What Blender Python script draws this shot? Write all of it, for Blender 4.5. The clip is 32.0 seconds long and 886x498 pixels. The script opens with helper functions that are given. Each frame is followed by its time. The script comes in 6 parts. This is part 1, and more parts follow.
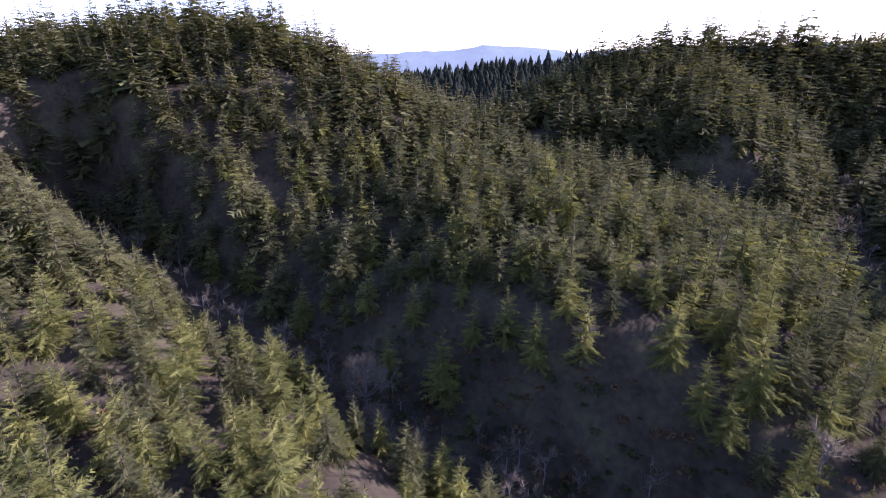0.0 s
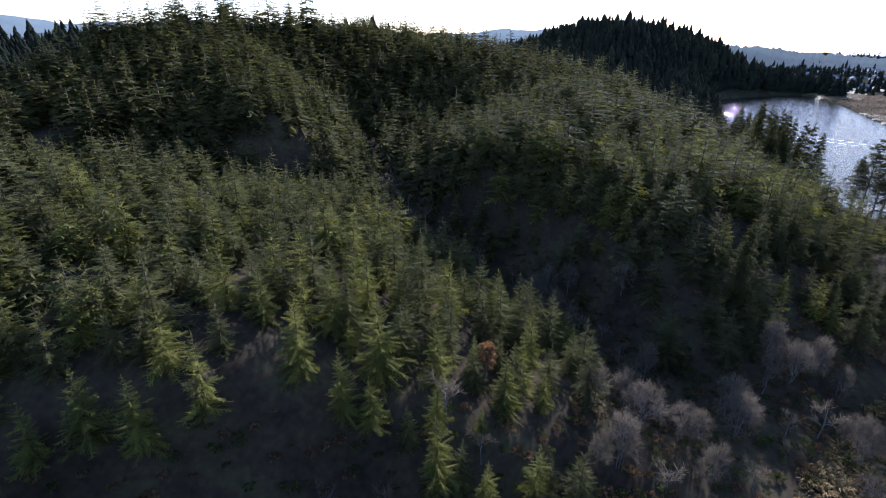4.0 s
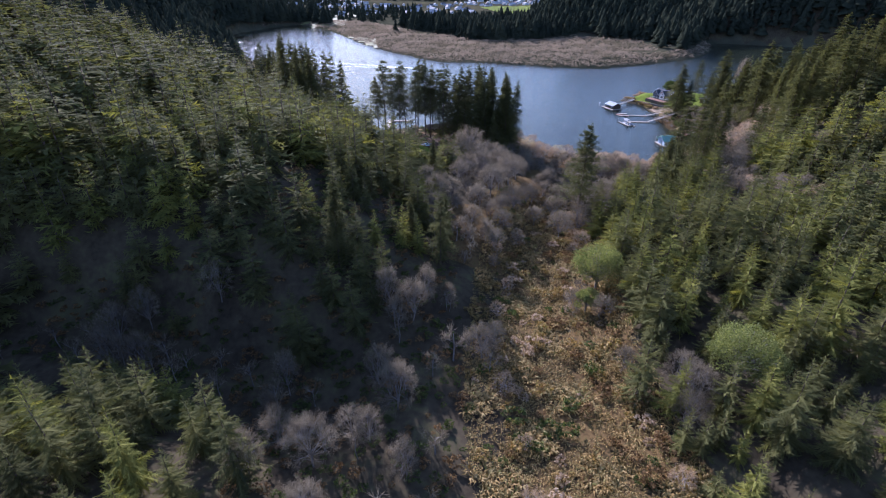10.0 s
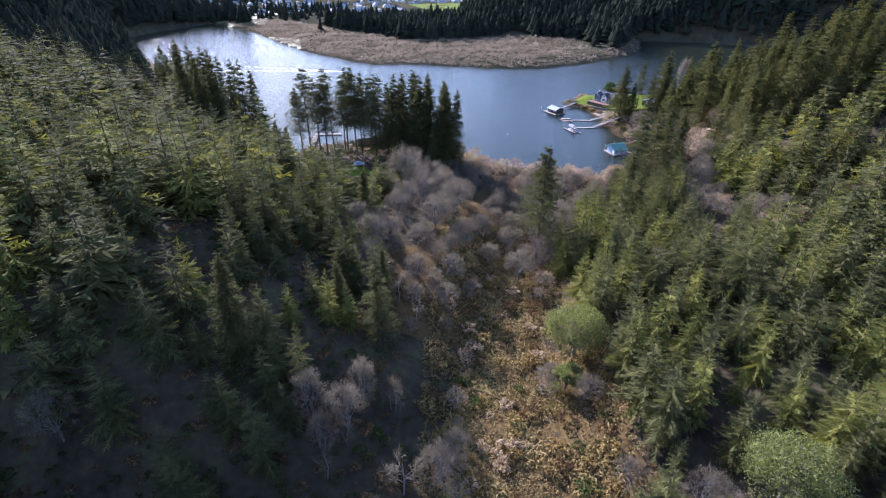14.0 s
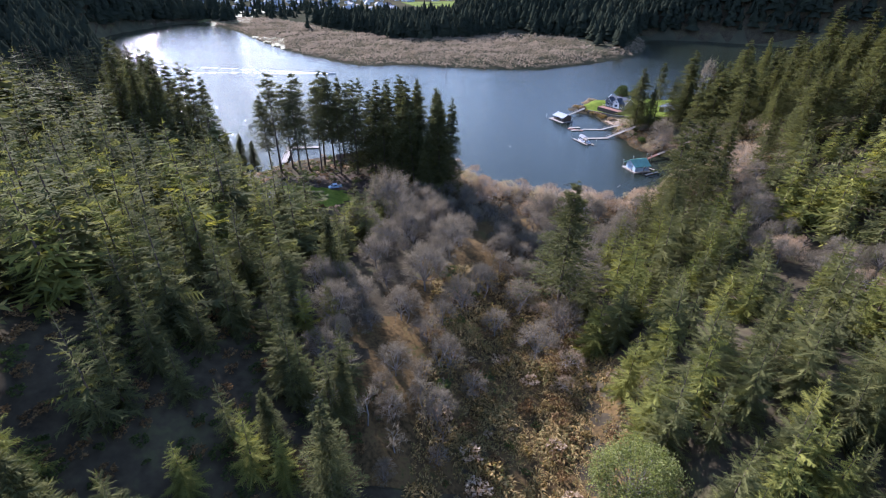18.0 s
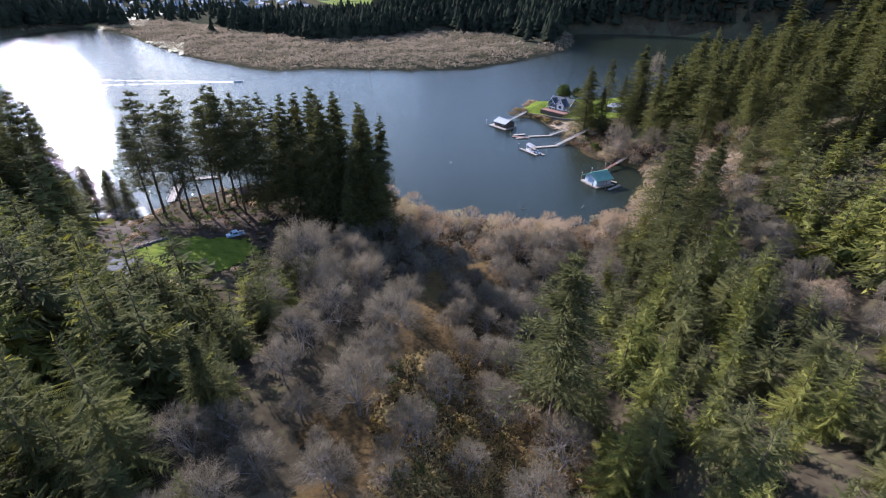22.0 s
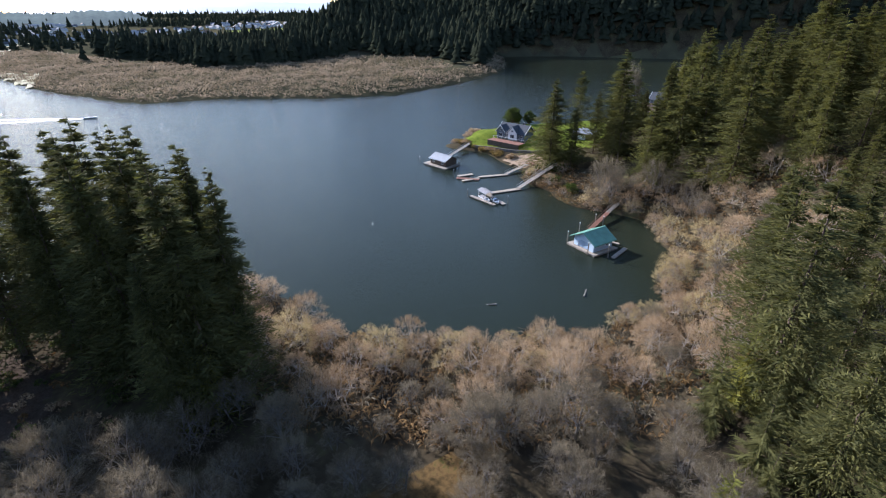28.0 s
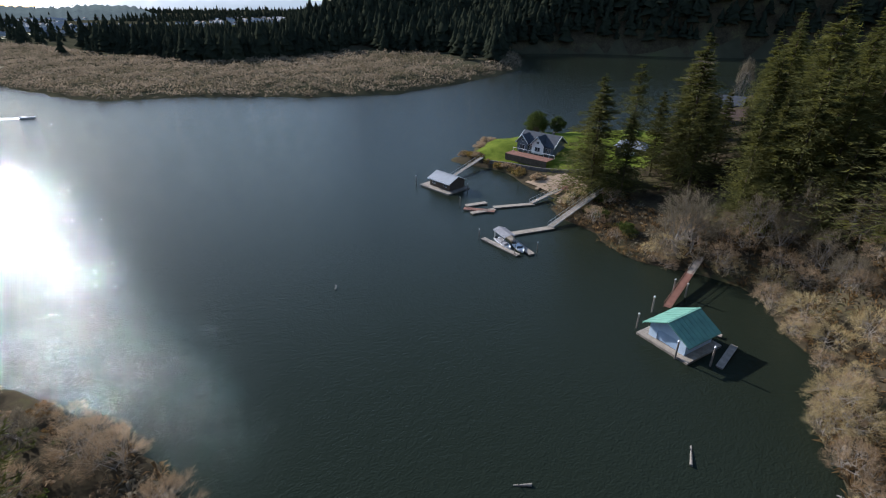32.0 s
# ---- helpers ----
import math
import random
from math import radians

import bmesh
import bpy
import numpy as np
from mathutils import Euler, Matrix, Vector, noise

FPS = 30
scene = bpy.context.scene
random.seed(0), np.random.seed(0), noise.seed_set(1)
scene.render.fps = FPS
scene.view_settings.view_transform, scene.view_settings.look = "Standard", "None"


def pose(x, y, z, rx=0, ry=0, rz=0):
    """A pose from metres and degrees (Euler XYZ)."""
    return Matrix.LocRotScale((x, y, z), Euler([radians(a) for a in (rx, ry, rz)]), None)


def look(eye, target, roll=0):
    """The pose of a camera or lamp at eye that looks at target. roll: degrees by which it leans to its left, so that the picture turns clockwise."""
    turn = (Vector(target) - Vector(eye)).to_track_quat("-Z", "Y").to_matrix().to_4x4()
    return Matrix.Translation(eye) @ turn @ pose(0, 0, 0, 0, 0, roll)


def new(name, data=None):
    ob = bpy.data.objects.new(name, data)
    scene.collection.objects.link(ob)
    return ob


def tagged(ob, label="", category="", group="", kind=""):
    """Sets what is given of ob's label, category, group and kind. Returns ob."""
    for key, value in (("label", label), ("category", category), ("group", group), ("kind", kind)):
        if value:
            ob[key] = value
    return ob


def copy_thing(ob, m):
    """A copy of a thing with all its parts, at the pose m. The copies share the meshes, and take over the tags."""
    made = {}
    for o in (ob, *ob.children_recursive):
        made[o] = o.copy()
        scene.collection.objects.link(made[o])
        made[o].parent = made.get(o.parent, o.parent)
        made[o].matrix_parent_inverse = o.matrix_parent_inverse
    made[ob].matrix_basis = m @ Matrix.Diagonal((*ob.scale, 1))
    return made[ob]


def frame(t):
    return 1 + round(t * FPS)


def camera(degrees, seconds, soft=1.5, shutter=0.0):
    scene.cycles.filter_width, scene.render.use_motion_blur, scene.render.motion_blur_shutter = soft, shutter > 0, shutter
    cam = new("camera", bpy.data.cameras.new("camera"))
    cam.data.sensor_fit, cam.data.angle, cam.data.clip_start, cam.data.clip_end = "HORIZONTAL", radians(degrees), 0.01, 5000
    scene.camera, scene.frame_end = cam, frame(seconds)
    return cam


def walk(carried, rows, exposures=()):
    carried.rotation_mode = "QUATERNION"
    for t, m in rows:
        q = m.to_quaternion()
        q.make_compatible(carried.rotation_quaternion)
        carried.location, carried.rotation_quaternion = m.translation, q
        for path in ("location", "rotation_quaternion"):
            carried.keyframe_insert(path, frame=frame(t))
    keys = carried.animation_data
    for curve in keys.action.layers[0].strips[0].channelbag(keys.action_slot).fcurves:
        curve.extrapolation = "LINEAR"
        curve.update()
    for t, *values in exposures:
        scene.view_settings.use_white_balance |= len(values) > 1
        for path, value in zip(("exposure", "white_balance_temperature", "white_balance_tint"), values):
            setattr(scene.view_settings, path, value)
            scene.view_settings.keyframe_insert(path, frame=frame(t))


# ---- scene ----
cam = camera(83.2, 32.0, soft=1.1)
PATH = [
    (0, (0.0, 0.001, 84.564), (0.0, 1.88, 83.88), -0.8),
    (0.5, (-0.005, 1.799, 84.675), (0.19, 3.669, 83.993), -0.5),
    (1, (0.162, 3.581, 84.796), (0.546, 5.422, 84.116), -0.4),
    (1.5, (0.481, 5.39, 84.933), (1.048, 7.184, 84.255), -0.3),
    (2, (0.941, 7.224, 85.015), (1.687, 8.953, 84.341), -0.3),
    (2.5, (1.572, 9.011, 85.117), (2.496, 10.653, 84.446), -0.2),
    (3, (2.353, 10.627, 85.383), (3.454, 12.149, 84.699), -0.1),
    (3.5, (3.261, 12.157, 85.682), (4.506, 13.529, 84.929), 0.1),
    (4, (4.427, 13.705, 85.914), (5.809, 14.927, 85.141), 0.1),
    (4.5, (5.875, 15.333, 85.968), (7.381, 16.399, 85.198), 0.1),
    (6.5, (17.182, 22.031, 84.495), (18.971, 22.44, 83.699), -0.2),
    (7, (19.164, 22.663, 84.428), (20.98, 22.931, 83.633), -0.4),
    (7.5, (21.09, 23.039, 84.42), (22.923, 23.151, 83.628), -0.7),
    (8, (23.181, 23.31, 84.446), (25.016, 23.317, 83.652), -0.2),
    (8.5, (25.363, 23.428, 84.475), (27.189, 23.342, 83.663), -0.0),
    (9, (27.734, 23.425, 84.525), (29.506, 23.265, 83.612), 0.1),
    (9.5, (30.234, 23.298, 84.492), (31.972, 23.082, 83.527), 0.1),
    (10, (32.932, 23.009, 84.507), (34.664, 22.759, 83.539), 0.2),
    (10.5, (35.84, 22.696, 84.591), (37.568, 22.423, 83.621), 0.3),
    (11, (39.207, 22.219, 84.658), (40.928, 21.911, 83.688), 0.5),
    (11.5, (42.961, 21.679, 84.682), (44.683, 21.383, 83.71), 0.5),
    (12, (47.081, 21.065, 84.63), (48.803, 20.768, 83.658), 0.5),
    (12.5, (51.43, 20.305, 84.436), (53.141, 19.947, 83.464), -0.0),
    (13, (55.953, 19.296, 84.258), (57.646, 18.861, 83.287), -0.2),
    (13.5, (60.559, 18.128, 84.133), (62.242, 17.658, 83.16), 0.5),
    (14, (65.243, 16.879, 83.926), (66.923, 16.404, 82.951), 0.6),
    (14.5, (70.076, 15.639, 83.597), (71.758, 15.172, 82.62), 0.6),
    (16.5, (88.67, 9.866, 80.993), (90.339, 9.365, 80.012), 0.5),
    (17, (93.522, 8.312, 80.35), (95.192, 7.813, 79.369), 0.5),
    (17.5, (98.501, 6.665, 79.837), (100.176, 6.179, 78.858), 0.6),
    (18, (103.523, 5.114, 79.376), (105.197, 4.623, 78.398), 0.6),
    (18.5, (108.589, 3.62, 78.938), (110.261, 3.122, 77.961), 0.7),
    (19, (113.698, 2.169, 78.491), (115.369, 1.663, 77.516), 0.7),
    (19.5, (118.776, 0.847, 78.029), (120.446, 0.34, 77.051), 0.6),
    (20, (123.911, -0.412, 77.495), (125.57, -0.948, 76.515), 0.5),
    (20.5, (128.794, -1.723, 77.05), (130.435, -2.315, 76.071), -0.1),
    (21, (133.541, -3.297, 76.58), (135.161, -3.945, 75.603), -0.7),
    (21.5, (138.257, -5.246, 75.965), (139.856, -5.942, 74.986), -0.4),
    (22, (142.934, -7.461, 75.158), (144.52, -8.181, 74.176), 0.1),
    (22.5, (147.576, -9.764, 74.278), (149.155, -10.499, 73.294), 0.3),
    (23, (152.39, -12.182, 73.282), (153.964, -12.926, 72.297), 0.5),
    (23.5, (157.189, -14.655, 72.183), (158.756, -15.407, 71.195), 0.3),
    (24, (161.998, -17.125, 71.017), (163.56, -17.885, 70.027), 0.0),
    (24.5, (167.028, -19.728, 69.775), (168.586, -20.496, 68.784), 0.1),
    (26.5, (189.988, -31.71, 62.702), (191.493, -32.583, 61.717), -0.3),
    (27, (195.913, -35.047, 61.481), (197.435, -35.972, 60.573), -0.4),
    (27.5, (201.77, -38.464, 60.26), (203.29, -39.418, 59.378), -0.4),
    (28, (207.514, -42.018, 59.046), (209.026, -42.984, 58.162), -0.1),
    (28.5, (213.177, -45.672, 57.885), (214.686, -46.642, 57.0), 0.2),
    (29, (218.753, -49.367, 56.835), (220.257, -50.341, 55.948), 0.2),
    (29.5, (224.136, -53.071, 55.809), (225.641, -54.044, 54.922), 0.2),
    (30, (229.291, -56.769, 54.765), (230.798, -57.74, 53.877), 0.1),
    (30.5, (234.569, -60.482, 53.794), (236.076, -61.451, 52.907), 0.1),
    (31, (239.921, -64.223, 52.804), (241.429, -65.192, 51.916), -0.0),
    (31.5, (245.166, -67.907, 51.818), (246.678, -68.87, 50.931), -0.0),
    (32, (250.203, -71.49, 50.794), (251.732, -72.427, 49.909), 0.3),
]
walk(cam, [(t, look(eye, target, roll)) for t, eye, target, roll in PATH], [(0.0, 1.62, 5300, 54), (0.5, 1.34, 5300, 38), (1.0, 1.2, 5250, 31), (3.0, 1.04, 5150, 29), (5.0, 1.0, 5200, 30), (8.0, 1.0, 5250, 31), (9.0, 1.24, 5250, 32), (11.0, 1.52, 5250, 33), (14.0, 1.72, 5300, 31), (17.0, 1.76, 5400, 28), (20.0, 1.62, 5500, 26), (24.0, 1.5, 5650, 24), (27.0, 1.36, 5750, 20), (30.0, 1.18, 5850, 17), (32.0, 0.66, 5880, 15)])


# ---- world, sun ----
SUN_HEADING, SUN_HEIGHT = 76.0, 24.5        # degrees clockwise from +y, degrees above the horizon
to_sun = Vector((math.sin(radians(SUN_HEADING)) * math.cos(radians(SUN_HEIGHT)), math.cos(radians(SUN_HEADING)) * math.cos(radians(SUN_HEIGHT)), math.sin(radians(SUN_HEIGHT))))
world = bpy.data.worlds.new("world")
scene.world = world
world.use_nodes = True
wn = world.node_tree.nodes
sky = wn.new("ShaderNodeTexSky")
sky.sky_type, sky.sun_disc = "NISHITA", False
sky.sun_elevation, sky.sun_rotation = radians(SUN_HEIGHT), radians(SUN_HEADING)
sky.air_density, sky.dust_density, sky.ozone_density, sky.altitude = 1.0, 0.2, 0.3, 50
world.node_tree.links.new(sky.outputs["Color"], wn["Background"].inputs["Color"])
wn["Background"].inputs["Strength"].default_value = 0.115
sun = new("sun", bpy.data.lights.new("sun", "SUN"))
sun.data.energy, sun.data.angle, sun.data.color = 4.8, radians(0.6), (1.0, 0.94, 0.86)
sun.matrix_world = look(tuple(to_sun * 400), (0, 0, 0))



# ---- materials ----
def material(name, stops, scale=1.0, rough=0.85, bump=0.0, bump_scale=None, island=0.0, object_random=0.0, translucent=0.0, metallic=0.0,
             spec=0.3, fine=0.0, stretch=(1, 1, 1), detail=5.0, trans_tint=(1.6, 1.7, 0.8)):
    """A procedural surface: colours from stops along a two-scale noise, with optional variation by island or object, relief and thin leaves."""
    m = bpy.data.materials.new(name)
    m.use_nodes = True
    nt = m.node_tree
    nodes, link = nt.nodes, nt.links.new
    bsdf = nodes["Principled BSDF"]
    geo = nodes.new("ShaderNodeNewGeometry")
    mapping = nodes.new("ShaderNodeMapping")
    mapping.inputs["Scale"].default_value = stretch
    link(geo.outputs["Position"], mapping.inputs["Vector"])
    n1 = nodes.new("ShaderNodeTexNoise")
    n1.inputs["Scale"].default_value, n1.inputs["Detail"].default_value, n1.inputs["Roughness"].default_value = scale, detail, 0.62
    link(mapping.outputs["Vector"], n1.inputs["Vector"])
    value = n1.outputs["Fac"]

    def plus(a, b, k):
        node = nodes.new("ShaderNodeMath")
        node.operation = "MULTIPLY_ADD"
        link(b, node.inputs[0])
        node.inputs[1].default_value = k
        link(a, node.inputs[2])
        shift = nodes.new("ShaderNodeMath")
        shift.operation = "SUBTRACT"
        link(node.outputs[0], shift.inputs[0])
        shift.inputs[1].default_value = k / 2
        return shift.outputs[0]

    if fine:
        n2 = nodes.new("ShaderNodeTexNoise")
        n2.inputs["Scale"].default_value, n2.inputs["Detail"].default_value = scale * 9.7, 3.0
        link(mapping.outputs["Vector"], n2.inputs["Vector"])
        value = plus(value, n2.outputs["Fac"], fine)
    if island:
        value = plus(value, geo.outputs["Random Per Island"], island)
    if object_random:
        info = nodes.new("ShaderNodeObjectInfo")
        value = plus(value, info.outputs["Random"], object_random)
    ramp = nodes.new("ShaderNodeValToRGB")
    el = ramp.color_ramp.elements
    while len(el) < len(stops):
        el.new(0.5)
    for e, (p, c) in zip(el, stops):
        e.position, e.color = p, (*c, 1)
    link(value, ramp.inputs["Fac"])
    link(ramp.outputs["Color"], bsdf.inputs["Base Color"])
    bsdf.inputs["Roughness"].default_value, bsdf.inputs["Metallic"].default_value = rough, metallic
    bsdf.inputs["Specular IOR Level"].default_value = spec
    if bump:
        b = nodes.new("ShaderNodeBump")
        b.inputs["Strength"].default_value, b.inputs["Distance"].default_value = bump, 0.05
        n3 = nodes.new("ShaderNodeTexNoise")
        n3.inputs["Scale"].default_value, n3.inputs["Detail"].default_value = bump_scale or scale * 6, 4.0
        link(mapping.outputs["Vector"], n3.inputs["Vector"])
        link(n3.outputs["Fac"], b.inputs["Height"])
        link(b.outputs["Normal"], bsdf.inputs["Normal"])
    if translucent:
        tint = nodes.new("ShaderNodeMix")
        tint.data_type, tint.blend_type = "RGBA", "MULTIPLY"
        tint.inputs["Factor"].default_value = 1.0
        link(ramp.outputs["Color"], tint.inputs["A"])
        tint.inputs["B"].default_value = (*trans_tint, 1)
        thin = nodes.new("ShaderNodeBsdfTranslucent")
        link(tint.outputs["Result"], thin.inputs["Color"])
        mix = nodes.new("ShaderNodeMixShader")
        mix.inputs["Fac"].default_value = translucent
        link(bsdf.outputs[0], mix.inputs[1])
        link(thin.outputs[0], mix.inputs[2])
        link(mix.outputs[0], nodes["Material Output"].inputs["Surface"])
    return m


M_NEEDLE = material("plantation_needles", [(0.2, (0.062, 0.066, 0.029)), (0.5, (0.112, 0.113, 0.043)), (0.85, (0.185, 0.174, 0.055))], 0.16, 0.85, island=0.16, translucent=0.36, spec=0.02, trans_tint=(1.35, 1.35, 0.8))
# Doubles as a shaded copy for young conifers on the cold side.
M_NEEDLE_DARK = material("old_fir_and_shaded_needles", [(0.22, (0.046, 0.049, 0.023)), (0.55, (0.088, 0.089, 0.034)), (0.85, (0.15, 0.143, 0.048))], 0.2, 0.85, island=0.35, translucent=0.24, spec=0.02, trans_tint=(1.6, 1.6, 0.85))
# Doubles as a sunlit copy for plantation conifers on the near knoll.
M_NEEDLE_LIME = material("young_and_sunlit_needles", [(0.2, (0.075, 0.085, 0.027)), (0.5, (0.155, 0.16, 0.041)), (0.82, (0.25, 0.237, 0.056))], 0.12, 0.85, island=0.35, translucent=0.32, spec=0.02, trans_tint=(1.45, 1.35, 0.65))
M_LEAF = material("myrtle_leaves", [(0.25, (0.078, 0.088, 0.031)), (0.5, (0.15, 0.162, 0.06)), (0.8, (0.25, 0.255, 0.107))], 0.5, 0.85, island=0.5, translucent=0.35, spec=0.04)
M_BARK = material("conifer_bark", [(0.3, (0.05, 0.035, 0.025)), (0.7, (0.14, 0.1, 0.075))], 3.0, 0.9, bump=0.6, stretch=(1, 1, 0.2))
M_ALDER_BARK = material("alder_bark", [(0.3, (0.1, 0.088, 0.076)), (0.7, (0.25, 0.225, 0.2))], 2.0, 0.85, fine=0.4)
M_WILLOW_BARK = material("willow_bark", [(0.3, (0.24, 0.21, 0.175)), (0.7, (0.42, 0.385, 0.335))], 2.0, 0.85, fine=0.4)
M_TWIG = material("bare_twigs", [(0.25, (0.085, 0.07, 0.046)), (0.5, (0.17, 0.142, 0.095)), (0.8, (0.31, 0.262, 0.18))], 0.18, 0.9, island=0.5, translucent=0.4, trans_tint=(1, 1, 1), spec=0.05)
M_BRUSH = material("willow_brush_twigs", [(0.2, (0.17, 0.113, 0.065)), (0.45, (0.35, 0.25, 0.152)), (0.62, (0.46, 0.345, 0.21)), (0.85, (0.56, 0.44, 0.3))], 0.1, 0.9, island=0.5, translucent=0.4, trans_tint=(1, 1, 1), spec=0.05)
M_GOLD = material("golden_willow_twigs", [(0.2, (0.26, 0.2, 0.1)), (0.5, (0.48, 0.38, 0.19)), (0.85, (0.6, 0.5, 0.28))], 0.15, 0.9, island=0.5, translucent=0.4, trans_tint=(1, 1, 1), spec=0.05)
M_RUST = material("rust_leaves", [(0.25, (0.13, 0.075, 0.028)), (0.7, (0.27, 0.165, 0.06))], 0.4, 0.7, island=0.5, translucent=0.3, trans_tint=(1.5, 1.2, 0.8))
M_SHRUB = material("evergreen_shrub_leaves", [(0.3, (0.03, 0.045, 0.015)), (0.7, (0.085, 0.1, 0.03))], 0.6, 0.7, island=0.5, translucent=0.3, spec=0.05)
M_RUST_DULL = material("dry_bracken_leaves", [(0.3, (0.09, 0.055, 0.025)), (0.7, (0.22, 0.14, 0.06))], 0.4, 0.8, island=0.5, translucent=0.25, trans_tint=(1.3, 1.2, 0.9), spec=0.05)
M_FLOOR = material("forest_floor", [(0.3, (0.03, 0.024, 0.016)), (0.55, (0.062, 0.05, 0.03)), (0.75, (0.085, 0.08, 0.035))], 0.08, 1.0, bump=0.8, bump_scale=1.3, fine=0.5, spec=0.02)
M_MEADOW = material("bracken_meadow", [(0.3, (0.035, 0.026, 0.012)), (0.45, (0.075, 0.05, 0.022)), (0.6, (0.115, 0.074, 0.031)), (0.75, (0.065, 0.062, 0.02))], 0.14, 1.0, spec=0.02, bump=1.0, bump_scale=2.2, fine=0.8)
M_TUFT = material("dry_fern_tufts", [(0.2, (0.07, 0.06, 0.016)), (0.4, (0.2, 0.135, 0.035)), (0.56, (0.3, 0.19, 0.06)), (0.72, (0.34, 0.25, 0.1)), (0.9, (0.14, 0.14, 0.03))], 0.13, 0.85, island=0.7, translucent=0.25, trans_tint=(1.4, 1.3, 0.8))
M_LAWN = material("lawn_grass", [(0.25, (0.055, 0.08, 0.01)), (0.5, (0.105, 0.138, 0.018)), (0.8, (0.17, 0.19, 0.03))], 0.35, 1.0, spec=0.02, bump=0.5, bump_scale=9.0, fine=0.6)
M_FARLAND = material("valley_plain", [(0.3, (0.03, 0.034, 0.02)), (0.5, (0.055, 0.052, 0.032)), (0.65, (0.08, 0.072, 0.04)), (0.8, (0.085, 0.09, 0.038))], 0.006, 1.0, fine=0.4, spec=0.0)
M_MARSH = material("marsh_brush", [(0.25, (0.1, 0.09, 0.045)), (0.42, (0.19, 0.152, 0.1)), (0.58, (0.27, 0.21, 0.145)), (0.8, (0.34, 0.27, 0.185))], 0.022, 0.9, island=0.22, fine=0.3, translucent=0.4, trans_tint=(1, 1, 1), spec=0.05)
M_FARWOOD = material("far_forest_needles", [(0.3, (0.022, 0.027, 0.019)), (0.55, (0.036, 0.042, 0.027)), (0.8, (0.055, 0.06, 0.035))], 0.03, 0.95, island=0.06, spec=0.0, translucent=0.35, trans_tint=(1.2, 1.2, 0.9))
# The blue and pale colours of these three also hold the haze of distance.
M_BLUEHILL = material("hazed_distant_hills", [(0.3, (0.075, 0.11, 0.115)), (0.7, (0.115, 0.155, 0.155))], 0.006, 1.0, fine=0.5, spec=0.0)
M_BLUEHILL_NEAR = material("hazed_nearer_hills", [(0.3, (0.05, 0.07, 0.075)), (0.7, (0.085, 0.11, 0.105))], 0.008, 1.0, fine=0.6, spec=0.0)
M_SEA = material("hazed_distant_sea", [(0.3, (0.22, 0.26, 0.28)), (0.7, (0.28, 0.32, 0.34))], 0.002, 0.6, spec=0.2)


def water_material():
    m = bpy.data.materials.new("lake_water")
    m.use_nodes = True
    nodes, link = m.node_tree.nodes, m.node_tree.links.new
    bsdf = nodes["Principled BSDF"]
    geo = nodes.new("ShaderNodeNewGeometry")
    big = nodes.new("ShaderNodeTexNoise")
    big.inputs["Scale"].default_value = 0.012
    link(geo.outputs["Position"], big.inputs["Vector"])
    ramp = nodes.new("ShaderNodeValToRGB")
    ramp.color_ramp.elements[0].color = (0.0128, 0.017, 0.0105, 1)
    ramp.color_ramp.elements[1].color = (0.0172, 0.0224, 0.0144, 1)
    link(big.outputs["Fac"], ramp.inputs["Fac"])
    link(ramp.outputs["Color"], bsdf.inputs["Base Color"])
    bsdf.inputs["Roughness"].default_value = 0.035
    bsdf.inputs["Specular IOR Level"].default_value = 0.2
    bsdf.inputs["IOR"].default_value = 1.333
    bsdf.inputs["Specular Tint"].default_value = (0.5, 1.0, 0.92, 1)
    total = None
    for scale, strength, stretch in ((8.0, 0.6, (1, 0.8, 1)), (3.6, 0.9, (1, 0.8, 1)), (1.6, 0.4, (1, 0.6, 1)), (0.5, 0.12, (0.7, 1, 1))):
        mp = nodes.new("ShaderNodeMapping")
        mp.inputs["Scale"].default_value = stretch
        mp.inputs["Rotation"].default_value = (0, 0, 0.5)
        link(geo.outputs["Position"], mp.inputs["Vector"])
        n = nodes.new("ShaderNodeTexNoise")
        n.inputs["Scale"].default_value, n.inputs["Detail"].default_value = scale, 3.0
        link(mp.outputs["Vector"], n.inputs["Vector"])
        b = nodes.new("ShaderNodeBump")
        b.inputs["Strength"].default_value, b.inputs["Distance"].default_value = strength, 0.3 / scale
        link(n.outputs["Fac"], b.inputs["Height"])
        if total:
            link(total, b.inputs["Normal"])
        total = b.outputs["Normal"]
    link(total, bsdf.inputs["Normal"])
    return m


M_WATER = water_material()

# Haze added as a faint glow: far hills stand for kilometres of hazy air.
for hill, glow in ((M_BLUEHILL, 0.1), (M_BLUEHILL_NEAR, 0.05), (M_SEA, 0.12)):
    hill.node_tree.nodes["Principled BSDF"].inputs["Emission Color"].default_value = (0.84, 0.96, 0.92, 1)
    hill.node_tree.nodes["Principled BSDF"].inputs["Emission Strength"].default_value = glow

# ---- the lie of the land ----
# Coarse heights of the hills, 75 m apart, from south-west to north-east.
RELIEF_X, RELIEF_Y, RELIEF_STEP = -260.0, -290.0, 75.0
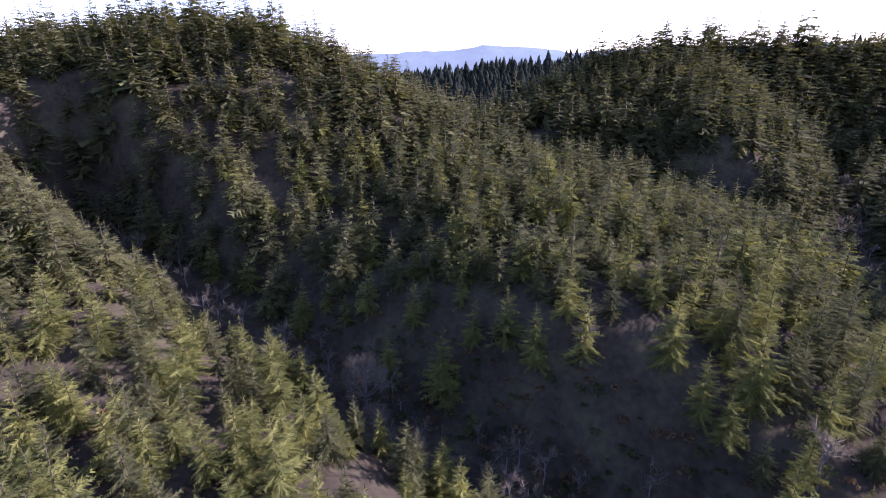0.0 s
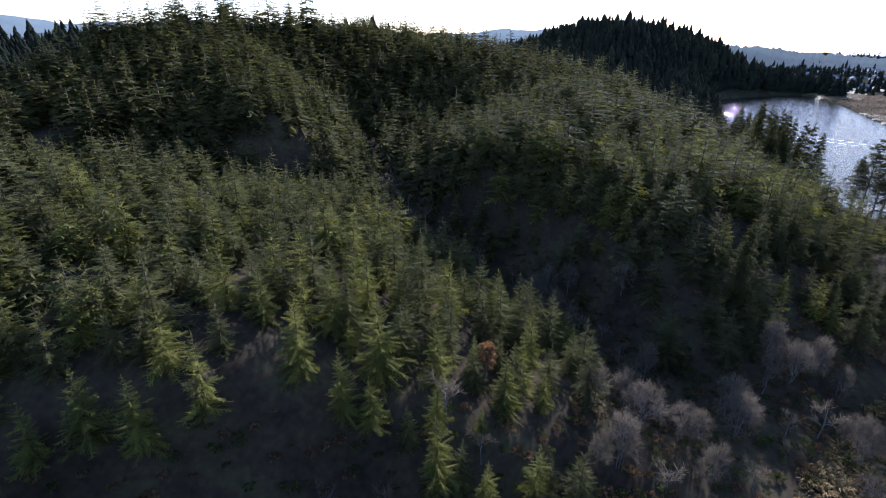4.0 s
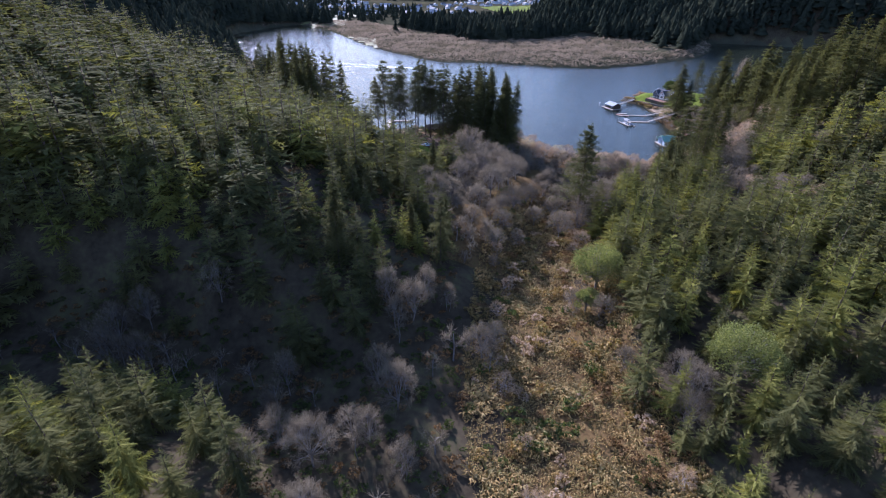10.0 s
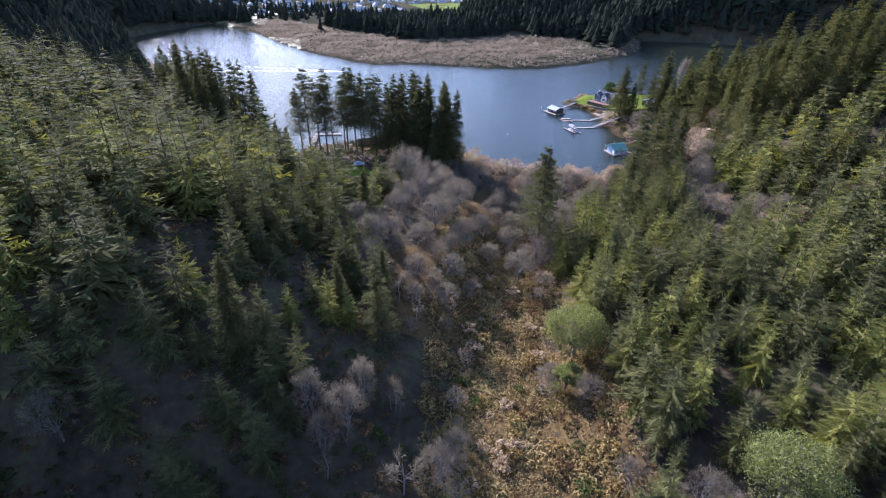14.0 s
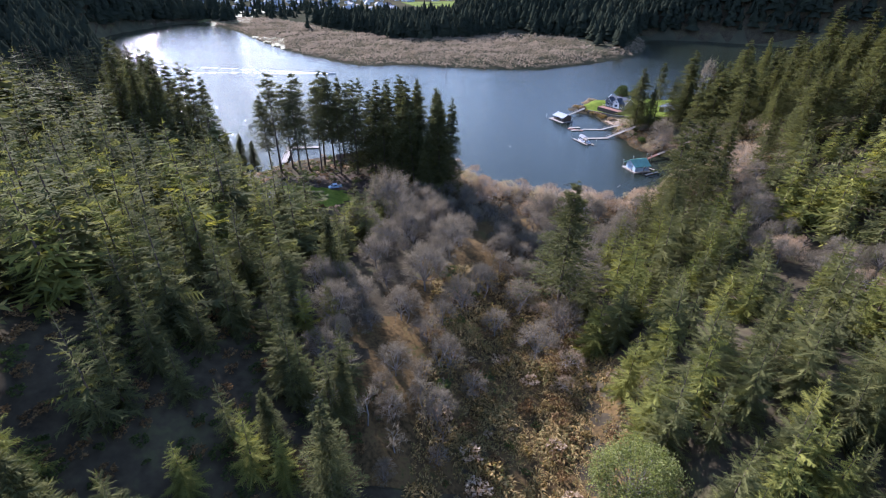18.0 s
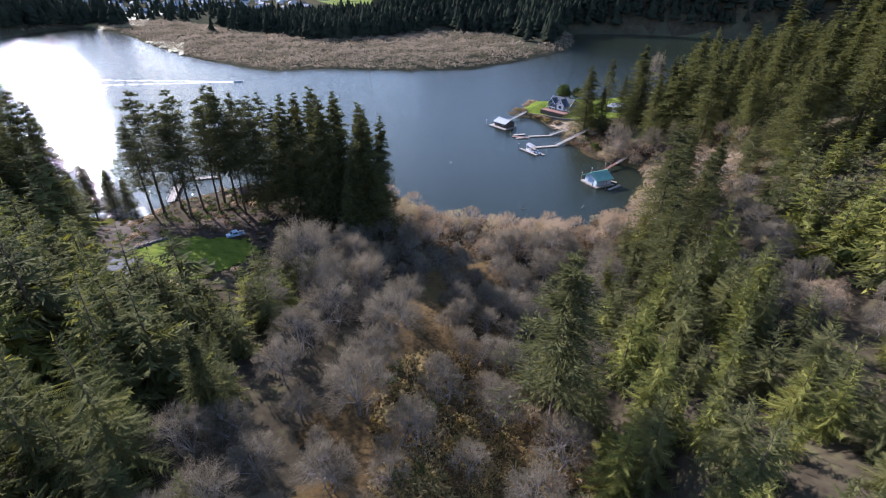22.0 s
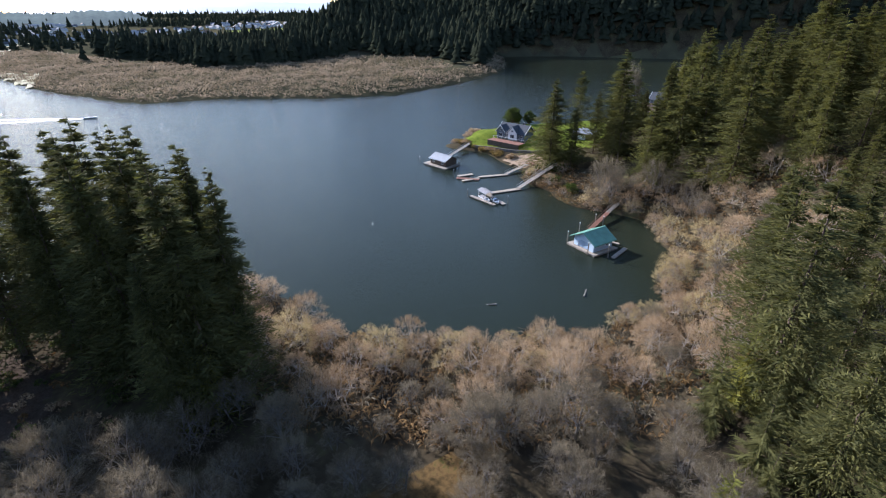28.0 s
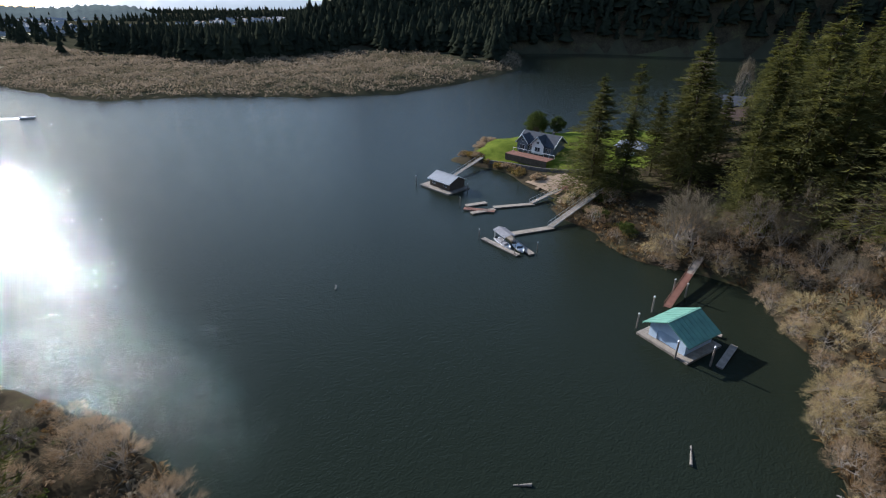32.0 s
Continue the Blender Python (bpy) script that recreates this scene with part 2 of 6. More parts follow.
RELIEF = np.array([
    (42, 53, 64, 73, 83, 92, 92, 62, 14, -13),
    (53, 58, 63, 65, 59, 54, 68, 39, 6, 5),
    (65, 61, 60, 58, 44, 24, 22, -8, -11, 9),
    (78, 64, 53, 43, 22, 22, 4, -4, -5, 4),
    (89, 65, 40, 16, 3, 0, 20, 8, -9, 9),
    (93, 65, 42, 18, 33, 21, 33, 38, 13, 27),
    (89, 75, 58, 35, 42, 33, 30, 57, 60, 63),
    (84, 69, 64, 60, 51, 41, -2, 37, 65, 79),
    (98, 83, 99, 75, 70, 88, 59, 49, 80, 76),
    (132, 128, 113, 77, 67, 101, 133, 114, 88, 63),
], float)
# Single knolls and gullies: x, y, radius, height.
KNOLLS = ((215, 338, 42, 21), (275, 335, 45, 2), (140, 322, 55, 10), (165, 52, 25, 15), (115, 95, 22, -13), (152, -60, 20, 6), (28, 136, 25, 5), (205, -180, 30, 7), (193, 285, 30, -8), (126, 192, 25, -12), (22, 353, 30, -7), (360, 250, 45, -8), (-50, 205, 38, 21), (-105, 225, 42, 20), (-165, 235, 45, 14), (-70, 320, 55, -2), (118, 208, 20, 26), (140, 245, 26, 22), (105, 235, 22, -10), (40, 88, 28, 8), (-45, 145, 28, -6), (92, 95, 20, 4), (270, 240, 40, 4), (310, 255, 40, 9), (5, 150, 25, 5), (20, 300, 35, -20), (-15, 355, 30, 8), (150, 120, 25, 13), (215, 130, 35, 11), (88, 52, 20, 2))
# Far hills: x, y, radius along x, radius along y, height.
FAR_HILLS = ((880, -348, 62, 52, 40), (1040, -470, 120, 75, 38), (870, -620, 120, 110, 68), (770, -740, 150, 110, 52), (1010, -820, 200, 150, 52), (610, -830, 150, 120, 72), (1300, -760, 200, 160, 50),
             (730, 400, 130, 100, 15), (540, 400, 110, 130, 15), (900, 330, 110, 80, 31), (1060, 330, 130, 80, 36), (950, 480, 160, 150, 30), (-330, 330, 110, 150, 62), (325, 392, 90, 52, 74), (885, 475, 110, 80, 42), (-650, 300, 200, 300, 95), (-500, -300, 260, 300, 95), (100, 800, 300, 160, 60), (600, 900, 300, 200, 60), (0, -600, 300, 200, 90))
NEAR_SHORE = [(400, -750), (320, -600), (350, -450), (380, -360), (392, -300), (385, -262), (398, -235), (408, -210), (411, -186), (397, -168), (382, -171), (366, -174), (352, -171), (338, -163),
              (322, -161), (308, -162), (294, -168), (283, -166), (274, -156), (268, -147), (262, -138), (259, -127), (259, -116), (262.5, -103), (269, -92), (278, -78), (287, -67.5), (304, -63),
              (322, -56), (336, -40), (341, -15), (337, 10), (326, 26), (332, 42), (352, 60), (400, 84), (480, 100), (560, 118), (700, 180), (850, 240)]
FAR_SHORE = [(950, 222), (1060, 160), (1040, 128), (950, 80), (813, 39), (748, 20), (684, -5), (618, -42), (596, -58), (585, -107), (552, -165), (538, -213), (558, -276), (595, -355),
             (650, -405), (700, -432), (722, -462), (680, -525), (585, -608), (480, -720)]
SHORE = np.array(NEAR_SHORE + FAR_SHORE, float)


def shore_distance(x, y):
    """Metres from the lake's edge: over land more than nought, over water less."""
    x, y = np.asarray(x, float), np.asarray(y, float)
    best, inside = np.full(x.shape, 1e9), np.zeros(x.shape, bool)
    for (ax, ay), (bx, by) in zip(SHORE, np.roll(SHORE, -1, 0)):
        ux, uy = bx - ax, by - ay
        k = np.clip(((x - ax) * ux + (y - ay) * uy) / (ux * ux + uy * uy), 0, 1)
        best = np.minimum(best, np.hypot(x - ax - k * ux, y - ay - k * uy))
        if ay != by:
            inside ^= ((ay > y) != (by > y)) & (x < ax + (y - ay) / (by - ay) * ux)
    wobble = 1.6 * np.sin(x * 0.21 + 1.3 * np.sin(y * 0.17)) + 1.1 * np.sin(y * 0.33 + x * 0.11)
    return np.where(inside, -best, best) + wobble


def line_distance(x, y, line):
    """Distance from a broken line, and how far along it (0 to 1) the nearest place is."""
    x, y = np.asarray(x, float), np.asarray(y, float)
    best, along = np.full(x.shape, 1e9), np.zeros(x.shape)
    n = len(line) - 1
    for i in range(n):
        (ax, ay), (bx, by) = line[i], line[i + 1]
        ux, uy = bx - ax, by - ay
        k = np.clip(((x - ax) * ux + (y - ay) * uy) / (ux * ux + uy * uy), 0, 1)
        d = np.hypot(x - ax - k * ux, y - ay - k * uy)
        along = np.where(d < best, (i + k) / n, along)
        best = np.minimum(best, d)
    return best, along


def smooth(a, b, v):
    k = np.clip((np.asarray(v, float) - a) / (b - a), 0, 1)
    return k * k * (3 - 2 * k)


def spline(u):
    u = np.abs(u)
    return np.where(u < 1, 2 / 3 - u * u + u ** 3 / 2, np.where(u < 2, (2 - u) ** 3 / 6, 0))


VALLEY = [(20, -15), (60, -18), (90, -12), (120, -10), (150, -24), (180, -42), (205, -52), (232, -72), (262, -100)]      # floor of the meadow, falling to the lake


RAVINES = (
    ([(62, 22), (28, 58), (-4, 82), (-35, 104), (-75, 130), (-125, 165)], (9, 10, 12, 17, 25, 36), 6, 24),
    ([(108, 40), (124, 80), (130, 120), (124, 160), (95, 195), (48, 226), (0, 248)], (8, 10, 14, 22, 31, 38, 44), 5, 24),
    ([(128, 130), (150, 168), (170, 206), (192, 240)], (18, 21, 25, 32), 6, 26),
)


def height(x, y):
    x, y = np.asarray(x, float), np.asarray(y, float)
    h = np.zeros(x.shape)
    for j in range(RELIEF.shape[0]):
        by = spline((y - (RELIEF_Y + RELIEF_STEP * j)) / RELIEF_STEP)
        for i in range(RELIEF.shape[1]):
            h += RELIEF[j, i] * by * spline((x - (RELIEF_X + RELIEF_STEP * i)) / RELIEF_STEP)
    for kx, ky, r, a in KNOLLS:
        h += a * np.exp(-((x - kx) ** 2 + (y - ky) ** 2) / (2 * r * r))
    outside = np.maximum(np.maximum(-185 - x, x - 340), np.maximum(-215 - y, y - 310))
    far = np.zeros(x.shape)
    for kx, ky, rx, ry, a in FAR_HILLS:
        far += a * np.exp(-((x - kx) / rx) ** 2 / 2 - ((y - ky) / ry) ** 2 / 2)
    k = smooth(0, 75, outside)
    h = h * (1 - k) + (far + 1.5) * k
    d, along = line_distance(x, y, VALLEY)
    floor = np.interp(along, (0, 0.25, 0.5, 0.75, 1), (13, 8.5, 5, 2.5, 1.0))
    h = h + (floor - h) * (1 - smooth(7, 26, d))
    for line, floors, w0, w1 in RAVINES:
        d, along = line_distance(x, y, line)
        floor = np.interp(along, np.linspace(0, 1, len(floors)), floors)
        h = h + np.minimum(0, floor - h) * (1 - smooth(w0, w1, d))
    h = h + 0.5 * np.sin(x * 0.13 + 2 * np.sin(y * 0.05)) + 0.4 * np.sin(y * 0.19 + x * 0.07)
    s = shore_distance(x, y)
    rise = np.clip(s / 24, 0, 1) ** 0.8
    land = 0.35 + 0.25 * smooth(0, 6, s) + np.maximum(h, 0.6) * rise
    return np.where(s > 0, land, np.maximum(0.35 + s * 0.35, -4.0))


# ---- mesh helpers ----
def tri_mesh(name, v, f, mats, index=None):
    """A mesh of triangles from arrays."""
    me = bpy.data.meshes.new(name)
    v, f = np.ascontiguousarray(v, np.float32), np.ascontiguousarray(f, np.int32)
    me.vertices.add(len(v))
    me.vertices.foreach_set("co", v.ravel())
    me.loops.add(f.size)
    me.loops.foreach_set("vertex_index", f.ravel())
    me.polygons.add(len(f))
    me.polygons.foreach_set("loop_start", np.arange(0, f.size, 3, dtype=np.int32))
    me.polygons.foreach_set("loop_total", np.full(len(f), 3, np.int32))
    for m in mats:
        me.materials.append(m)
    if index is not None:
        me.polygons.foreach_set("material_index", np.ascontiguousarray(index, np.int32))
    me.update(calc_edges=True)
    return me


def grid_sheet(name, xs, ys, zfun, mat, smooth_shade=True, keep=None, other=None):
    gx, gy = np.meshgrid(xs, ys)
    v = np.stack([gx, gy, zfun(gx, gy)], -1).reshape(-1, 3)
    a = (np.arange(len(ys) - 1)[:, None] * len(xs) + np.arange(len(xs) - 1)).ravel()
    if keep is not None:
        cx, cy = (gx[:-1, :-1] + gx[1:, 1:]) / 2, (gy[:-1, :-1] + gy[1:, 1:]) / 2
        a = a[keep(cx, cy).ravel()]
    n = len(xs)
    f = np.concatenate([np.stack([a, a + 1, a + n + 1], -1), np.stack([a, a + n + 1, a + n], -1)])
    if other is None:
        me = tri_mesh(name, v, f, [mat])
    else:
        c = v[f].mean(1)
        me = tri_mesh(name, v, f, [mat, other[0]], other[1](c[:, 0], c[:, 1]))
    if smooth_shade:
        me.polygons.foreach_set("use_smooth", np.ones(len(f), bool))
    return new(name, me)


# ---- ground and water ----
def spread(a, b, fine, far):
    out, step, v = [], fine, b
    while v < far:
        step *= 1.06
        v += step
        out.append(v)
    low, step, v = [], fine, a
    while v > -far:
        step *= 1.06
        v -= step
        low.append(v)
    return np.array(low[::-1] + list(np.arange(a, b + 0.1, fine)) + out)


ground = tagged(grid_sheet("ground", spread(-260, 430, 4.0, 4700), spread(-320, 420, 4.0, 4700), height, M_FLOOR, other=(M_FARLAND, lambda x, y: (x > 500) & (height(x, y) < 9))), "dark brown forest floor of steep wooded hills round a lake", "ground", kind="structure")
water = tagged(grid_sheet("water", np.linspace(200, 1100, 10), np.linspace(-800, 300, 10), lambda x, y: 0 * x, M_WATER), "calm dark green lake with fine ripples and glitter", "water", kind="structure")


# ---- trees ----
def tube(p0, p1, r0, r1, sides=4):
    """A tapered stick between two places: its vertices and triangles."""
    p0, p1 = np.array(p0, float), np.array(p1, float)
    d = (p1 - p0) / (np.linalg.norm(p1 - p0) + 1e-9)
    u = np.cross(d, (0.31, 0.95, 0.1) if abs(d[2]) > 0.7 else (0, 0, 1.0))
    u /= np.linalg.norm(u)
    w = np.cross(d, u)
    a = np.arange(sides) * 2 * math.pi / sides
    ring = np.cos(a)[:, None] * u + np.sin(a)[:, None] * w
    v = np.concatenate([p0 + ring * r0, p1 + ring * r1])
    i = np.arange(sides)
    j = (i + 1) % sides
    return v, np.concatenate([np.stack([i, j, sides + j], -1), np.stack([i, sides + j, sides + i], -1)])


class Build:
    """Gathers vertices and triangles with a material for each."""
    def __init__(self):
        self.v, self.f, self.m, self.n = [], [], [], 0

    def add(self, v, f, m=0):
        v, f = np.asarray(v, float), np.asarray(f, int)
        self.v.append(v)
        self.f.append(f + self.n)
        self.m.append(np.full(len(f), m))
        self.n += len(v)

    def arrays(self):
        return np.concatenate(self.v), np.concatenate(self.f), np.concatenate(self.m)


def conifer_parts(rng, tall, wide, whorls, per, pairs, bare=0.12, droop=0.28, ragged=0.25, top_power=0.85, girth=0.011, lift=0.3, sprig=0.075):
    """A conifer: (trunk arrays, crown arrays). The crown is whorls of drooping sprays with side twigs."""
    trunk = Build()
    lean = rng.normal(0, 0.012, 2) * tall
    cuts = 3 if pairs > 1 else 1
    for k in range(cuts):
        a, b = k / cuts, (k + 1) / cuts
        trunk.add(*tube((lean[0] * a * a, lean[1] * a * a, tall * a - 0.4 * (k == 0)), (lean[0] * b * b, lean[1] * b * b, tall * b), girth * tall * (1 - a * 0.96), girth * tall * (1 - b * 0.96), 5 if pairs > 1 else 3))
    crown = Build()
    for w in range(whorls):
        f = bare + (1 - bare) * ((w + rng.uniform(0, 0.5)) / whorls) ** 0.85
        if f > 0.985:
            continue
        z = tall * f
        reach = wide * ((1 - f) / (1 - bare)) ** top_power * (0.95 if w else 0.75) + 0.006 * tall
        count = max(3, round(per * (0.55 + 0.45 * (1 - f))))
        a0 = rng.uniform(0, 6.3)
        for b in range(count):
            a = a0 + b * 2 * math.pi / count + rng.normal(0, 0.2)
            length = reach * min(1.35, max(0.35, rng.normal(1, ragged)))
            out, side = np.array((math.cos(a), math.sin(a), 0.0)), np.array((-math.sin(a), math.cos(a), 0.0))
            rise = rng.normal(lift - 0.45 * (1 - f), 0.08)
            root = np.array((lean[0] * f * f, lean[1] * f * f, z + rng.uniform(-1.1, 1.1) * tall * (1 - bare) / whorls))

            def axis(s):
                return root + out * length * s + np.array((0, 0, length * (rise * s - droop * s * s)))
            thick = (0.17 if not pairs else 0.11 if pairs < 6 else 0.018) * length
            v = [axis(0.05) + side * thick * 0.6, axis(0.05) - side * thick * 0.6, axis(1.0)]
            tri = [(0, 1, 2)]
            if pairs > 5:
                # feathery sprigs that spread to both sides of the bough
                q = 2 * pairs
                s0 = np.clip((np.arange(q) + rng.uniform(-0.4, 0.9, q)) / q, 0.08, 1.0)[:, None]
                off = rng.uniform(-1, 1, q)[:, None]
                big = min(sprig * tall, 0.5 * length + 0.006 * tall) * rng.uniform(0.6, 1.3, q)[:, None]
                foot = root + out * length * s0 + (0, 0, 1.0) * (length * (rise * s0 - droop * s0 * s0 + 0.1 * s0 ** 4))
                foot = foot + side * off * length * (0.36 - 0.26 * s0) + (0, 0, 1.0) * rng.normal(-0.02, 0.07, q)[:, None] * length
                way = out * rng.uniform(0.5, 1.0, q)[:, None] + side * (0.75 * np.sign(off) * rng.uniform(0.3, 1.1, q)[:, None]) + (0, 0, 1.0) * rng.normal(0.12, 0.25, q)[:, None]
                way = way / np.linalg.norm(way, axis=1)[:, None]
                flat_side = np.cross(way, rng.normal(0, 0.5, (q, 3)) + (0, 0, 1.0))
                flat_side = flat_side / np.linalg.norm(flat_side, axis=1)[:, None] * big * 0.12
                n = len(v)
                v = np.concatenate([np.array(v), np.stack([foot - flat_side, foot + flat_side, foot + way * big], 1).reshape(-1, 3)])
                tri = tri + [(n + 3 * i, n + 3 * i + 1, n + 3 * i + 2) for i in range(q)]
            else:
                for p in range(pairs):
                    s0 = 0.08 + 0.85 * (p + rng.uniform(-0.3, 0.3)) / pairs
                    wide_foot = (0.3 if pairs < 2 else 0.2 if pairs == 2 else 0.36 / pairs) * max(length, 0.03)
                    fan = length * (0.62 - 0.42 * s0) * rng.uniform(0.65, 1.3)
                    for sign in (-1, 1):
                        foot = axis(s0)
                        tip = foot + out * fan * rng.uniform(0.4, 0.9) + side * sign * fan * rng.uniform(0.6, 1.0) + np.array((0, 0, -0.2 * fan + rng.normal(0, 0.09) * length))
                        n = len(v)
                        v += [foot, axis(min(1.0, s0 + wide_foot / max(length, 0.03))), tip]
                        tri.append((n, n + 1, n + 2))
            crown.add(v, tri, 1)
    # leader
    tip = np.array((lean[0], lean[1], tall))
    for k in range(3):
        a = k * 2.1 + rng.uniform(0, 1)
        d = np.array((math.cos(a), math.sin(a), 0)) * (0.05 if pairs < 6 else 0.012) * wide
        crown.add([tip + (0, 0, 0.015 * tall), tip - (0, 0, 0.04 * tall) + d, tip - (0, 0, 0.04 * tall) - d * 0.6], [(0, 1, 2)], 1)
    return trunk.arrays(), crown.arrays()


def young_conifer_parts(rng, tall, wide, whorls, per, pairs, bare=0.05, girth=0.012, ragged=0.2, hang=0.0):
    """A plantation conifer: (trunk arrays, crown arrays). Open whorls of flat sprays, whose side twigs sweep forward; lower boughs sag, upper ones rise."""
    trunk = Build()
    lean = rng.normal(0, 0.014, 2) * tall
    cuts = 3 if pairs > 3 else 1
    for k in range(cuts):
        a, b = k / cuts, (k + 1) / cuts
        trunk.add(*tube((lean[0] * a * a, lean[1] * a * a, tall * a - 0.03 * tall * (k == 0)), (lean[0] * b * b, lean[1] * b * b, tall * b), girth * tall * (1 - a * 0.96), girth * tall * (1 - b * 0.96), 5 if pairs > 3 else 3))
    crown = Build()
    skew = rng.uniform(0, 6.3)
    for w in range(whorls):
        f = bare + (0.96 - bare) * (w + rng.uniform(-0.2, 0.2)) / (whorls - 1)
        f = min(max(f, 0.02), 0.97)
        reach = wide * (1 - f) ** 0.92 * (1.0 if f > 0.2 else 0.75 + 1.25 * f) + 0.013 * tall
        count = max(4, round(per * (0.6 + 0.4 * (1 - f)))) if pairs > 1 else per
        a0 = rng.uniform(0, 6.3)
        for b in range(count):
            if rng.uniform() < 0.08:
                continue
            a = a0 + b * 2 * math.pi / count + rng.normal(0, 0.16)
            length = reach * max(0.45, rng.normal(1 + 0.12 * math.cos(a - skew), ragged))
            out, side = np.array((math.cos(a), math.sin(a), 0.0)), np.array((-math.sin(a), math.cos(a), 0.0))
            rise = rng.normal(-0.25 - hang + 0.95 * f, 0.1)
            root = np.array((lean[0] * f * f, lean[1] * f * f, tall * f + rng.normal(0, 0.25) * tall / whorls))
            tilt = rng.normal(0, 0.5)
            span = side * math.cos(tilt) + np.array((0, 0, math.sin(tilt)))

            def axis(s):
                return root + out * length * s + np.array((0, 0, length * (rise * s - 0.3 * s * s + 0.2 * s ** 4)))
            thick = (0.06 if pairs > 3 else 0.1 if pairs > 1 else 0.15) * length
            v = [axis(0.03) + span * thick, axis(0.03) - span * thick, axis(1.04)]
            tri = [(0, 1, 2)]
            for p in range(pairs):
                for sign in (-1, 1):
                    s0 = 0.06 + 0.86 * (p + 0.5 + rng.uniform(-0.4, 0.4)) / pairs
                    foot = axis(s0)
                    gap = (0.26 if pairs < 2 else 0.42) * length / pairs * rng.uniform(0.7, 1.15)
                    fan = length * ((0.56 - 0.36 * s0) if pairs < 9 else (0.38 - 0.26 * s0)) * rng.uniform(0.7, 1.25)
                    tip = foot + out * fan * rng.uniform(0.5, 0.9) + span * sign * fan * rng.uniform(0.6, 0.95) + np.array((0, 0, -0.16 * fan + rng.normal(0, 0.05) * length))
                    n = len(v)
                    v += [foot - out * gap, foot + out * gap, tip]
                    tri.append((n, n + 1, n + 2))
            crown.add(v, tri, 1)
    tip = np.array((lean[0], lean[1], tall))
    for k in range(3):
        a = k * 2.1 + rng.uniform(0, 1)
        d = np.array((math.cos(a), math.sin(a), 0)) * 0.007 * tall
        crown.add([tip + (0, 0, 0.02 * tall), tip - (0, 0, 0.04 * tall) + d, tip - (0, 0, 0.04 * tall) - d * 0.5], [(0, 1, 2)], 1)
    return trunk.arrays(), crown.arrays()


def young_conifer(rng, *args, **kw):
    (tv, tf, tm), (cv, cf, cm) = young_conifer_parts(rng, *args, **kw)
    return np.concatenate([tv, cv]), np.concatenate([tf, cf + len(tv)]), np.concatenate([tm, cm])


def bare_parts(rng, tall, wide, stems=1, limbs=8, forks=6, twigs=8, upright=0.5, sliver=0.035, twig_length=0.17):
    """A leafless tree: (limb arrays, twig arrays)."""
    wood, fine = Build(), Build()
    for s in range(stems):
        a = rng.uniform(0, 6.3)
        spread_out = 0.0 if stems == 1 else wide * 0.45 * rng.uniform(0.3, 1)
        foot = np.array((math.cos(a), math.sin(a), 0)) * (0.0 if stems == 1 else 0.25)
        head = foot + np.array((math.cos(a) * spread_out, math.sin(a) * spread_out, tall * rng.uniform(0.55, 0.72)))
        base_r = 0.014 * tall / math.sqrt(stems) + 0.03
        mid = (foot + head) / 2 + rng.normal(0, 0.02 * tall, 3) * (1, 1, 0)
        wood.add(*tube(foot - (0, 0, 0.4), mid, base_r, base_r * 0.75, 5))
        wood.add(*tube(mid, head, base_r * 0.75, base_r * 0.45, 5))
        for i in range(limbs):
            k = rng.uniform(0.35, 1.0)
            root = foot + (mid - foot) * 2 * k if k < 0.5 else mid + (head - mid) * (2 * k - 1)
            b = i * 2.4 + rng.normal(0, 0.4)
            reach = wide * (0.55 if stems == 1 else 0.4) * rng.uniform(0.7, 1.1)
            end = root + np.array((math.cos(b) * reach, math.sin(b) * reach, reach * upright * rng.uniform(0.5, 1.6)))
            end[2] = min(end[2], tall * (1 - 0.25 * (reach / wide) ** 2))
            wood.add(*tube(root, end, base_r * 0.4, base_r * 0.15, 3))
            for j in range(forks):
                q = rng.uniform(0.25, 1.0)
                r2 = root + (end - root) * q
                d = (end - root) / np.linalg.norm(end - root) + rng.normal(0, 0.55, 3) + (0, 0, 0.35)
                d /= np.linalg.norm(d)
                l2 = reach * rng.uniform(0.35, 0.65)
                e2 = r2 + d * l2
                wood.add(*tube(r2, e2, base_r * 0.16, base_r * 0.06, 3))
                for t in range(twigs):
                    r3 = r2 + (e2 - r2) * rng.uniform(0.25, 1.0)
                    g = d + rng.normal(0, 0.6, 3) + (0, 0, 0.3)
                    g /= np.linalg.norm(g)
                    l3 = tall * twig_length * rng.uniform(0.5, 1.2)
                    s3 = np.cross(g, rng.normal(0, 1, 3))
                    s3 *= sliver / (np.linalg.norm(s3) + 1e-6)
                    e3 = r3 + g * l3
                    side = np.cross(g, s3 / sliver) * l3 * 0.28
                    fine.add([r3 - s3, r3 + s3, e3, r3 + g * l3 * 0.4 - s3 * 0.6, r3 + g * l3 * 0.4 + s3 * 0.6, r3 + g * l3 * 0.85 + side], [(0, 1, 2), (3, 4, 5)], 1)
    return wood.arrays(), fine.arrays()


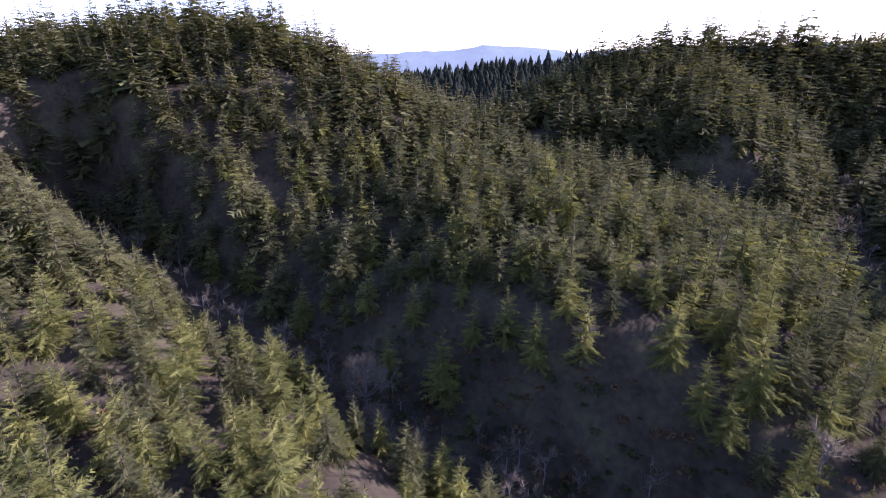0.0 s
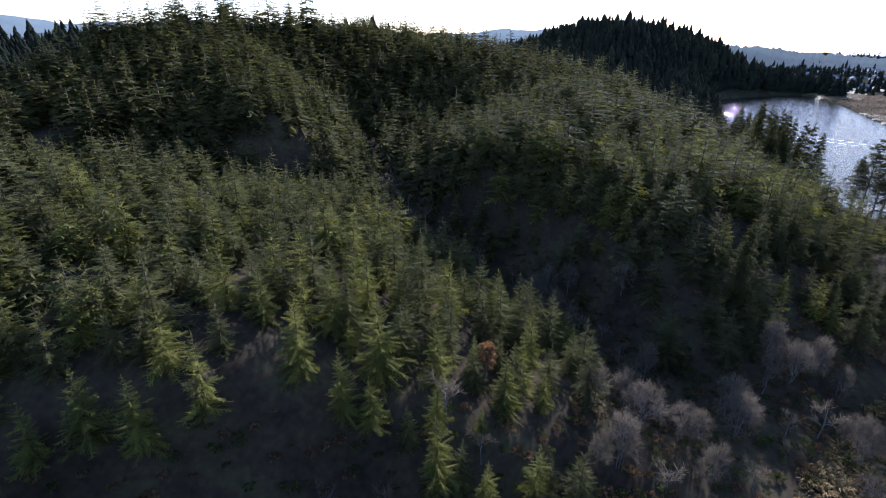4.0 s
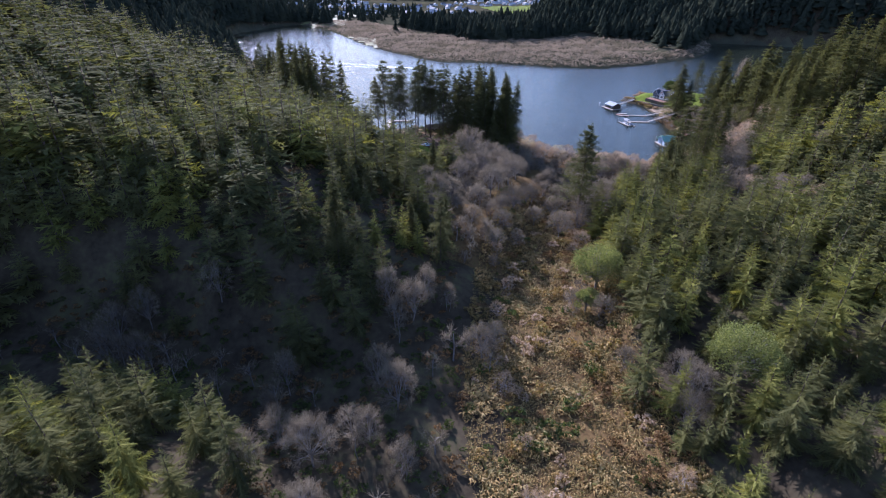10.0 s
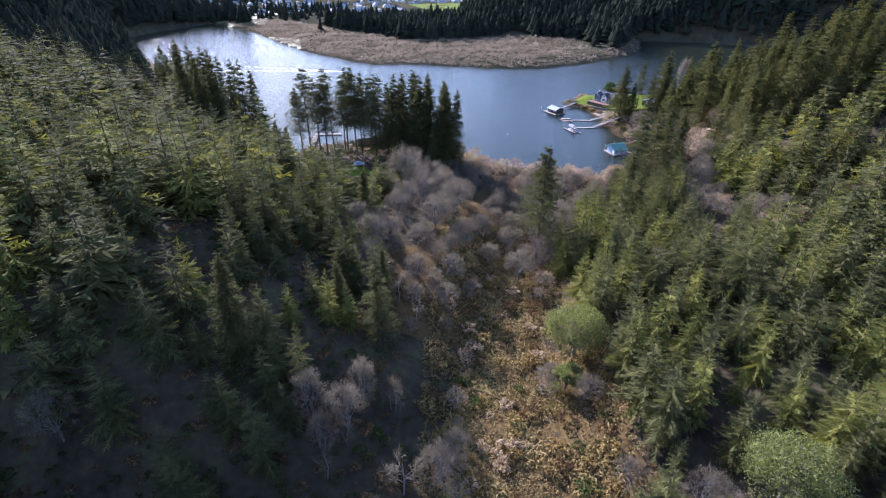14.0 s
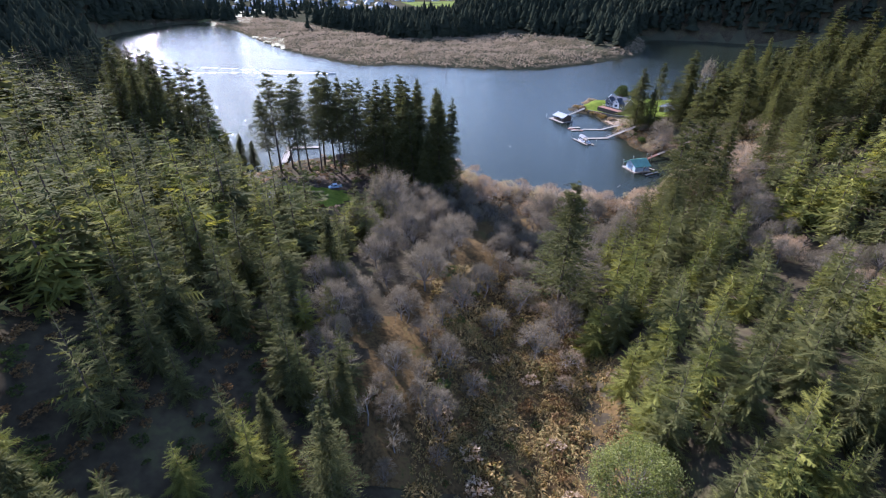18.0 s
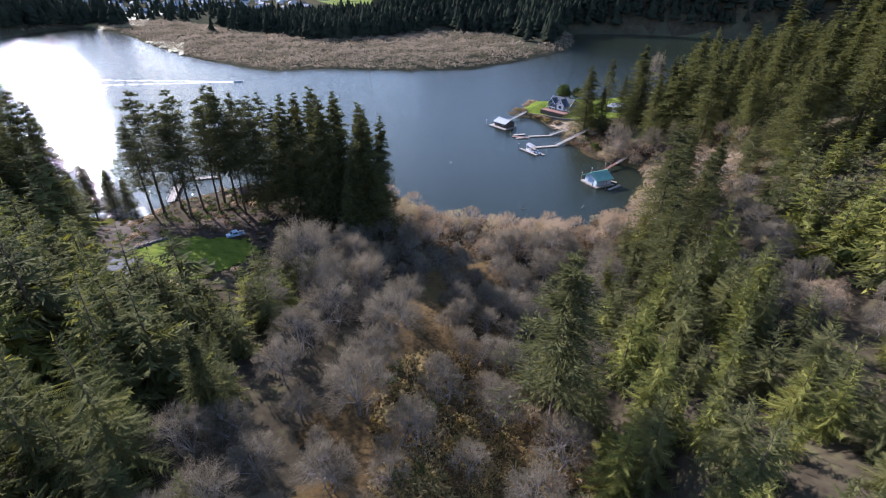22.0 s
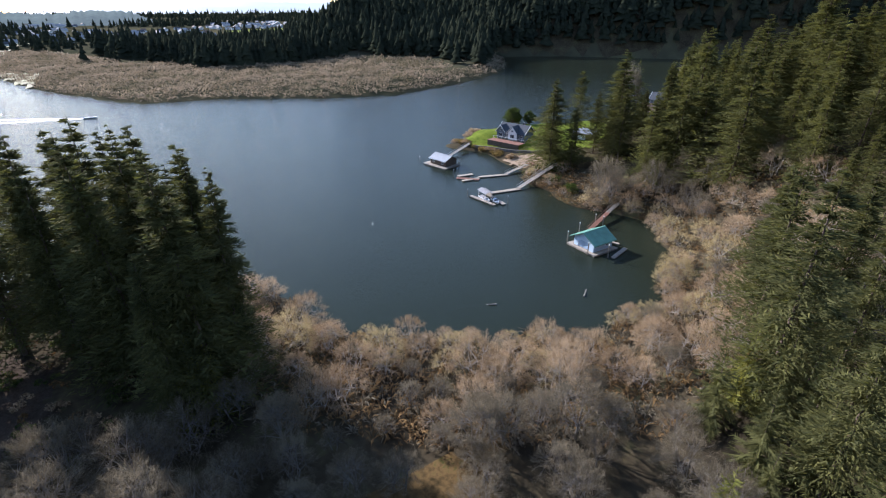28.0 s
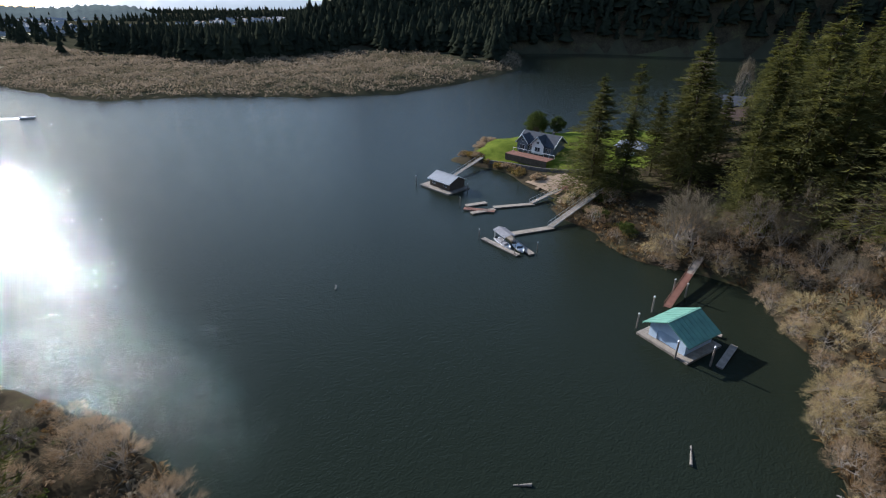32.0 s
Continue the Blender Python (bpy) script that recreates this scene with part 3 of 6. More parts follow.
def dome_parts(rng, tall, wide, limbs=9, forks=9, twigs=22, low=0.5, stems=1, sliver=0.016, twig=0.085, up=0.15):
    """A leafless tree with a domed crown: limbs fork out to the dome, fine twigs cover it."""
    wood, fine = Build(), Build()
    heart = np.array((0, 0, tall * low))
    span = np.array((wide, wide, tall * (1 - low)))
    r0 = 0.016 * tall + 0.03
    for s in range(stems):
        a = s * 2.4 + rng.uniform(0, 1)
        foot = np.array((math.cos(a), math.sin(a), 0)) * (0.12 * wide if stems > 1 else 0.0)
        mid = foot * 2.2 + np.array((0, 0, tall * low * 0.5)) + rng.normal(0, 0.02 * tall, 3)
        wood.add(*tube(foot - (0, 0, 0.4), mid, r0 / math.sqrt(stems), r0 * 0.75 / math.sqrt(stems), 5))
        for i in range(max(2, limbs // stems)):
            b, e = i * 2.4 + s + rng.normal(0, 0.3), rng.uniform(-0.45, 1.35)
            d = np.array((math.cos(b) * math.cos(e), math.sin(b) * math.cos(e), math.sin(e)))
            knee = heart * 0.9 + d * span * rng.uniform(0.4, 0.62) + rng.normal(0, 0.03 * tall, 3)
            wood.add(*tube(mid, knee, r0 * 0.42, r0 * 0.2, 4))
            for j in range(forks):
                g = d + rng.normal(0, 0.48, 3)
                g /= np.linalg.norm(g)
                g[2] = abs(g[2]) if g[2] < -0.5 else g[2]
                end = heart + g * span * rng.uniform(0.78, 1.04)
                wood.add(*tube(knee, end, r0 * 0.15, r0 * 0.05, 3))
                k = rng.uniform(0.55, 1.05, (twigs, 1))
                root = knee + (end - knee) * k + rng.normal(0, 0.02 * tall, (twigs, 3))
                way = g * 0.9 + rng.normal(0, 0.6, (twigs, 3)) + (0, 0, up)
                way /= np.linalg.norm(way, axis=1)[:, None]
                long = tall * twig * rng.uniform(0.5, 1.3, (twigs, 1))
                across = np.cross(way, rng.normal(0, 1, (twigs, 3)))
                across /= np.linalg.norm(across, axis=1)[:, None] + 1e-6
                fork = np.cross(way, across) * long * 0.4
                v = np.stack([root - across * sliver, root + across * sliver, root + way * long, root + way * long * 0.35 - across * sliver * 0.7, root + way * long * 0.35 + across * sliver * 0.7, root + way * long * 0.9 + fork], 1)
                fine.add(v.reshape(-1, 3), np.arange(twigs * 6).reshape(-1, 3), 1)
    return wood.arrays(), fine.arrays()


def spire(rng, tiers=4, sides=7, lap=1.7):
    """A far conifer: stacked ragged skirts on a stem."""
    b = Build()
    b.add(*tube((0, 0, 0), (0, 0, 0.3), 0.02, 0.015, 3))
    for k in range(tiers):
        z0, z1 = 0.05 + 0.8 * k / tiers, min(1.0, 0.05 + 0.8 * (k + lap) / tiers) if k < tiers - 1 else 1.0
        r = 0.24 * (1 - k / tiers) ** 0.9 + 0.015
        a = np.arange(sides) * 2 * math.pi / sides + rng.uniform(0, 6)
        q = r * rng.uniform(0.55, 1.25, sides)
        rim = np.stack([np.cos(a) * q, np.sin(a) * q, z0 + rng.uniform(-0.04, 0.06, sides)], -1)
        tip = np.array((rng.normal(0, 0.012), rng.normal(0, 0.012), z1))
        i = np.arange(sides)
        b.add(np.concatenate([rim, tip[None]]), np.stack([i, (i + 1) % sides, np.full(sides, sides)], -1), 1)
    return b.arrays()


def leafy_parts(rng, tall, wide, clumps=26, leaves=90, leaf=0.4):
    """A round evergreen broadleaf: (limb arrays, leaf arrays)."""
    wood, fine = Build(), Build()
    top = np.array((0, 0, tall * 0.5))
    wood.add(*tube((0, 0, -0.4), top, 0.03 * tall, 0.018 * tall, 6))
    for c in range(clumps):
        a, e = c * 2.4, rng.uniform(-0.15, 1.0)
        r = wide * rng.uniform(0.55, 0.95)
        p = np.array((math.cos(a) * r * math.sqrt(max(0, 1 - e * e * 0.9)), math.sin(a) * r * math.sqrt(max(0, 1 - e * e * 0.9)), tall * (0.55 + 0.4 * e)))
        wood.add(*tube(top * rng.uniform(0.5, 1), p, 0.008 * tall, 0.003 * tall, 3))
        size = wide * rng.uniform(0.22, 0.38)
        d = rng.normal(0, 1, (leaves, 3))
        d /= np.linalg.norm(d, axis=1)[:, None]
        q = p + d * size * rng.uniform(0.55, 1.1, (leaves, 1)) * (1, 1, 0.75)
        u, w = rng.normal(0, 1, (leaves, 3)), rng.normal(0, 1, (leaves, 3))
        u /= np.linalg.norm(u, axis=1)[:, None]
        w /= np.linalg.norm(w, axis=1)[:, None]
        v = np.stack([q - u * leaf * 0.5, q + u * leaf * 0.5, q + w * leaf], 1).reshape(-1, 3)
        fine.add(v, np.arange(leaves * 3).reshape(-1, 3), 1)
    return wood.arrays(), fine.arrays()


def plant(shapes, places, mats, name, label, category, kind="stuff"):
    """Many plants joined into one object. shapes: arrays; places: rows of x, y, z, size, width, turn, shape, material shift."""
    places = np.asarray(places, float)
    vs, fs, ms, n = [], [], [], 0
    for k, (v, f, m) in enumerate(shapes):
        rows = places[places[:, 6].astype(int) % len(shapes) == k]
        if not len(rows):
            continue
        c, s = np.cos(rows[:, 5])[:, None], np.sin(rows[:, 5])[:, None]
        x, y, z = v[:, 0] * rows[:, 4:5], v[:, 1] * rows[:, 4:5], v[:, 2] * rows[:, 3:4]
        w = np.stack([x * c - y * s + rows[:, 0:1], x * s + y * c + rows[:, 1:2], z + rows[:, 2:3]], -1)
        vs.append(w.reshape(-1, 3))
        fs.append((f[None] + (np.arange(len(rows)) * len(v))[:, None, None] + n).reshape(-1, 3))
        ms.append(np.where(m[None] == 1, 1 + rows[:, 7:8].astype(int), 0).ravel())
        n += len(rows) * len(v)
    return tagged(new(name, tri_mesh(name, np.concatenate(vs), np.concatenate(fs), mats, np.concatenate(ms))), label, category, kind=kind)


def thing(name, x, y, z, turn=0.0):
    ob = new(name)
    ob.matrix_basis = pose(x, y, z, 0, 0, turn)
    ob.empty_display_size = 0.5
    return ob


def mesh_part(name, me, parent, label=""):
    ob = new(name, me)
    ob.parent = parent
    return tagged(ob, label) if label else ob


def tree_prototype(name, parts, mats, names, labels=("", "")):
    """A tree thing far below use: an empty with a mesh for each part."""
    top = new(name)
    for (v, f, m), mat, pn, lab in zip(parts, mats, names, labels):
        mesh_part(pn, tri_mesh(pn, v, f, [mat]), top, lab)
    return top


# ---- where things grow ----
LAWN = [(292, 12), (276, 22), (262, 15), (256, 6), (268, -4), (280, -12), (290, -8)]


def inside(x, y, poly):
    x, y = np.asarray(x, float), np.asarray(y, float)
    hit = np.zeros(x.shape, bool)
    for (ax, ay), (bx, by) in zip(poly, poly[1:] + poly[:1]):
        if ay != by:
            hit ^= ((ay > y) != (by > y)) & (x < ax + (y - ay) / (by - ay) * (bx - ax))
    return hit


MEADOW = [(40, -12), (66, -10), (88, -9), (108, -12), (128, -17), (150, -24), (172, -32), (196, -40)]
ALDERS = [(185, -8), (205, -16), (222, -24), (240, -36), (250, -55)]
SHADE_SCRUB = [(60, 22), (85, 20), (105, 14), (125, 8), (150, 0), (175, -12), (200, -28), (225, -45), (245, -62)]
PARK = [(332, 36), (305, 36), (276, 27), (262, 24), (253, 20), (251, 6), (258, -14), (272, -25), (285, -60), (325, -60), (345, -20)]
POINT = [(420, -175), (350, -165), (318, -160), (315, -185), (340, -200), (358, -235), (380, -260), (420, -230)]
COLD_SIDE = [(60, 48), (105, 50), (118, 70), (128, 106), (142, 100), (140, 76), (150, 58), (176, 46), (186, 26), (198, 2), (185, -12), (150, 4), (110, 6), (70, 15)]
DARK_BANK = [(-46, 122), (-34, 119), (-6, 107), (12, 91), (31, 82), (44, 72), (58, 61), (70, 50), (84, 40), (102, 46), (113, 46), (112, 34), (95, 26), (62, 22), (28, 58), (-4, 82), (-35, 104)]
LOW_WOOD = [(205, -50), (222, -66), (236, -80), (246, -94)]
BELT = [(283, -175), (270, -168), (258, -152), (252, -130), (253, -110), (261, -93), (271, -80), (285, -66), (302, -58)]
BANK = [(283, -172), (297, -174), (311, -168), (325, -168), (338, -172)]
SOUTH_GAP = [(248, -146), (232, -140), (206, -116), (186, -110), (165, -114)]
OLD_SLOPE = [(345, -200), (318, -178), (290, -178), (262, -178), (240, -150), (218, -165), (205, -200), (215, -262), (345, -300), (365, -262), (340, -225)]


def scatter(rng, x0, x1, y0, y1, step, jitter=0.38):
    gx, gy = np.meshgrid(np.arange(x0, x1, step), np.arange(y0, y1, step))
    gx = gx + (np.arange(gx.shape[0]) % 2)[:, None] * step / 2
    return (gx + rng.uniform(-jitter, jitter, gx.shape) * step).ravel(), (gy + rng.uniform(-jitter, jitter, gy.shape) * step).ravel()


def plantation(x, y):
    """Where the close conifers stand."""
    keep = shore_distance(x, y) > 7
    keep &= line_distance(x, y, MEADOW)[0] > 15
    keep &= line_distance(x, y, ALDERS)[0] > 15
    keep &= line_distance(x, y, SHADE_SCRUB)[0] > 15
    for line, _, _, w1 in RAVINES:
        keep &= line_distance(x, y, line)[0] > np.where(y > 140, 4.0, 7.5)
    keep &= line_distance(x, y, BELT)[0] > 20
    keep &= line_distance(x, y, LOW_WOOD)[0] > 15
    keep &= ~inside(x, y, COLD_SIDE) | (np.sin(x * 1.7 + y * 2.3) > 0.1)
    keep &= ~inside(x, y, DARK_BANK) | (np.sin(x * 2.1 + y * 1.3) > 0.15)
    keep &= np.hypot(x - 256, y - 1) > 11
    keep &= np.hypot(x - 46, y - 337) > 13
    keep &= np.hypot(x - 259, y + 35) > 17
    keep &= (np.hypot(x - 139, y + 34) > 8.5) & (np.hypot(x - 96, y + 43) > 8.5)
    keep &= line_distance(x, y, SOUTH_GAP)[0] > 5
    keep &= (line_distance(x, y, BANK)[0] > 10) & ~inside(x, y, OLD_SLOPE)
    keep &= ~inside(x, y, PARK) & ~inside(x, y, POINT)
    return keep


rng = np.random.default_rng(7)
NEAR_LINE = [(-48, 76), (30, 60), (75, 62), (60, 20), (110, 0), (150, -30), (200, -40), (235, -90), (262, -140)]
tx, ty = scatter(rng, -330, 345, -300, 400, 5.9, 0.46)
keep = plantation(tx, ty) & (rng.uniform(0, 1, tx.shape) > 0.1 + 0.12 * np.sin(tx * 0.13 + 2 * np.sin(ty * 0.09)) * np.sin(ty * 0.17))
keep &= (rng.uniform(0, 1, tx.shape) < 0.42) | ((ty > -1.3 * tx - 30) & (ty > 1.2 * (-tx) - 40))
tx, ty = tx[keep], ty[keep]
td = np.minimum(line_distance(tx, ty, NEAR_LINE)[0], line_distance(tx, ty, [(50, -42), (90, -52), (130, -58), (165, -70), (205, -95)])[0] + 12)
td = np.minimum(td, line_distance(tx, ty, [(100, 40), (150, 25), (190, 10)])[0] + 16)
size = 14.0 * (1 - 0.12 * smooth(20, 60, ty) + 0.3 * smooth(170, 260, ty) + 0.3 * smooth(130, 180, tx) * smooth(-5, 20, ty) + 0.75 * smooth(215, 265, tx) * smooth(-125, -165, ty)) * np.clip(rng.normal(1, 0.23, tx.shape), 0.45, 1.6)
order = np.argsort(td + rng.uniform(0, 14, td.shape))
hero = np.zeros(tx.shape, bool)
hero[order[:300]] = True
close, middle = ~hero & (td < 42), ~hero & (td >= 42) & (td < 105)
far = ~hero & (td >= 105)
tz = height(tx, ty) - 0.2
# Shade is put into cold-side needles as dark, sunlight into knoll needles as lime.
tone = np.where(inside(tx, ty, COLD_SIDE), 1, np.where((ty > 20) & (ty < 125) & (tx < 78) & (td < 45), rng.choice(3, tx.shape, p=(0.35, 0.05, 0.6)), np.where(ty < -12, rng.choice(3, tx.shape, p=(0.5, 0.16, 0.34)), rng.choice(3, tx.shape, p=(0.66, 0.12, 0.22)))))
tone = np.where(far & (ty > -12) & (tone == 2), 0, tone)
near_shapes = [young_conifer(np.random.default_rng(100 + i), 1.0, 0.25, 24, 6, 9) for i in range(7)]
mid_shapes = [young_conifer(np.random.default_rng(150 + i), 1.0, 0.27, 19, 6, 4, hang=0.1) for i in range(7)]
far_shapes = [young_conifer(np.random.default_rng(200 + i), 1.0, 0.28, 14, 6, 1, ragged=0.25, hang=0.3) for i in range(7)]
spires = [spire(np.random.default_rng(270 + i)) for i in range(6)]
tall_spires = [spire(np.random.default_rng(280 + i), 7, 7, 2.8) for i in range(7)]


def rows_for(sel, broad=1.0):
    n = sel.sum()
    return np.stack([tx[sel], ty[sel], tz[sel], size[sel], size[sel] * broad * (1 + 0.15 * smooth(20, 60, ty[sel])) * rng.uniform(0.85, 1.3, n), rng.uniform(0, 6.3, n), rng.integers(0, 7, n), tone[sel]], -1)


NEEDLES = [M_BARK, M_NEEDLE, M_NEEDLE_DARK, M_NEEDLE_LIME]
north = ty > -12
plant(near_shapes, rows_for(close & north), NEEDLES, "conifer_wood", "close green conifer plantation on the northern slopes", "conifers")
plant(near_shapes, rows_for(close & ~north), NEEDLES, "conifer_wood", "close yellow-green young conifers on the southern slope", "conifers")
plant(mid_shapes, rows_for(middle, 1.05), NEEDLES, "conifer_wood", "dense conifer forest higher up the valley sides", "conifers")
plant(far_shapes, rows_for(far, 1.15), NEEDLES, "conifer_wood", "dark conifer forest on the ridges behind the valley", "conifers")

# the nearest conifers, each a thing of its own
CONIFERS = []
for i in range(9):
    mat, words = ((M_NEEDLE, "green"), (M_NEEDLE_LIME, "yellow-green"), (M_NEEDLE_DARK, "dark green"))[i % 3]
    t_parts = young_conifer_parts(np.random.default_rng(400 + i), 14.0, (3.2, 3.7, 4.1)[i // 3], (27, 24, 25)[i // 3], 7, 17)
    top = tree_prototype("conifer", t_parts, (M_BARK, mat), ("trunk", "crown"))
    tagged(top, f"young {words} plantation conifer with drooping feathery sprays", "conifer", "plantation conifers")
    CONIFERS.append(top)
used = set()
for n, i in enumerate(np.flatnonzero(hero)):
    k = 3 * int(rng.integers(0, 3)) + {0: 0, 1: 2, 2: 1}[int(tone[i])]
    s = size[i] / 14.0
    m = pose(tx[i], ty[i], tz[i], 0, 0, rng.uniform(0, 360)) @ Matrix.Diagonal((s * rng.uniform(0.9, 1.25), s * rng.uniform(0.9, 1.25), s, 1))
    if k not in used:
        used.add(k)
        CONIFERS[k].matrix_basis = m
    else:
        made = copy_thing(CONIFERS[k], Matrix())
        made.matrix_basis = m
# conifers standing out of the alder scrub at the foot of the shaded slope
for x, y, tall, k in ((161.4, 5.9, 17, 2), (167.7, 12.2, 16, 8), (168.6, 3.0, 14, 5), (164.5, 9.5, 15, 0), (181.4, 8.6, 13, 1), (176, 12, 14, 2), (186, 4, 12, 3), (151.9, 16.6, 13, 4), (150.4, 12.9, 12, 1), (149.9, 40.1, 15, 4), (149.5, 24, 10, 7), (171.7, 35.5, 13, 2), (168.2, 29.5, 12, 8), (178.6, 34.5, 15, 5), (174.6, 24.3, 12, 2), (172, 30, 14, 0), (166, 34, 13, 5), (177, 28.5, 13, 8), (164, 26, 11, 2), (183, 33, 14, 3), (225.3, -1.1, 13, 2), (231, 2, 11, 0), (219, 1.5, 12, 5)):
    made = copy_thing(CONIFERS[k], Matrix())
    made.matrix_basis = pose(x, y, float(height(x, y)) - 0.2, 0, 0, 47 * x) @ Matrix.Diagonal((tall / 14, tall / 14, tall / 14, 1))

# ---- tall old firs by the lake, each placed ----
OLD = []
# Kinds 5 and 6 hold the southern shore's sunlight in lighter needles.
for i, (bare, rag, whorls, wide, power, dro) in enumerate(((0.3, 0.42, 27, 7.4, 0.9, 0.28), (0.4, 0.46, 23, 7.2, 0.85, 0.3), (0.16, 0.4, 38, 6.2, 0.95, 0.34), (0.04, 0.34, 44, 6.3, 1.0, 0.36), (0.1, 0.5, 27, 7.0, 0.92, 0.42), (0.12, 0.4, 34, 7.0, 0.98, 0.34), (0.04, 0.34, 40, 7.4, 1.02, 0.34))):
    top = tree_prototype("old_fir", conifer_parts(np.random.default_rng(500 + i), 34.0, wide, whorls, 7, 34, bare=bare, ragged=rag, top_power=power, droop=dro, girth=0.0105, lift=0.3, sprig=0.024), (M_BARK, M_NEEDLE_DARK if i < 5 else M_NEEDLE), ("trunk", "crown"))
    OLD.append(top)
OLD_USED = set()


def old_fir(kind, x, y, tall, label, group="", wide=1.0, lean=0.0):
    s = tall / 34.0
    m = pose(x, y, float(height(x, y)) - 0.3, lean, 0, rng.uniform(0, 360)) @ Matrix.Diagonal((s * wide, s * wide, s, 1))
    ob = OLD[kind] if kind not in OLD_USED else copy_thing(OLD[kind], Matrix())
    OLD_USED.add(kind)
    ob.matrix_basis = m
    return tagged(ob, label, "fir", group)


for x, y, t, k in ((326, 19, 34, 0), (321, 15, 37, 1), (327, 10, 36, 1), (318, 7, 38, 0), (323, 3, 36, 1), (326, -4, 35, 0), (317, -2, 37, 1), (321, -8, 36, 0), (314, -10, 33, 1), (326, -13, 37, 0),
                   (318, -16, 36, 1), (311, -17, 34, 4), (323, -21, 38, 4), (315, -24, 36, 2), (307, -24, 37, 2), (300, -27, 36, 4), (310, -31, 38, 2), (320, -31, 35, 4), (303, -34, 38, 2), (295, -33, 36, 3),
                   (313, -38, 36, 2), (289, -37, 37, 2), (297, -41, 39, 3), (305, -43, 37, 2), (285, -43, 35, 3), (291, -47, 38, 3), (299, -49, 35, 2), (279, -45, 36, 3), (284, -50, 33, 3), (276, -40, 30, 3)):
    old_fir(k, x, y, t * rng.uniform(0.95, 1.2), "tall dark fir with a high crown in the lakeside grove" if k < 2 else "dark full-crowned fir crowded in the lakeside grove", "firs of the grove", rng.uniform(0.95, 1.2), rng.normal(0, 2.2))
for x, y, t, k in ((338, 32, 18, 3), (335, 27, 15, 3), (334, 37, 20, 2), (344, 44, 17, 3)):
    old_fir(k, x, y, t, "small dark fir beside the lake beach", "small firs by the beach", 1.5)
for x, y, t, k in ((304, 37, 36, 2), (312, 42, 42, 4), (300, 45, 33, 2), (319, 46, 43, 4), (295, 51, 34, 3), (326, 52, 42, 2), (310, 53, 40, 3), (333, 58, 44, 4), (318, 57, 42, 2), (340, 63, 40, 2), (327, 63, 43, 3), (303, 58, 36, 2), (336, 70, 42, 4), (314, 66, 40, 2), (346, 72, 42, 3)):
    old_fir(k, x, y, t, "tall old fir at the edge of the park", "park edge firs")
ox, oy = scatter(rng, 200, 370, -305, -140, 8.2, 0.5)
sel = inside(ox, oy, OLD_SLOPE) & (shore_distance(ox, oy) > 9) & (ox < 303 - 0.513 * np.minimum(oy + 177, 0))
for x, y in zip(ox[sel], oy[sel]):
    k = int(rng.choice((4, 5, 5, 6, 6)))
    old_fir(k, x, y, float(np.clip(rng.normal(24, 6), 13, 36)), ("ragged fir with drooping boughs on the southern lakeshore slope", "open-crowned green fir on the southern lakeshore slope", "full dense fir on the southern lakeshore slope")[k - 4], "southern shore firs", rng.uniform(1.0, 1.6))
for i in range(26):
    u = i / 25
    x, y = 338 + 150 * u + rng.normal(0, 4), 66 + 36 * u + rng.normal(0, 5) + (i % 2) * 7
    old_fir(int(rng.integers(0, 5)), x, y, rng.uniform(24, 36), "tall old fir on the northern lakeshore slope", "northern shore firs")
for x, y, t, k, lab in ((190.6, -49.5, 38, 0, "tall lone fir with a bare lower trunk above the brush"), (229, -110, 36, 4, "big old fir with ragged crown on the southern shore"),
                        (217, -100, 27, 4, "dark spreading fir among young conifers"), (238, -124, 33, 4, "big old fir with ragged crown on the southern shore"), (243, -133, 29, 2, "dark spreading fir above the bare brush"),
                        (224, -118, 27, 4, "dark spreading fir among young conifers"), (208, -92, 22, 2, "dark spreading fir among young conifers"), (231, -130, 26, 2, "dark spreading fir above the bare brush"),
                        (140.4, 33, 23, 3, "single taller fir on the shaded northern slope"), (148, 7, 20, 4, "big mossy spruce with drooping boughs beside bare alders"),
                        (205, 2, 17, 2, "dark fir at the edge of the bare alders"), (226, 12, 15, 3, "dark fir beside the lawn"), (240, -6, 10, 3, "dark fir beside the lawn"),
                        (162, 4, 14, 3, "yellow-green fir at the foot of the slope"), (155, 14, 13, 3, "yellow-green fir at the foot of the slope"),
                        (328, -195, 37, 6, "very large full fir behind the lake house"), (322, -190, 26, 2, "large fir on the southern lakeshore"), (334, -200, 27, 3, "large fir on the southern lakeshore"), (333, -213, 17, 3, "large fir on the southern lakeshore"), (326, -206, 20, 2, "large fir on the southern lakeshore"), (341, -227, 15, 3, "large fir on the southern lakeshore"), (337, -194, 24, 2, "fir with open crown behind the beach"), (344, -178, 33, 6, "full dark fir beside the lake house lawn"), (349, -184, 15, 2, "full dark fir beside the lake house lawn"),
                        (340, -187, 33, 1, "slender fir with thin crown by the lawn"), (334, -179, 24, 2, "fir with open crown behind the beach"),
                        (408, -217, 8, 3, "small dark fir on the point"), (304, -181, 28, 5, "large fir on the southern lakeshore"),
                        (310, -196, 30, 3, "large fir on the southern lakeshore"), (303, -188, 24, 3, "fir above the bare shore trees")):
    old_fir(k, x, y, t, lab, wide=1.25 if "lone" in lab else 0.85 if "slender" in lab else 1.75 if "lake house" in lab else 1.2)

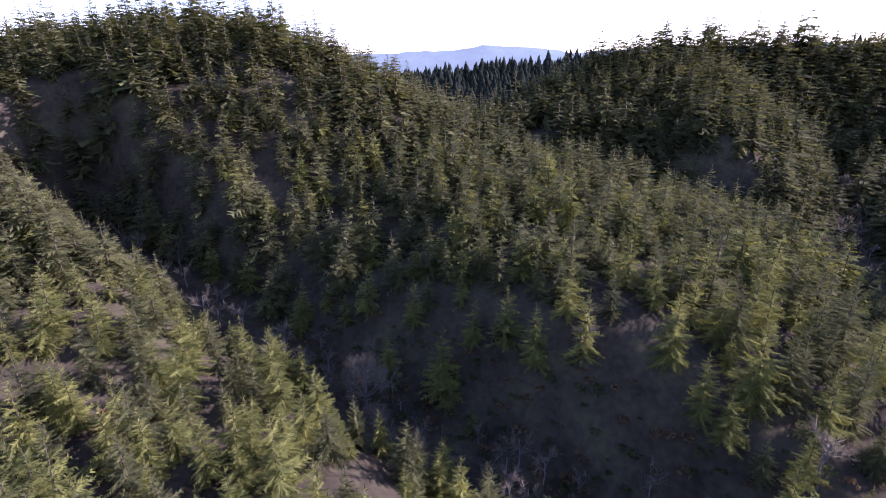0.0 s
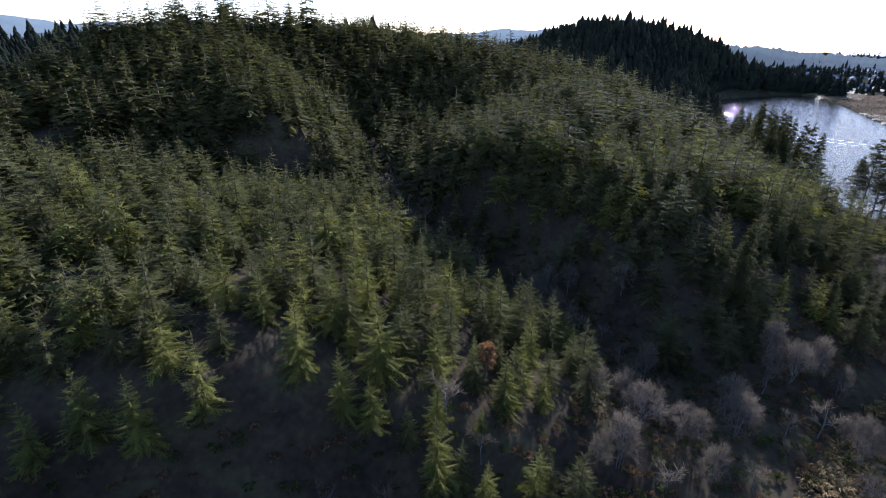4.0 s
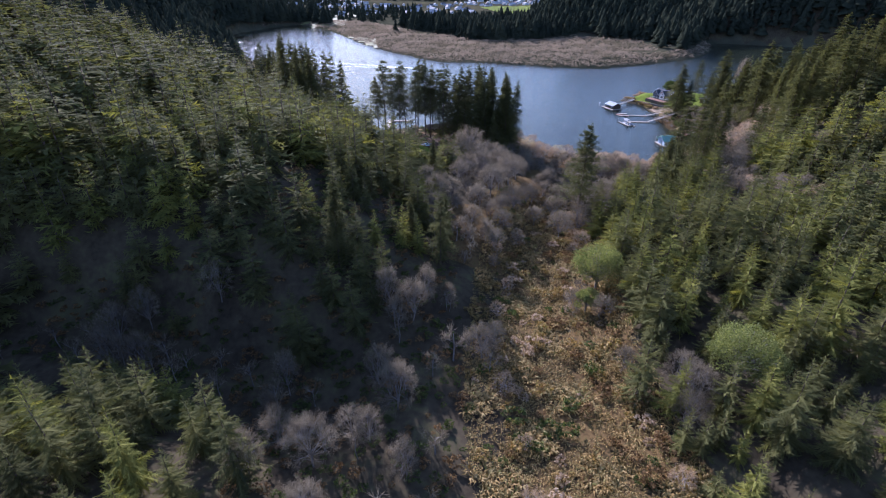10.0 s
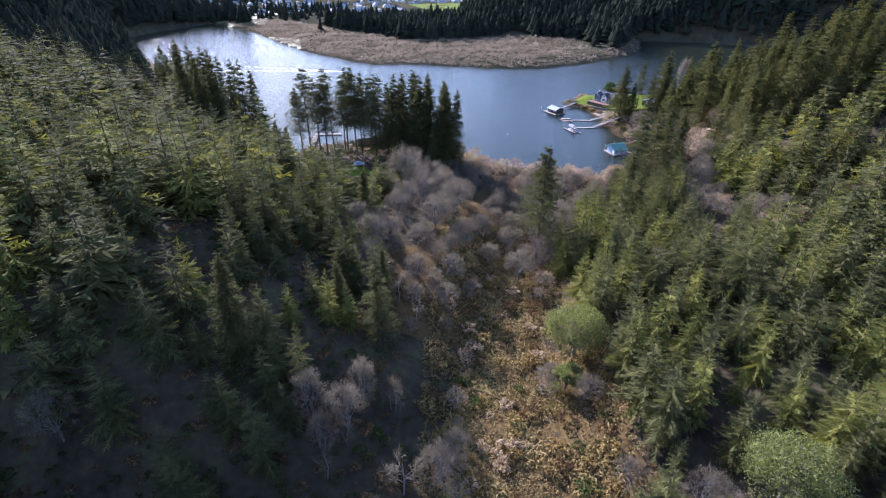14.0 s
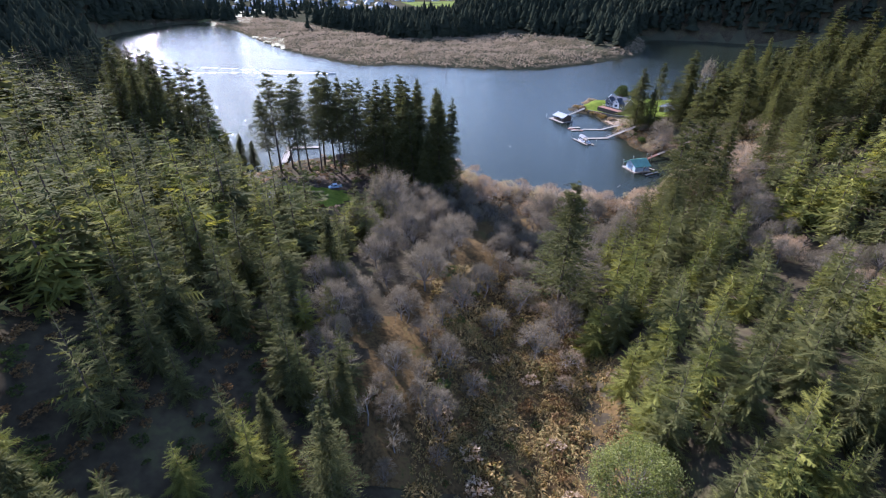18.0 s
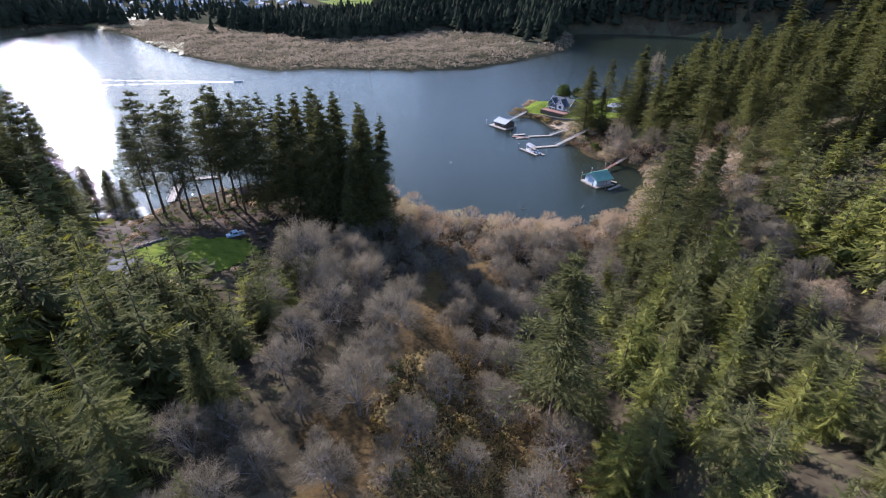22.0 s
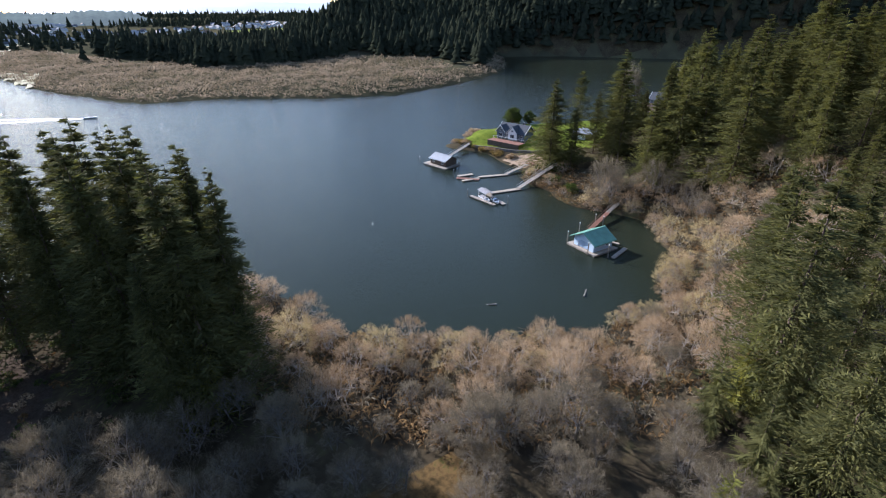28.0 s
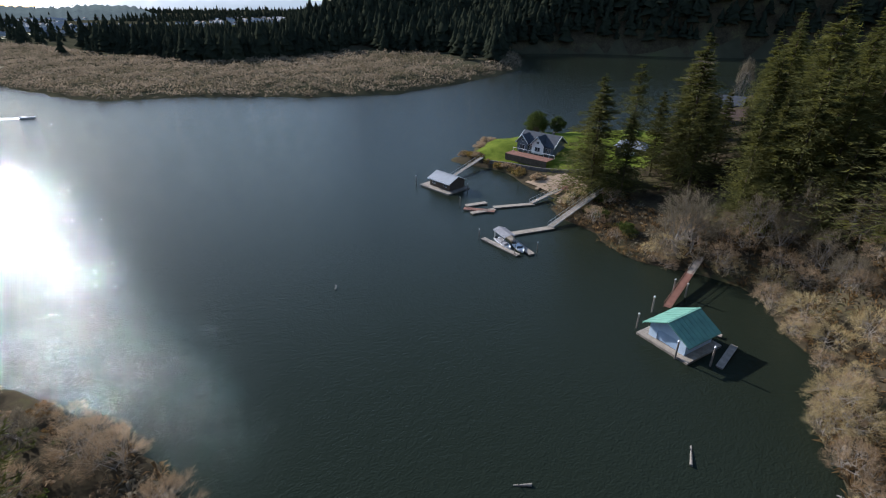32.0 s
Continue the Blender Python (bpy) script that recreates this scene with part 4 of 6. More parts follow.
# ---- leafless trees ----
BARE = []
for i in range(6):
    top = tree_prototype("bare_alder", dome_parts(np.random.default_rng(600 + i), 10.0, (3.9, 4.6, 4.3)[i % 3], limbs=13 + i % 3, forks=10, twigs=30, low=(0.5, 0.44, 0.4)[i % 3], stems=1 + i % 3, sliver=0.014), (M_ALDER_BARK, M_TWIG), ("trunk", "crown"))
    tagged(top, "leafless grey-brown alder with a domed crown of fine twigs", "alder", "bare alders")
    BARE.append(top)
WILLOW = []
for i in range(5):
    top = tree_prototype("bare_willow", dome_parts(np.random.default_rng(650 + i), 6.5, 3.9, limbs=14, forks=9, twigs=26, low=0.36, stems=4, sliver=0.012, twig=0.13, up=0.5), (M_WILLOW_BARK, M_GOLD if i == 4 else M_BRUSH), ("trunk", "crown"))
    tagged(top, "leafless golden willow thicket at the water's edge" if i == 4 else "leafless tan willow thicket at the water's edge", "willow", "bare willows")
    WILLOW.append(top)
BARE_USED = set()


def bare_tree(stock, k, x, y, s, flat=1.0, label=""):
    ob = stock[k]
    m = pose(x, y, float(height(x, y)) - 0.2, 0, 0, rng.uniform(0, 360)) @ Matrix.Diagonal((s * flat, s * flat, s, 1))
    if (id(stock), k) in BARE_USED:
        ob = copy_thing(ob, Matrix())
    BARE_USED.add((id(stock), k))
    ob.matrix_basis = m
    return tagged(ob, label) if label else ob


DOMES = ((249, -20, 8.4), (239, -22, 6.5), (217, -30, 6.2), (228, -21, 6.0), (201, -19, 6.0), (202, -34, 4.4), (234, -9, 5.0), (219, -13, 5.0), (241, -32, 6.0), (171, -6, 3.6), (186, 3, 4.8), (209, -24, 5.2), (178, -38, 4.8), (184, -47, 5.4), (162, -11, 3.6),
         (188, -11, 4.2), (187, -32, 3.6), (198, 5, 4.0), (193, -25, 4.4), (227, -36, 5.0), (211, -9, 4.4), (256, -33, 5.5), (266, -33, 5.0), (192, -3, 4.0))
for x, y, r in DOMES:
    bare_tree(BARE, int(rng.integers(0, 6)), x, y, r / 4.6, 1.1, "leafless grey-brown alder with a broad rounded crown")
ax, ay = scatter(rng, 150, 330, -140, 20, 8.6)
sel = ((line_distance(ax, ay, ALDERS)[0] < 19) | (line_distance(ax, ay, [(160, -8), (190, -18), (225, -40), (245, -62)])[0] < 13)) & (line_distance(ax, ay, MEADOW)[0] > 8) & (shore_distance(ax, ay) > 3) & ~inside(ax, ay, LAWN)
sel &= np.min([np.hypot(ax - x, ay - y) - r for x, y, r in DOMES], axis=0) > 0.6
for x, y in zip(ax[sel], ay[sel]):
    bare_tree(BARE, int(rng.integers(0, 6)), x, y, rng.uniform(0.4, 0.8), rng.uniform(0.9, 1.2))
ax, ay = scatter(rng, 225, 345, -190, -45, 6.6, 0.45)
sel = ((line_distance(ax, ay, BELT)[0] < 18) | (line_distance(ax, ay, BANK)[0] < 7)) & (shore_distance(ax, ay) > -1.2) & ~((ay > -62) & (ax < 262)) & ~((ax > 312) & (ay < -155) & (rng.uniform(0, 1, ax.shape) < 0.7))
for x, y in zip(ax[sel], ay[sel]):
    near = float(shore_distance(x, y))
    low = 0.8 + 0.2 * float(smooth(3, 14, near))
    if rng.uniform() < 0.16 and near > 6:
        bare_tree(BARE, int(rng.integers(0, 6)), x, y, rng.uniform(0.4, 0.7), rng.uniform(1.0, 1.3))
    else:
        gold = near < 12 and rng.uniform() < 0.35
        bare_tree(WILLOW, 4 if gold else int(rng.integers(0, 4)), x, y, low * rng.uniform(0.7, 1.25), rng.uniform(1.0, 1.3))
ax, ay = scatter(rng, 160, 255, -155, -98, 5.6)
sel = line_distance(ax, ay, SOUTH_GAP)[0] < 7
for x, y in zip(ax[sel], ay[sel]):
    bare_tree(WILLOW if rng.uniform() < 0.6 else BARE, int(rng.integers(0, 4)), x, y, rng.uniform(0.5, 0.95), rng.uniform(1.0, 1.3), "leafless tan shrub in the gap between the conifers")
ax, ay = scatter(rng, 195, 260, -110, -40, 6.5)
sel = (line_distance(ax, ay, LOW_WOOD)[0] < 16) & (line_distance(ax, ay, BELT)[0] > 18)
for x, y in zip(ax[sel], ay[sel]):
    bare_tree(BARE, int(rng.integers(0, 6)), x, y, rng.uniform(0.6, 1.05), rng.uniform(0.95, 1.3))
ax, ay = scatter(rng, 60, 200, -15, 108, 7.4)
sel = inside(ax, ay, COLD_SIDE) & (rng.uniform(0, 1, ax.shape) < np.where(ax < 135, 0.24, 0.0))
for x, y in zip(ax[sel], ay[sel]):
    bare_tree(BARE, int(rng.integers(0, 6)), x, y, rng.uniform(0.7, 1.3), rng.uniform(0.55, 0.85))
for x, y, s, k in ((117, 2, 1.0, 0), (122, -2, 0.7, 3), (89, 36, 1.1, 0), (96, 30, 0.8, 3), (-17, 90, 1.35, 3), (-14, 84, 0.7, 1), (14, 344, 1.5, 1), (22, 347, 1.7, 4), (31, 346, 1.4, 2), (95, -34, 0.9, 1), (91, -31, 0.8, 2),
                   (108, -27, 0.6, 4), (100, -34, 0.8, 2), (134, -26, 0.75, 1), (126, -30, 0.7, 5), (306, -166, 1.55, 2), (297, -177, 1.2, 5), (309, -172, 0.8, 4), (291, -178, 1.0, 1), (284, -176, 0.9, 2), (278, -172, 0.8, 5), (290, -183, 1.3, 0), (281, -181, 1.1, 4)):
    bare_tree(BARE, k, x, y, s, label="leafless pale grey alder standing apart with forked limbs")
for x, y, s in ((345, -221, 2.7), (378, -306, 2.0)):
    bare_tree(BARE, 1, x, y, s, 0.42, "tall narrow leafless poplar with pale twigs")


ax, ay = scatter(rng, 240, 280, -55, -15, 7.0)
sel = (np.hypot(ax - 260, ay + 35) < 17) & ~inside(ax, ay, LAWN)
for x, y in zip(ax[sel], ay[sel]):
    bare_tree(BARE, int(rng.integers(0, 6)), x, y, rng.uniform(0.6, 1.1), rng.uniform(0.9, 1.2))
ax, ay = scatter(rng, 60, 205, -65, 10, 6.5)
md = line_distance(ax, ay, MEADOW)[0]
sel = (md > 5) & (md < 16) & (rng.uniform(0, 1, ax.shape) < 0.32)
for x, y in zip(ax[sel], ay[sel]):
    bare_tree(WILLOW, int(rng.integers(0, 4)), x, y, rng.uniform(0.35, 0.75), rng.uniform(1.0, 1.3))


ax, ay = scatter(rng, 240, 350, -190, -25, 3.6, 0.5)
sd = shore_distance(ax, ay)
sel = (sd > -1.3) & (sd < 2.6) & ~((ax > 314) & (ay < -155) & (rng.uniform(0, 1, ax.shape) < 0.75)) & (rng.uniform(0, 1, ax.shape) < 0.8)
for x, y in zip(ax[sel], ay[sel]):
    bare_tree(WILLOW, 4 if rng.uniform() < 0.3 else int(rng.integers(0, 4)), x, y, rng.uniform(0.25, 0.48), rng.uniform(1.0, 1.5))


def joined(parts):
    (a, b) = parts
    return np.concatenate([a[0], b[0]]), np.concatenate([a[1], b[1] + len(a[0])]), np.concatenate([a[2], b[2]])


bare_shapes = []
for i in range(4):
    v, f, m = joined(bare_parts(np.random.default_rng(300 + i), 8.5, 3.0, limbs=7, forks=4, twigs=9, sliver=0.034, upright=0.9))
    bare_shapes.append((v / 8.5, f, m))
ax, ay = scatter(rng, -260, 330, -190, 370, 6.2)
sel = (line_distance(ax, ay, SHADE_SCRUB)[0] < 14) & (line_distance(ax, ay, ALDERS)[0] > 16) & (ax < 175) & (rng.uniform(0, 1, ax.shape) < 0.3)
sel |= inside(ax, ay, DARK_BANK) & (rng.uniform(0, 1, ax.shape) < 0.25)
for line, _, _, _ in RAVINES:
    sel |= line_distance(ax, ay, line)[0] < 7
for cx, cy, r in ((22, 353, 16), (-238, 321, 13), (-151, 259, 11), (-198, 264, 12), (-213, 315, 10), (115, 227, 9), (46, 337, 13)):
    sel |= np.hypot(ax - cx, ay - cy) < r
sel &= (line_distance(ax, ay, MEADOW)[0] > 13) & (shore_distance(ax, ay) > 2.5) & (line_distance(ax, ay, BELT)[0] > 19) & (rng.uniform(0, 1, ax.shape) < 0.75)
ax, ay = ax[sel], ay[sel]
asize = 8.5 * rng.normal(1, 0.2, ax.shape)
plant(bare_shapes, np.stack([ax, ay, height(ax, ay) - 0.2, asize, asize, rng.uniform(0, 6.3, ax.shape), rng.integers(0, 4, ax.shape), 0 * ax], -1), [M_ALDER_BARK, M_TWIG], "bare_scrub", "leafless alder scrub filling the shaded gullies", "bare trees")

# two broad evergreen myrtles and a rust-leaved one
for x, y, t, w, seed, clumps in ((139, -34, 14, 6.6, 1, 60), (96, -43, 13, 6.8, 2, 64), (131, -28, 8, 3.0, 3, 26)):
    top = tree_prototype("myrtle_tree", leafy_parts(np.random.default_rng(700 + seed), t, w, clumps, 260, 0.26), (M_ALDER_BARK, M_LEAF), ("trunk", "crown"))
    top.matrix_basis = pose(x, y, float(height(x, y)) - 0.2)
    tagged(top, "round pale green evergreen broadleaf tree beside the meadow", "tree", "myrtle trees")
for x, y, t, w, seed in ((396, -203, 12, 4.2, 1), (402, -208, 10, 3.6, 2), (391, -209, 9, 3.0, 3)):
    top = tree_prototype("evergreen_tree", leafy_parts(np.random.default_rng(760 + seed), t, w, 34, 260, 0.28), (M_BARK, M_SHRUB), ("trunk", "crown"))
    top.matrix_basis = pose(x, y, float(height(x, y)) - 0.3 * t)
    tagged(top, "dark rounded evergreen tree behind the lake house", "tree", "evergreens by the house")
for x, y, t in ((72, 62, 8), (-55, 67, 6), (75, 64, 6)):
    top = tree_prototype("rust_tree", leafy_parts(np.random.default_rng(int(x) + 900), t, 2.3, 16, 60, 0.4), (M_ALDER_BARK, M_RUST), ("trunk", "crown"))
    top.matrix_basis = pose(x, y, float(height(x, y)) - 0.2)
    tagged(top, "small tree holding rust-brown dead leaves", "tree", "rust-leaved trees")

# ---- meadow, tufts, brush ----
meadow = grid_sheet("meadow", np.arange(16, 250, 1.6), np.arange(-95, 40, 1.6), lambda x, y: height(x, y) + 0.2, M_MEADOW,
                    keep=lambda x, y: (line_distance(x, y, MEADOW)[0] + 3 * np.sin(x * 0.4) * np.cos(y * 0.35) < np.where(y > -0.16 * x, 12, 18)) | ((line_distance(x, y, SHADE_SCRUB)[0] + 3 * np.sin(x * 0.4) < 13) & (x > 150)))
tagged(meadow, "rough bog meadow of tan grass and bracken", "meadow", kind="structure")


def tuft_shape(seed, blades=16):
    r = np.random.default_rng(seed)
    v, f = [], []
    for b in range(blades):
        a, reach = r.uniform(0, 6.3), r.uniform(0.35, 1.0)
        d, s = np.array((math.cos(a), math.sin(a), 0)), np.array((-math.sin(a), math.cos(a), 0)) * 0.09
        n = len(v)
        root = d * r.uniform(0, 0.35)
        top = root + d * reach * 0.5 + np.array((0, 0, r.uniform(0.3, 0.9)))
        v += [root, top - s, top + s, top + d * reach * 0.7 - np.array((0, 0, r.uniform(0.0, 0.35)))]
        f += [(n, n + 2, n + 1), (n + 1, n + 2, n + 3)]
    return np.array(v), np.array(f), np.ones(len(f), int)


tufts = [tuft_shape(i) for i in range(5)]
gx, gy = scatter(rng, 35, 215, -70, 35, 0.78, 0.5)
md = line_distance(gx, gy, MEADOW)[0]
sel = (md < 19.5) & (rng.uniform(0, 1, gx.shape) < 0.68 + 0.4 * np.sin(gx * 0.23 + 2 * np.sin(gy * 0.19)) * np.cos(gy * 0.27))
gx, gy, md = gx[sel], gy[sel], md[sel]
gs = rng.uniform(0.35, 0.95, gx.shape) * np.where(np.sin(gx * 0.35) * np.cos(gy * 0.31 + 1) > 0.15, 1.35, 0.75)
plant(tufts, np.stack([gx, gy, height(gx, gy) + 0.15, gs, gs * 1.25, rng.uniform(0, 6.3, gx.shape), rng.integers(0, 5, gx.shape), 0 * gx], -1), [M_BARK, M_TUFT], "bracken", "tan and ochre bracken and grass tufts in the bog meadow", "bracken")
under = [tuft_shape(20 + i, 10) for i in range(4)]
gx, gy = scatter(rng, 150, 345, -190, 30, 1.5, 0.5)
sel = ((line_distance(gx, gy, BELT)[0] < 22) | (line_distance(gx, gy, BANK)[0] < 10)) & (shore_distance(gx, gy) > -1.0) & ~inside(gx, gy, PARK)
gx, gy = gx[sel], gy[sel]
gs = rng.uniform(0.6, 1.5, gx.shape)
plant(under, np.stack([gx, gy, height(gx, gy) + 0.0, gs, gs * 1.3, rng.uniform(0, 6.3, gx.shape), rng.integers(0, 4, gx.shape), (rng.uniform(0, 1, gx.shape) < 0.7) * 1.0], -1), [M_BARK, M_TWIG, M_RUST_DULL], "undergrowth", "dry brown undergrowth below the bare willows", "undergrowth")

bush = [leafy_parts(np.random.default_rng(880 + i), 1.0, 0.75, 9, 18, 0.2)[1] for i in range(5)]
gx, gy = scatter(rng, 35, 215, -70, 40, 3.2, 0.5)
sel = (line_distance(gx, gy, MEADOW)[0] < 19) & (rng.uniform(0, 1, gx.shape) < 0.3 + 0.5 * np.sin(gx * 0.11 + gy * 0.2) ** 2)
gx, gy = gx[sel], gy[sel]
gs = rng.uniform(0.8, 2.3, gx.shape)
plant(bush, np.stack([gx, gy, height(gx, gy) - 0.1, gs, gs * rng.uniform(0.9, 1.5, gx.shape), rng.uniform(0, 6.3, gx.shape), rng.integers(0, 5, gx.shape), rng.choice(4, gx.shape, p=(0.42, 0.16, 0.16, 0.26))], -1), [M_BARK, M_TUFT, M_SHRUB, M_BRUSH, M_RUST_DULL], "meadow_shrubs", "low ochre, olive and bare shrubs dotted over the meadow", "shrubs")

# Dark filler bushes, added to deepen the slope where it lies in shade.
gx, gy = scatter(rng, -50, 250, -65, 125, 2.6, 0.5)
sel = (inside(gx, gy, COLD_SIDE) | inside(gx, gy, DARK_BANK)) & (line_distance(gx, gy, ALDERS)[0] > 18) & (rng.uniform(0, 1, gx.shape) < 0.8)
gx, gy = gx[sel], gy[sel]
gs = rng.uniform(0.6, 1.7, gx.shape)
plant(bush, np.stack([gx, gy, height(gx, gy) - 0.1, gs, gs * rng.uniform(0.9, 1.4, gx.shape), rng.uniform(0, 6.3, gx.shape), rng.integers(0, 5, gx.shape), rng.choice(2, gx.shape, p=(0.55, 0.45))], -1), [M_BARK, M_SHRUB, M_RUST_DULL], "understory", "dark filler bushes added where the slope lies in shade", "shrubs")

# ---- the far side: marsh, woods, town, hills ----
def clump_shape(seed):
    r = np.random.default_rng(seed)
    v, f = [], []
    for b in range(24):
        a, e = r.uniform(0, 6.3), r.uniform(0.1, 1.2)
        p = np.array((math.cos(a) * math.cos(e), math.sin(a) * math.cos(e), math.sin(e))) * r.uniform(0.55, 1.0)
        u, w = r.normal(0, 0.2, 3), r.normal(0, 0.2, 3)
        n = len(v)
        v += [p, p + u, p + w]
        f.append((n, n + 1, n + 2))
    return np.array(v), np.array(f), np.ones(len(f), int)


clumps = [clump_shape(40 + i) for i in range(5)]
STAND = [(1000, -40), (860, -90), (775, -122), (755, -160), (762, -215), (775, -262), (790, -312), (880, -320), (945, -285), (1010, -150)]
gx, gy = scatter(rng, 530, 1100, -460, 200, 4.6, 0.5)
sd = shore_distance(gx, gy)
sel = (sd > 1) & (gx > 530) & ((sd < 110) | (gx < 850)) & ~inside(gx, gy, STAND) & (gy > -445) & (height(gx, gy) < 6)
gx, gy = gx[sel], gy[sel]
gs = rng.uniform(1.5, 4.4, gx.shape)
plant(clumps, np.stack([gx, gy, height(gx, gy) - 0.3, gs * 0.9, gs, rng.uniform(0, 6.3, gx.shape), rng.integers(0, 5, gx.shape), 0 * gx], -1), [M_BARK, M_MARSH], "marsh_brush", "tan leafless marsh brush covering the low spit of land", "brush")


def far_wood(sel, gx, gy, tall, label, name="far_wood", shapes=None):
    gx, gy = gx[sel], gy[sel]
    gs = tall * np.clip(rng.normal(1, 0.27, gx.shape), 0.4, 1.7)
    return plant(shapes or tall_spires, np.stack([gx, gy, height(gx, gy) - 0.5, gs, gs * 1.35, rng.uniform(0, 6.3, gx.shape), rng.integers(0, 7, gx.shape), 0 * gx], -1), [M_BARK, M_FARWOOD], name, label, "conifers")


gx, gy = scatter(rng, 740, 1100, -380, 0, 6.6)
far_wood(inside(gx, gy, STAND), gx, gy, 21, "dark conifer stand on the low land across the lake")
gx, gy = scatter(rng, 430, 1500, -1000, -300, 8.6)
far_wood((gx - gy * 1.2 < 2500) & (shore_distance(gx, gy) > 6) & (height(gx, gy) > 7) & ((gx < 1150) | (gy < -450)), gx, gy, 23, "dark forested hill across the channel")
gx, gy = scatter(rng, 345, 1150, 70, 680, 8.6)
sel = (shore_distance(gx, gy) > 6) & (height(gx, gy) > 4) & ((gx > 420) | (gy > 70))
far_wood(sel & (gx < 560), gx, gy, 20, "conifer forest on the slopes north of the lake", shapes=far_shapes)
far_wood(sel & (gx >= 560), gx, gy, 24, "hazy forested ridge north of the lake")
gx, gy = scatter(rng, -700, 520, 380, 800, 10.5)
far_wood((height(gx, gy) > 4) & ((gx < 345) | (gy > 400)), gx, gy, 20, "forest on the hills beyond the ridge")
gx, gy = scatter(rng, 900, 3400, -1600, 900, 24.0, 0.5)
patch = np.sin(gx * 0.011 + 1.5 * np.sin(gy * 0.007)) + np.sin(gy * 0.013 - gx * 0.004)
far_wood((shore_distance(gx, gy) > 30) & (patch > np.where(gx < 1250, 0.25, 0.55)) & ~((gx > 1230) & (gx < 1560) & (gy < -250) & (gy > -520)), gx, gy, 17, "scattered dark trees across the distant plain", "plain_trees", spires)
gx, gy = scatter(rng, 1900, 4600, -2200, 2600, 60.0, 0.5)
far_wood(rng.uniform(0, 1, gx.shape) < 0.5, gx, gy, 20, "dark woods on the far edge of the plain", "plain_trees", spires)


def ridge_line(name, radius, a0, a1, base, swing, seed, mat, label, depth=260):
    """A far wooded ridge that runs round the place at one distance: a front slope, a crest and a back slope."""
    r = np.random.default_rng(seed)
    n = 150
    a = np.radians(np.linspace(a0, a1, n))
    ph = r.uniform(0, 6.3, 6)
    crest = base + swing * (0.5 * np.sin(a * 5 + ph[0]) + 0.3 * np.sin(a * 11 + ph[1]) + 0.2 * np.sin(a * 23 + ph[2]) + 0.1 * np.sin(a * 57 + ph[3])) + r.normal(0, 0.02 * swing + 2.5, n)
    crest *= np.clip(np.minimum(np.arange(n), np.arange(n)[::-1]) / 12, 0.05, 1)
    rings = [(radius - depth, 0 * crest), (radius - depth * 0.55, crest * 0.45), (radius, crest), (radius + depth * 0.6, 0 * crest)]
    v = np.concatenate([np.stack([np.sin(a) * d, np.cos(a) * d, h], -1) for d, h in rings])
    i = (np.arange(3)[:, None] * n + np.arange(n - 1)).ravel()
    f = np.concatenate([np.stack([i, i + 1, i + n + 1], -1), np.stack([i, i + n + 1, i + n], -1)])
    return tagged(new(name, tri_mesh(name, v, f, [mat])), label, "hills", kind="structure")


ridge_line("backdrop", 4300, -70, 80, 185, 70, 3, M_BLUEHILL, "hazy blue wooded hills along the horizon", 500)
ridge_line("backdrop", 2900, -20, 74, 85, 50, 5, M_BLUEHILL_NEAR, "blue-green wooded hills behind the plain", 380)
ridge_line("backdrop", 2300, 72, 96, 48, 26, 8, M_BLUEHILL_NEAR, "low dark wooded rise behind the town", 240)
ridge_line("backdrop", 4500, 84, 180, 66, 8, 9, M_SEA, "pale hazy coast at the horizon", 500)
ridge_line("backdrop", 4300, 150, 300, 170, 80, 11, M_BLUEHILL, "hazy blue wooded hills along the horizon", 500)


# ---- builders for made things ----
def part(name, bm, mat, parent=None, label="", m=None):
    """Links a bmesh as one mesh object under a thing or part."""
    me = bpy.data.meshes.new(name)
    bmesh.ops.recalc_face_normals(bm, faces=bm.faces)
    bm.to_mesh(me)
    bm.free()
    me.materials.append(mat)
    ob = new(name, me)
    ob.parent = parent
    if m is not None:
        ob.matrix_basis = m
    return tagged(ob, label) if label else ob


def block(x0, x1, y0, y1, z0, z1, bevel=0.02, bm=None):
    bm = bm or bmesh.new()
    r = bmesh.ops.create_cube(bm, size=1.0, matrix=Matrix.Translation(((x0 + x1) / 2, (y0 + y1) / 2, (z0 + z1) / 2)) @ Matrix.Diagonal((x1 - x0, y1 - y0, z1 - z0, 1)))
    if bevel:
        edges = list({e for v in r["verts"] for e in v.link_edges})
        bmesh.ops.bevel(bm, geom=edges, offset=bevel, segments=1, affect="EDGES")
    return bm


def stick(p0, p1, r=0.1, sides=8, r1=None, bm=None):
    bm = bm or bmesh.new()
    p0, p1 = Vector(p0), Vector(p1)
    m = Matrix.Translation((p0 + p1) / 2) @ (p1 - p0).to_track_quat("Z", "Y").to_matrix().to_4x4()
    bmesh.ops.create_cone(bm, cap_ends=True, segments=sides, radius1=r, radius2=r if r1 is None else r1, depth=(p1 - p0).length, matrix=m)
    return bm


def prism(outline, a, b, axis="y", bm=None):
    """A solid with the given outline (in x, z or, for axis x, in y, z) from a to b along the axis."""
    bm = bm or bmesh.new()
    rings = []
    for d in (a, b):
        rings.append([bm.verts.new((u, d, w) if axis == "y" else (d, u, w)) for u, w in outline])
    n = len(outline)
    bm.faces.new(rings[0])
    bm.faces.new(rings[1][::-1])
    for i in range(n):
        bm.faces.new((rings[0][i], rings[0][(i + 1) % n], rings[1][(i + 1) % n], rings[1][i]))
    return bm


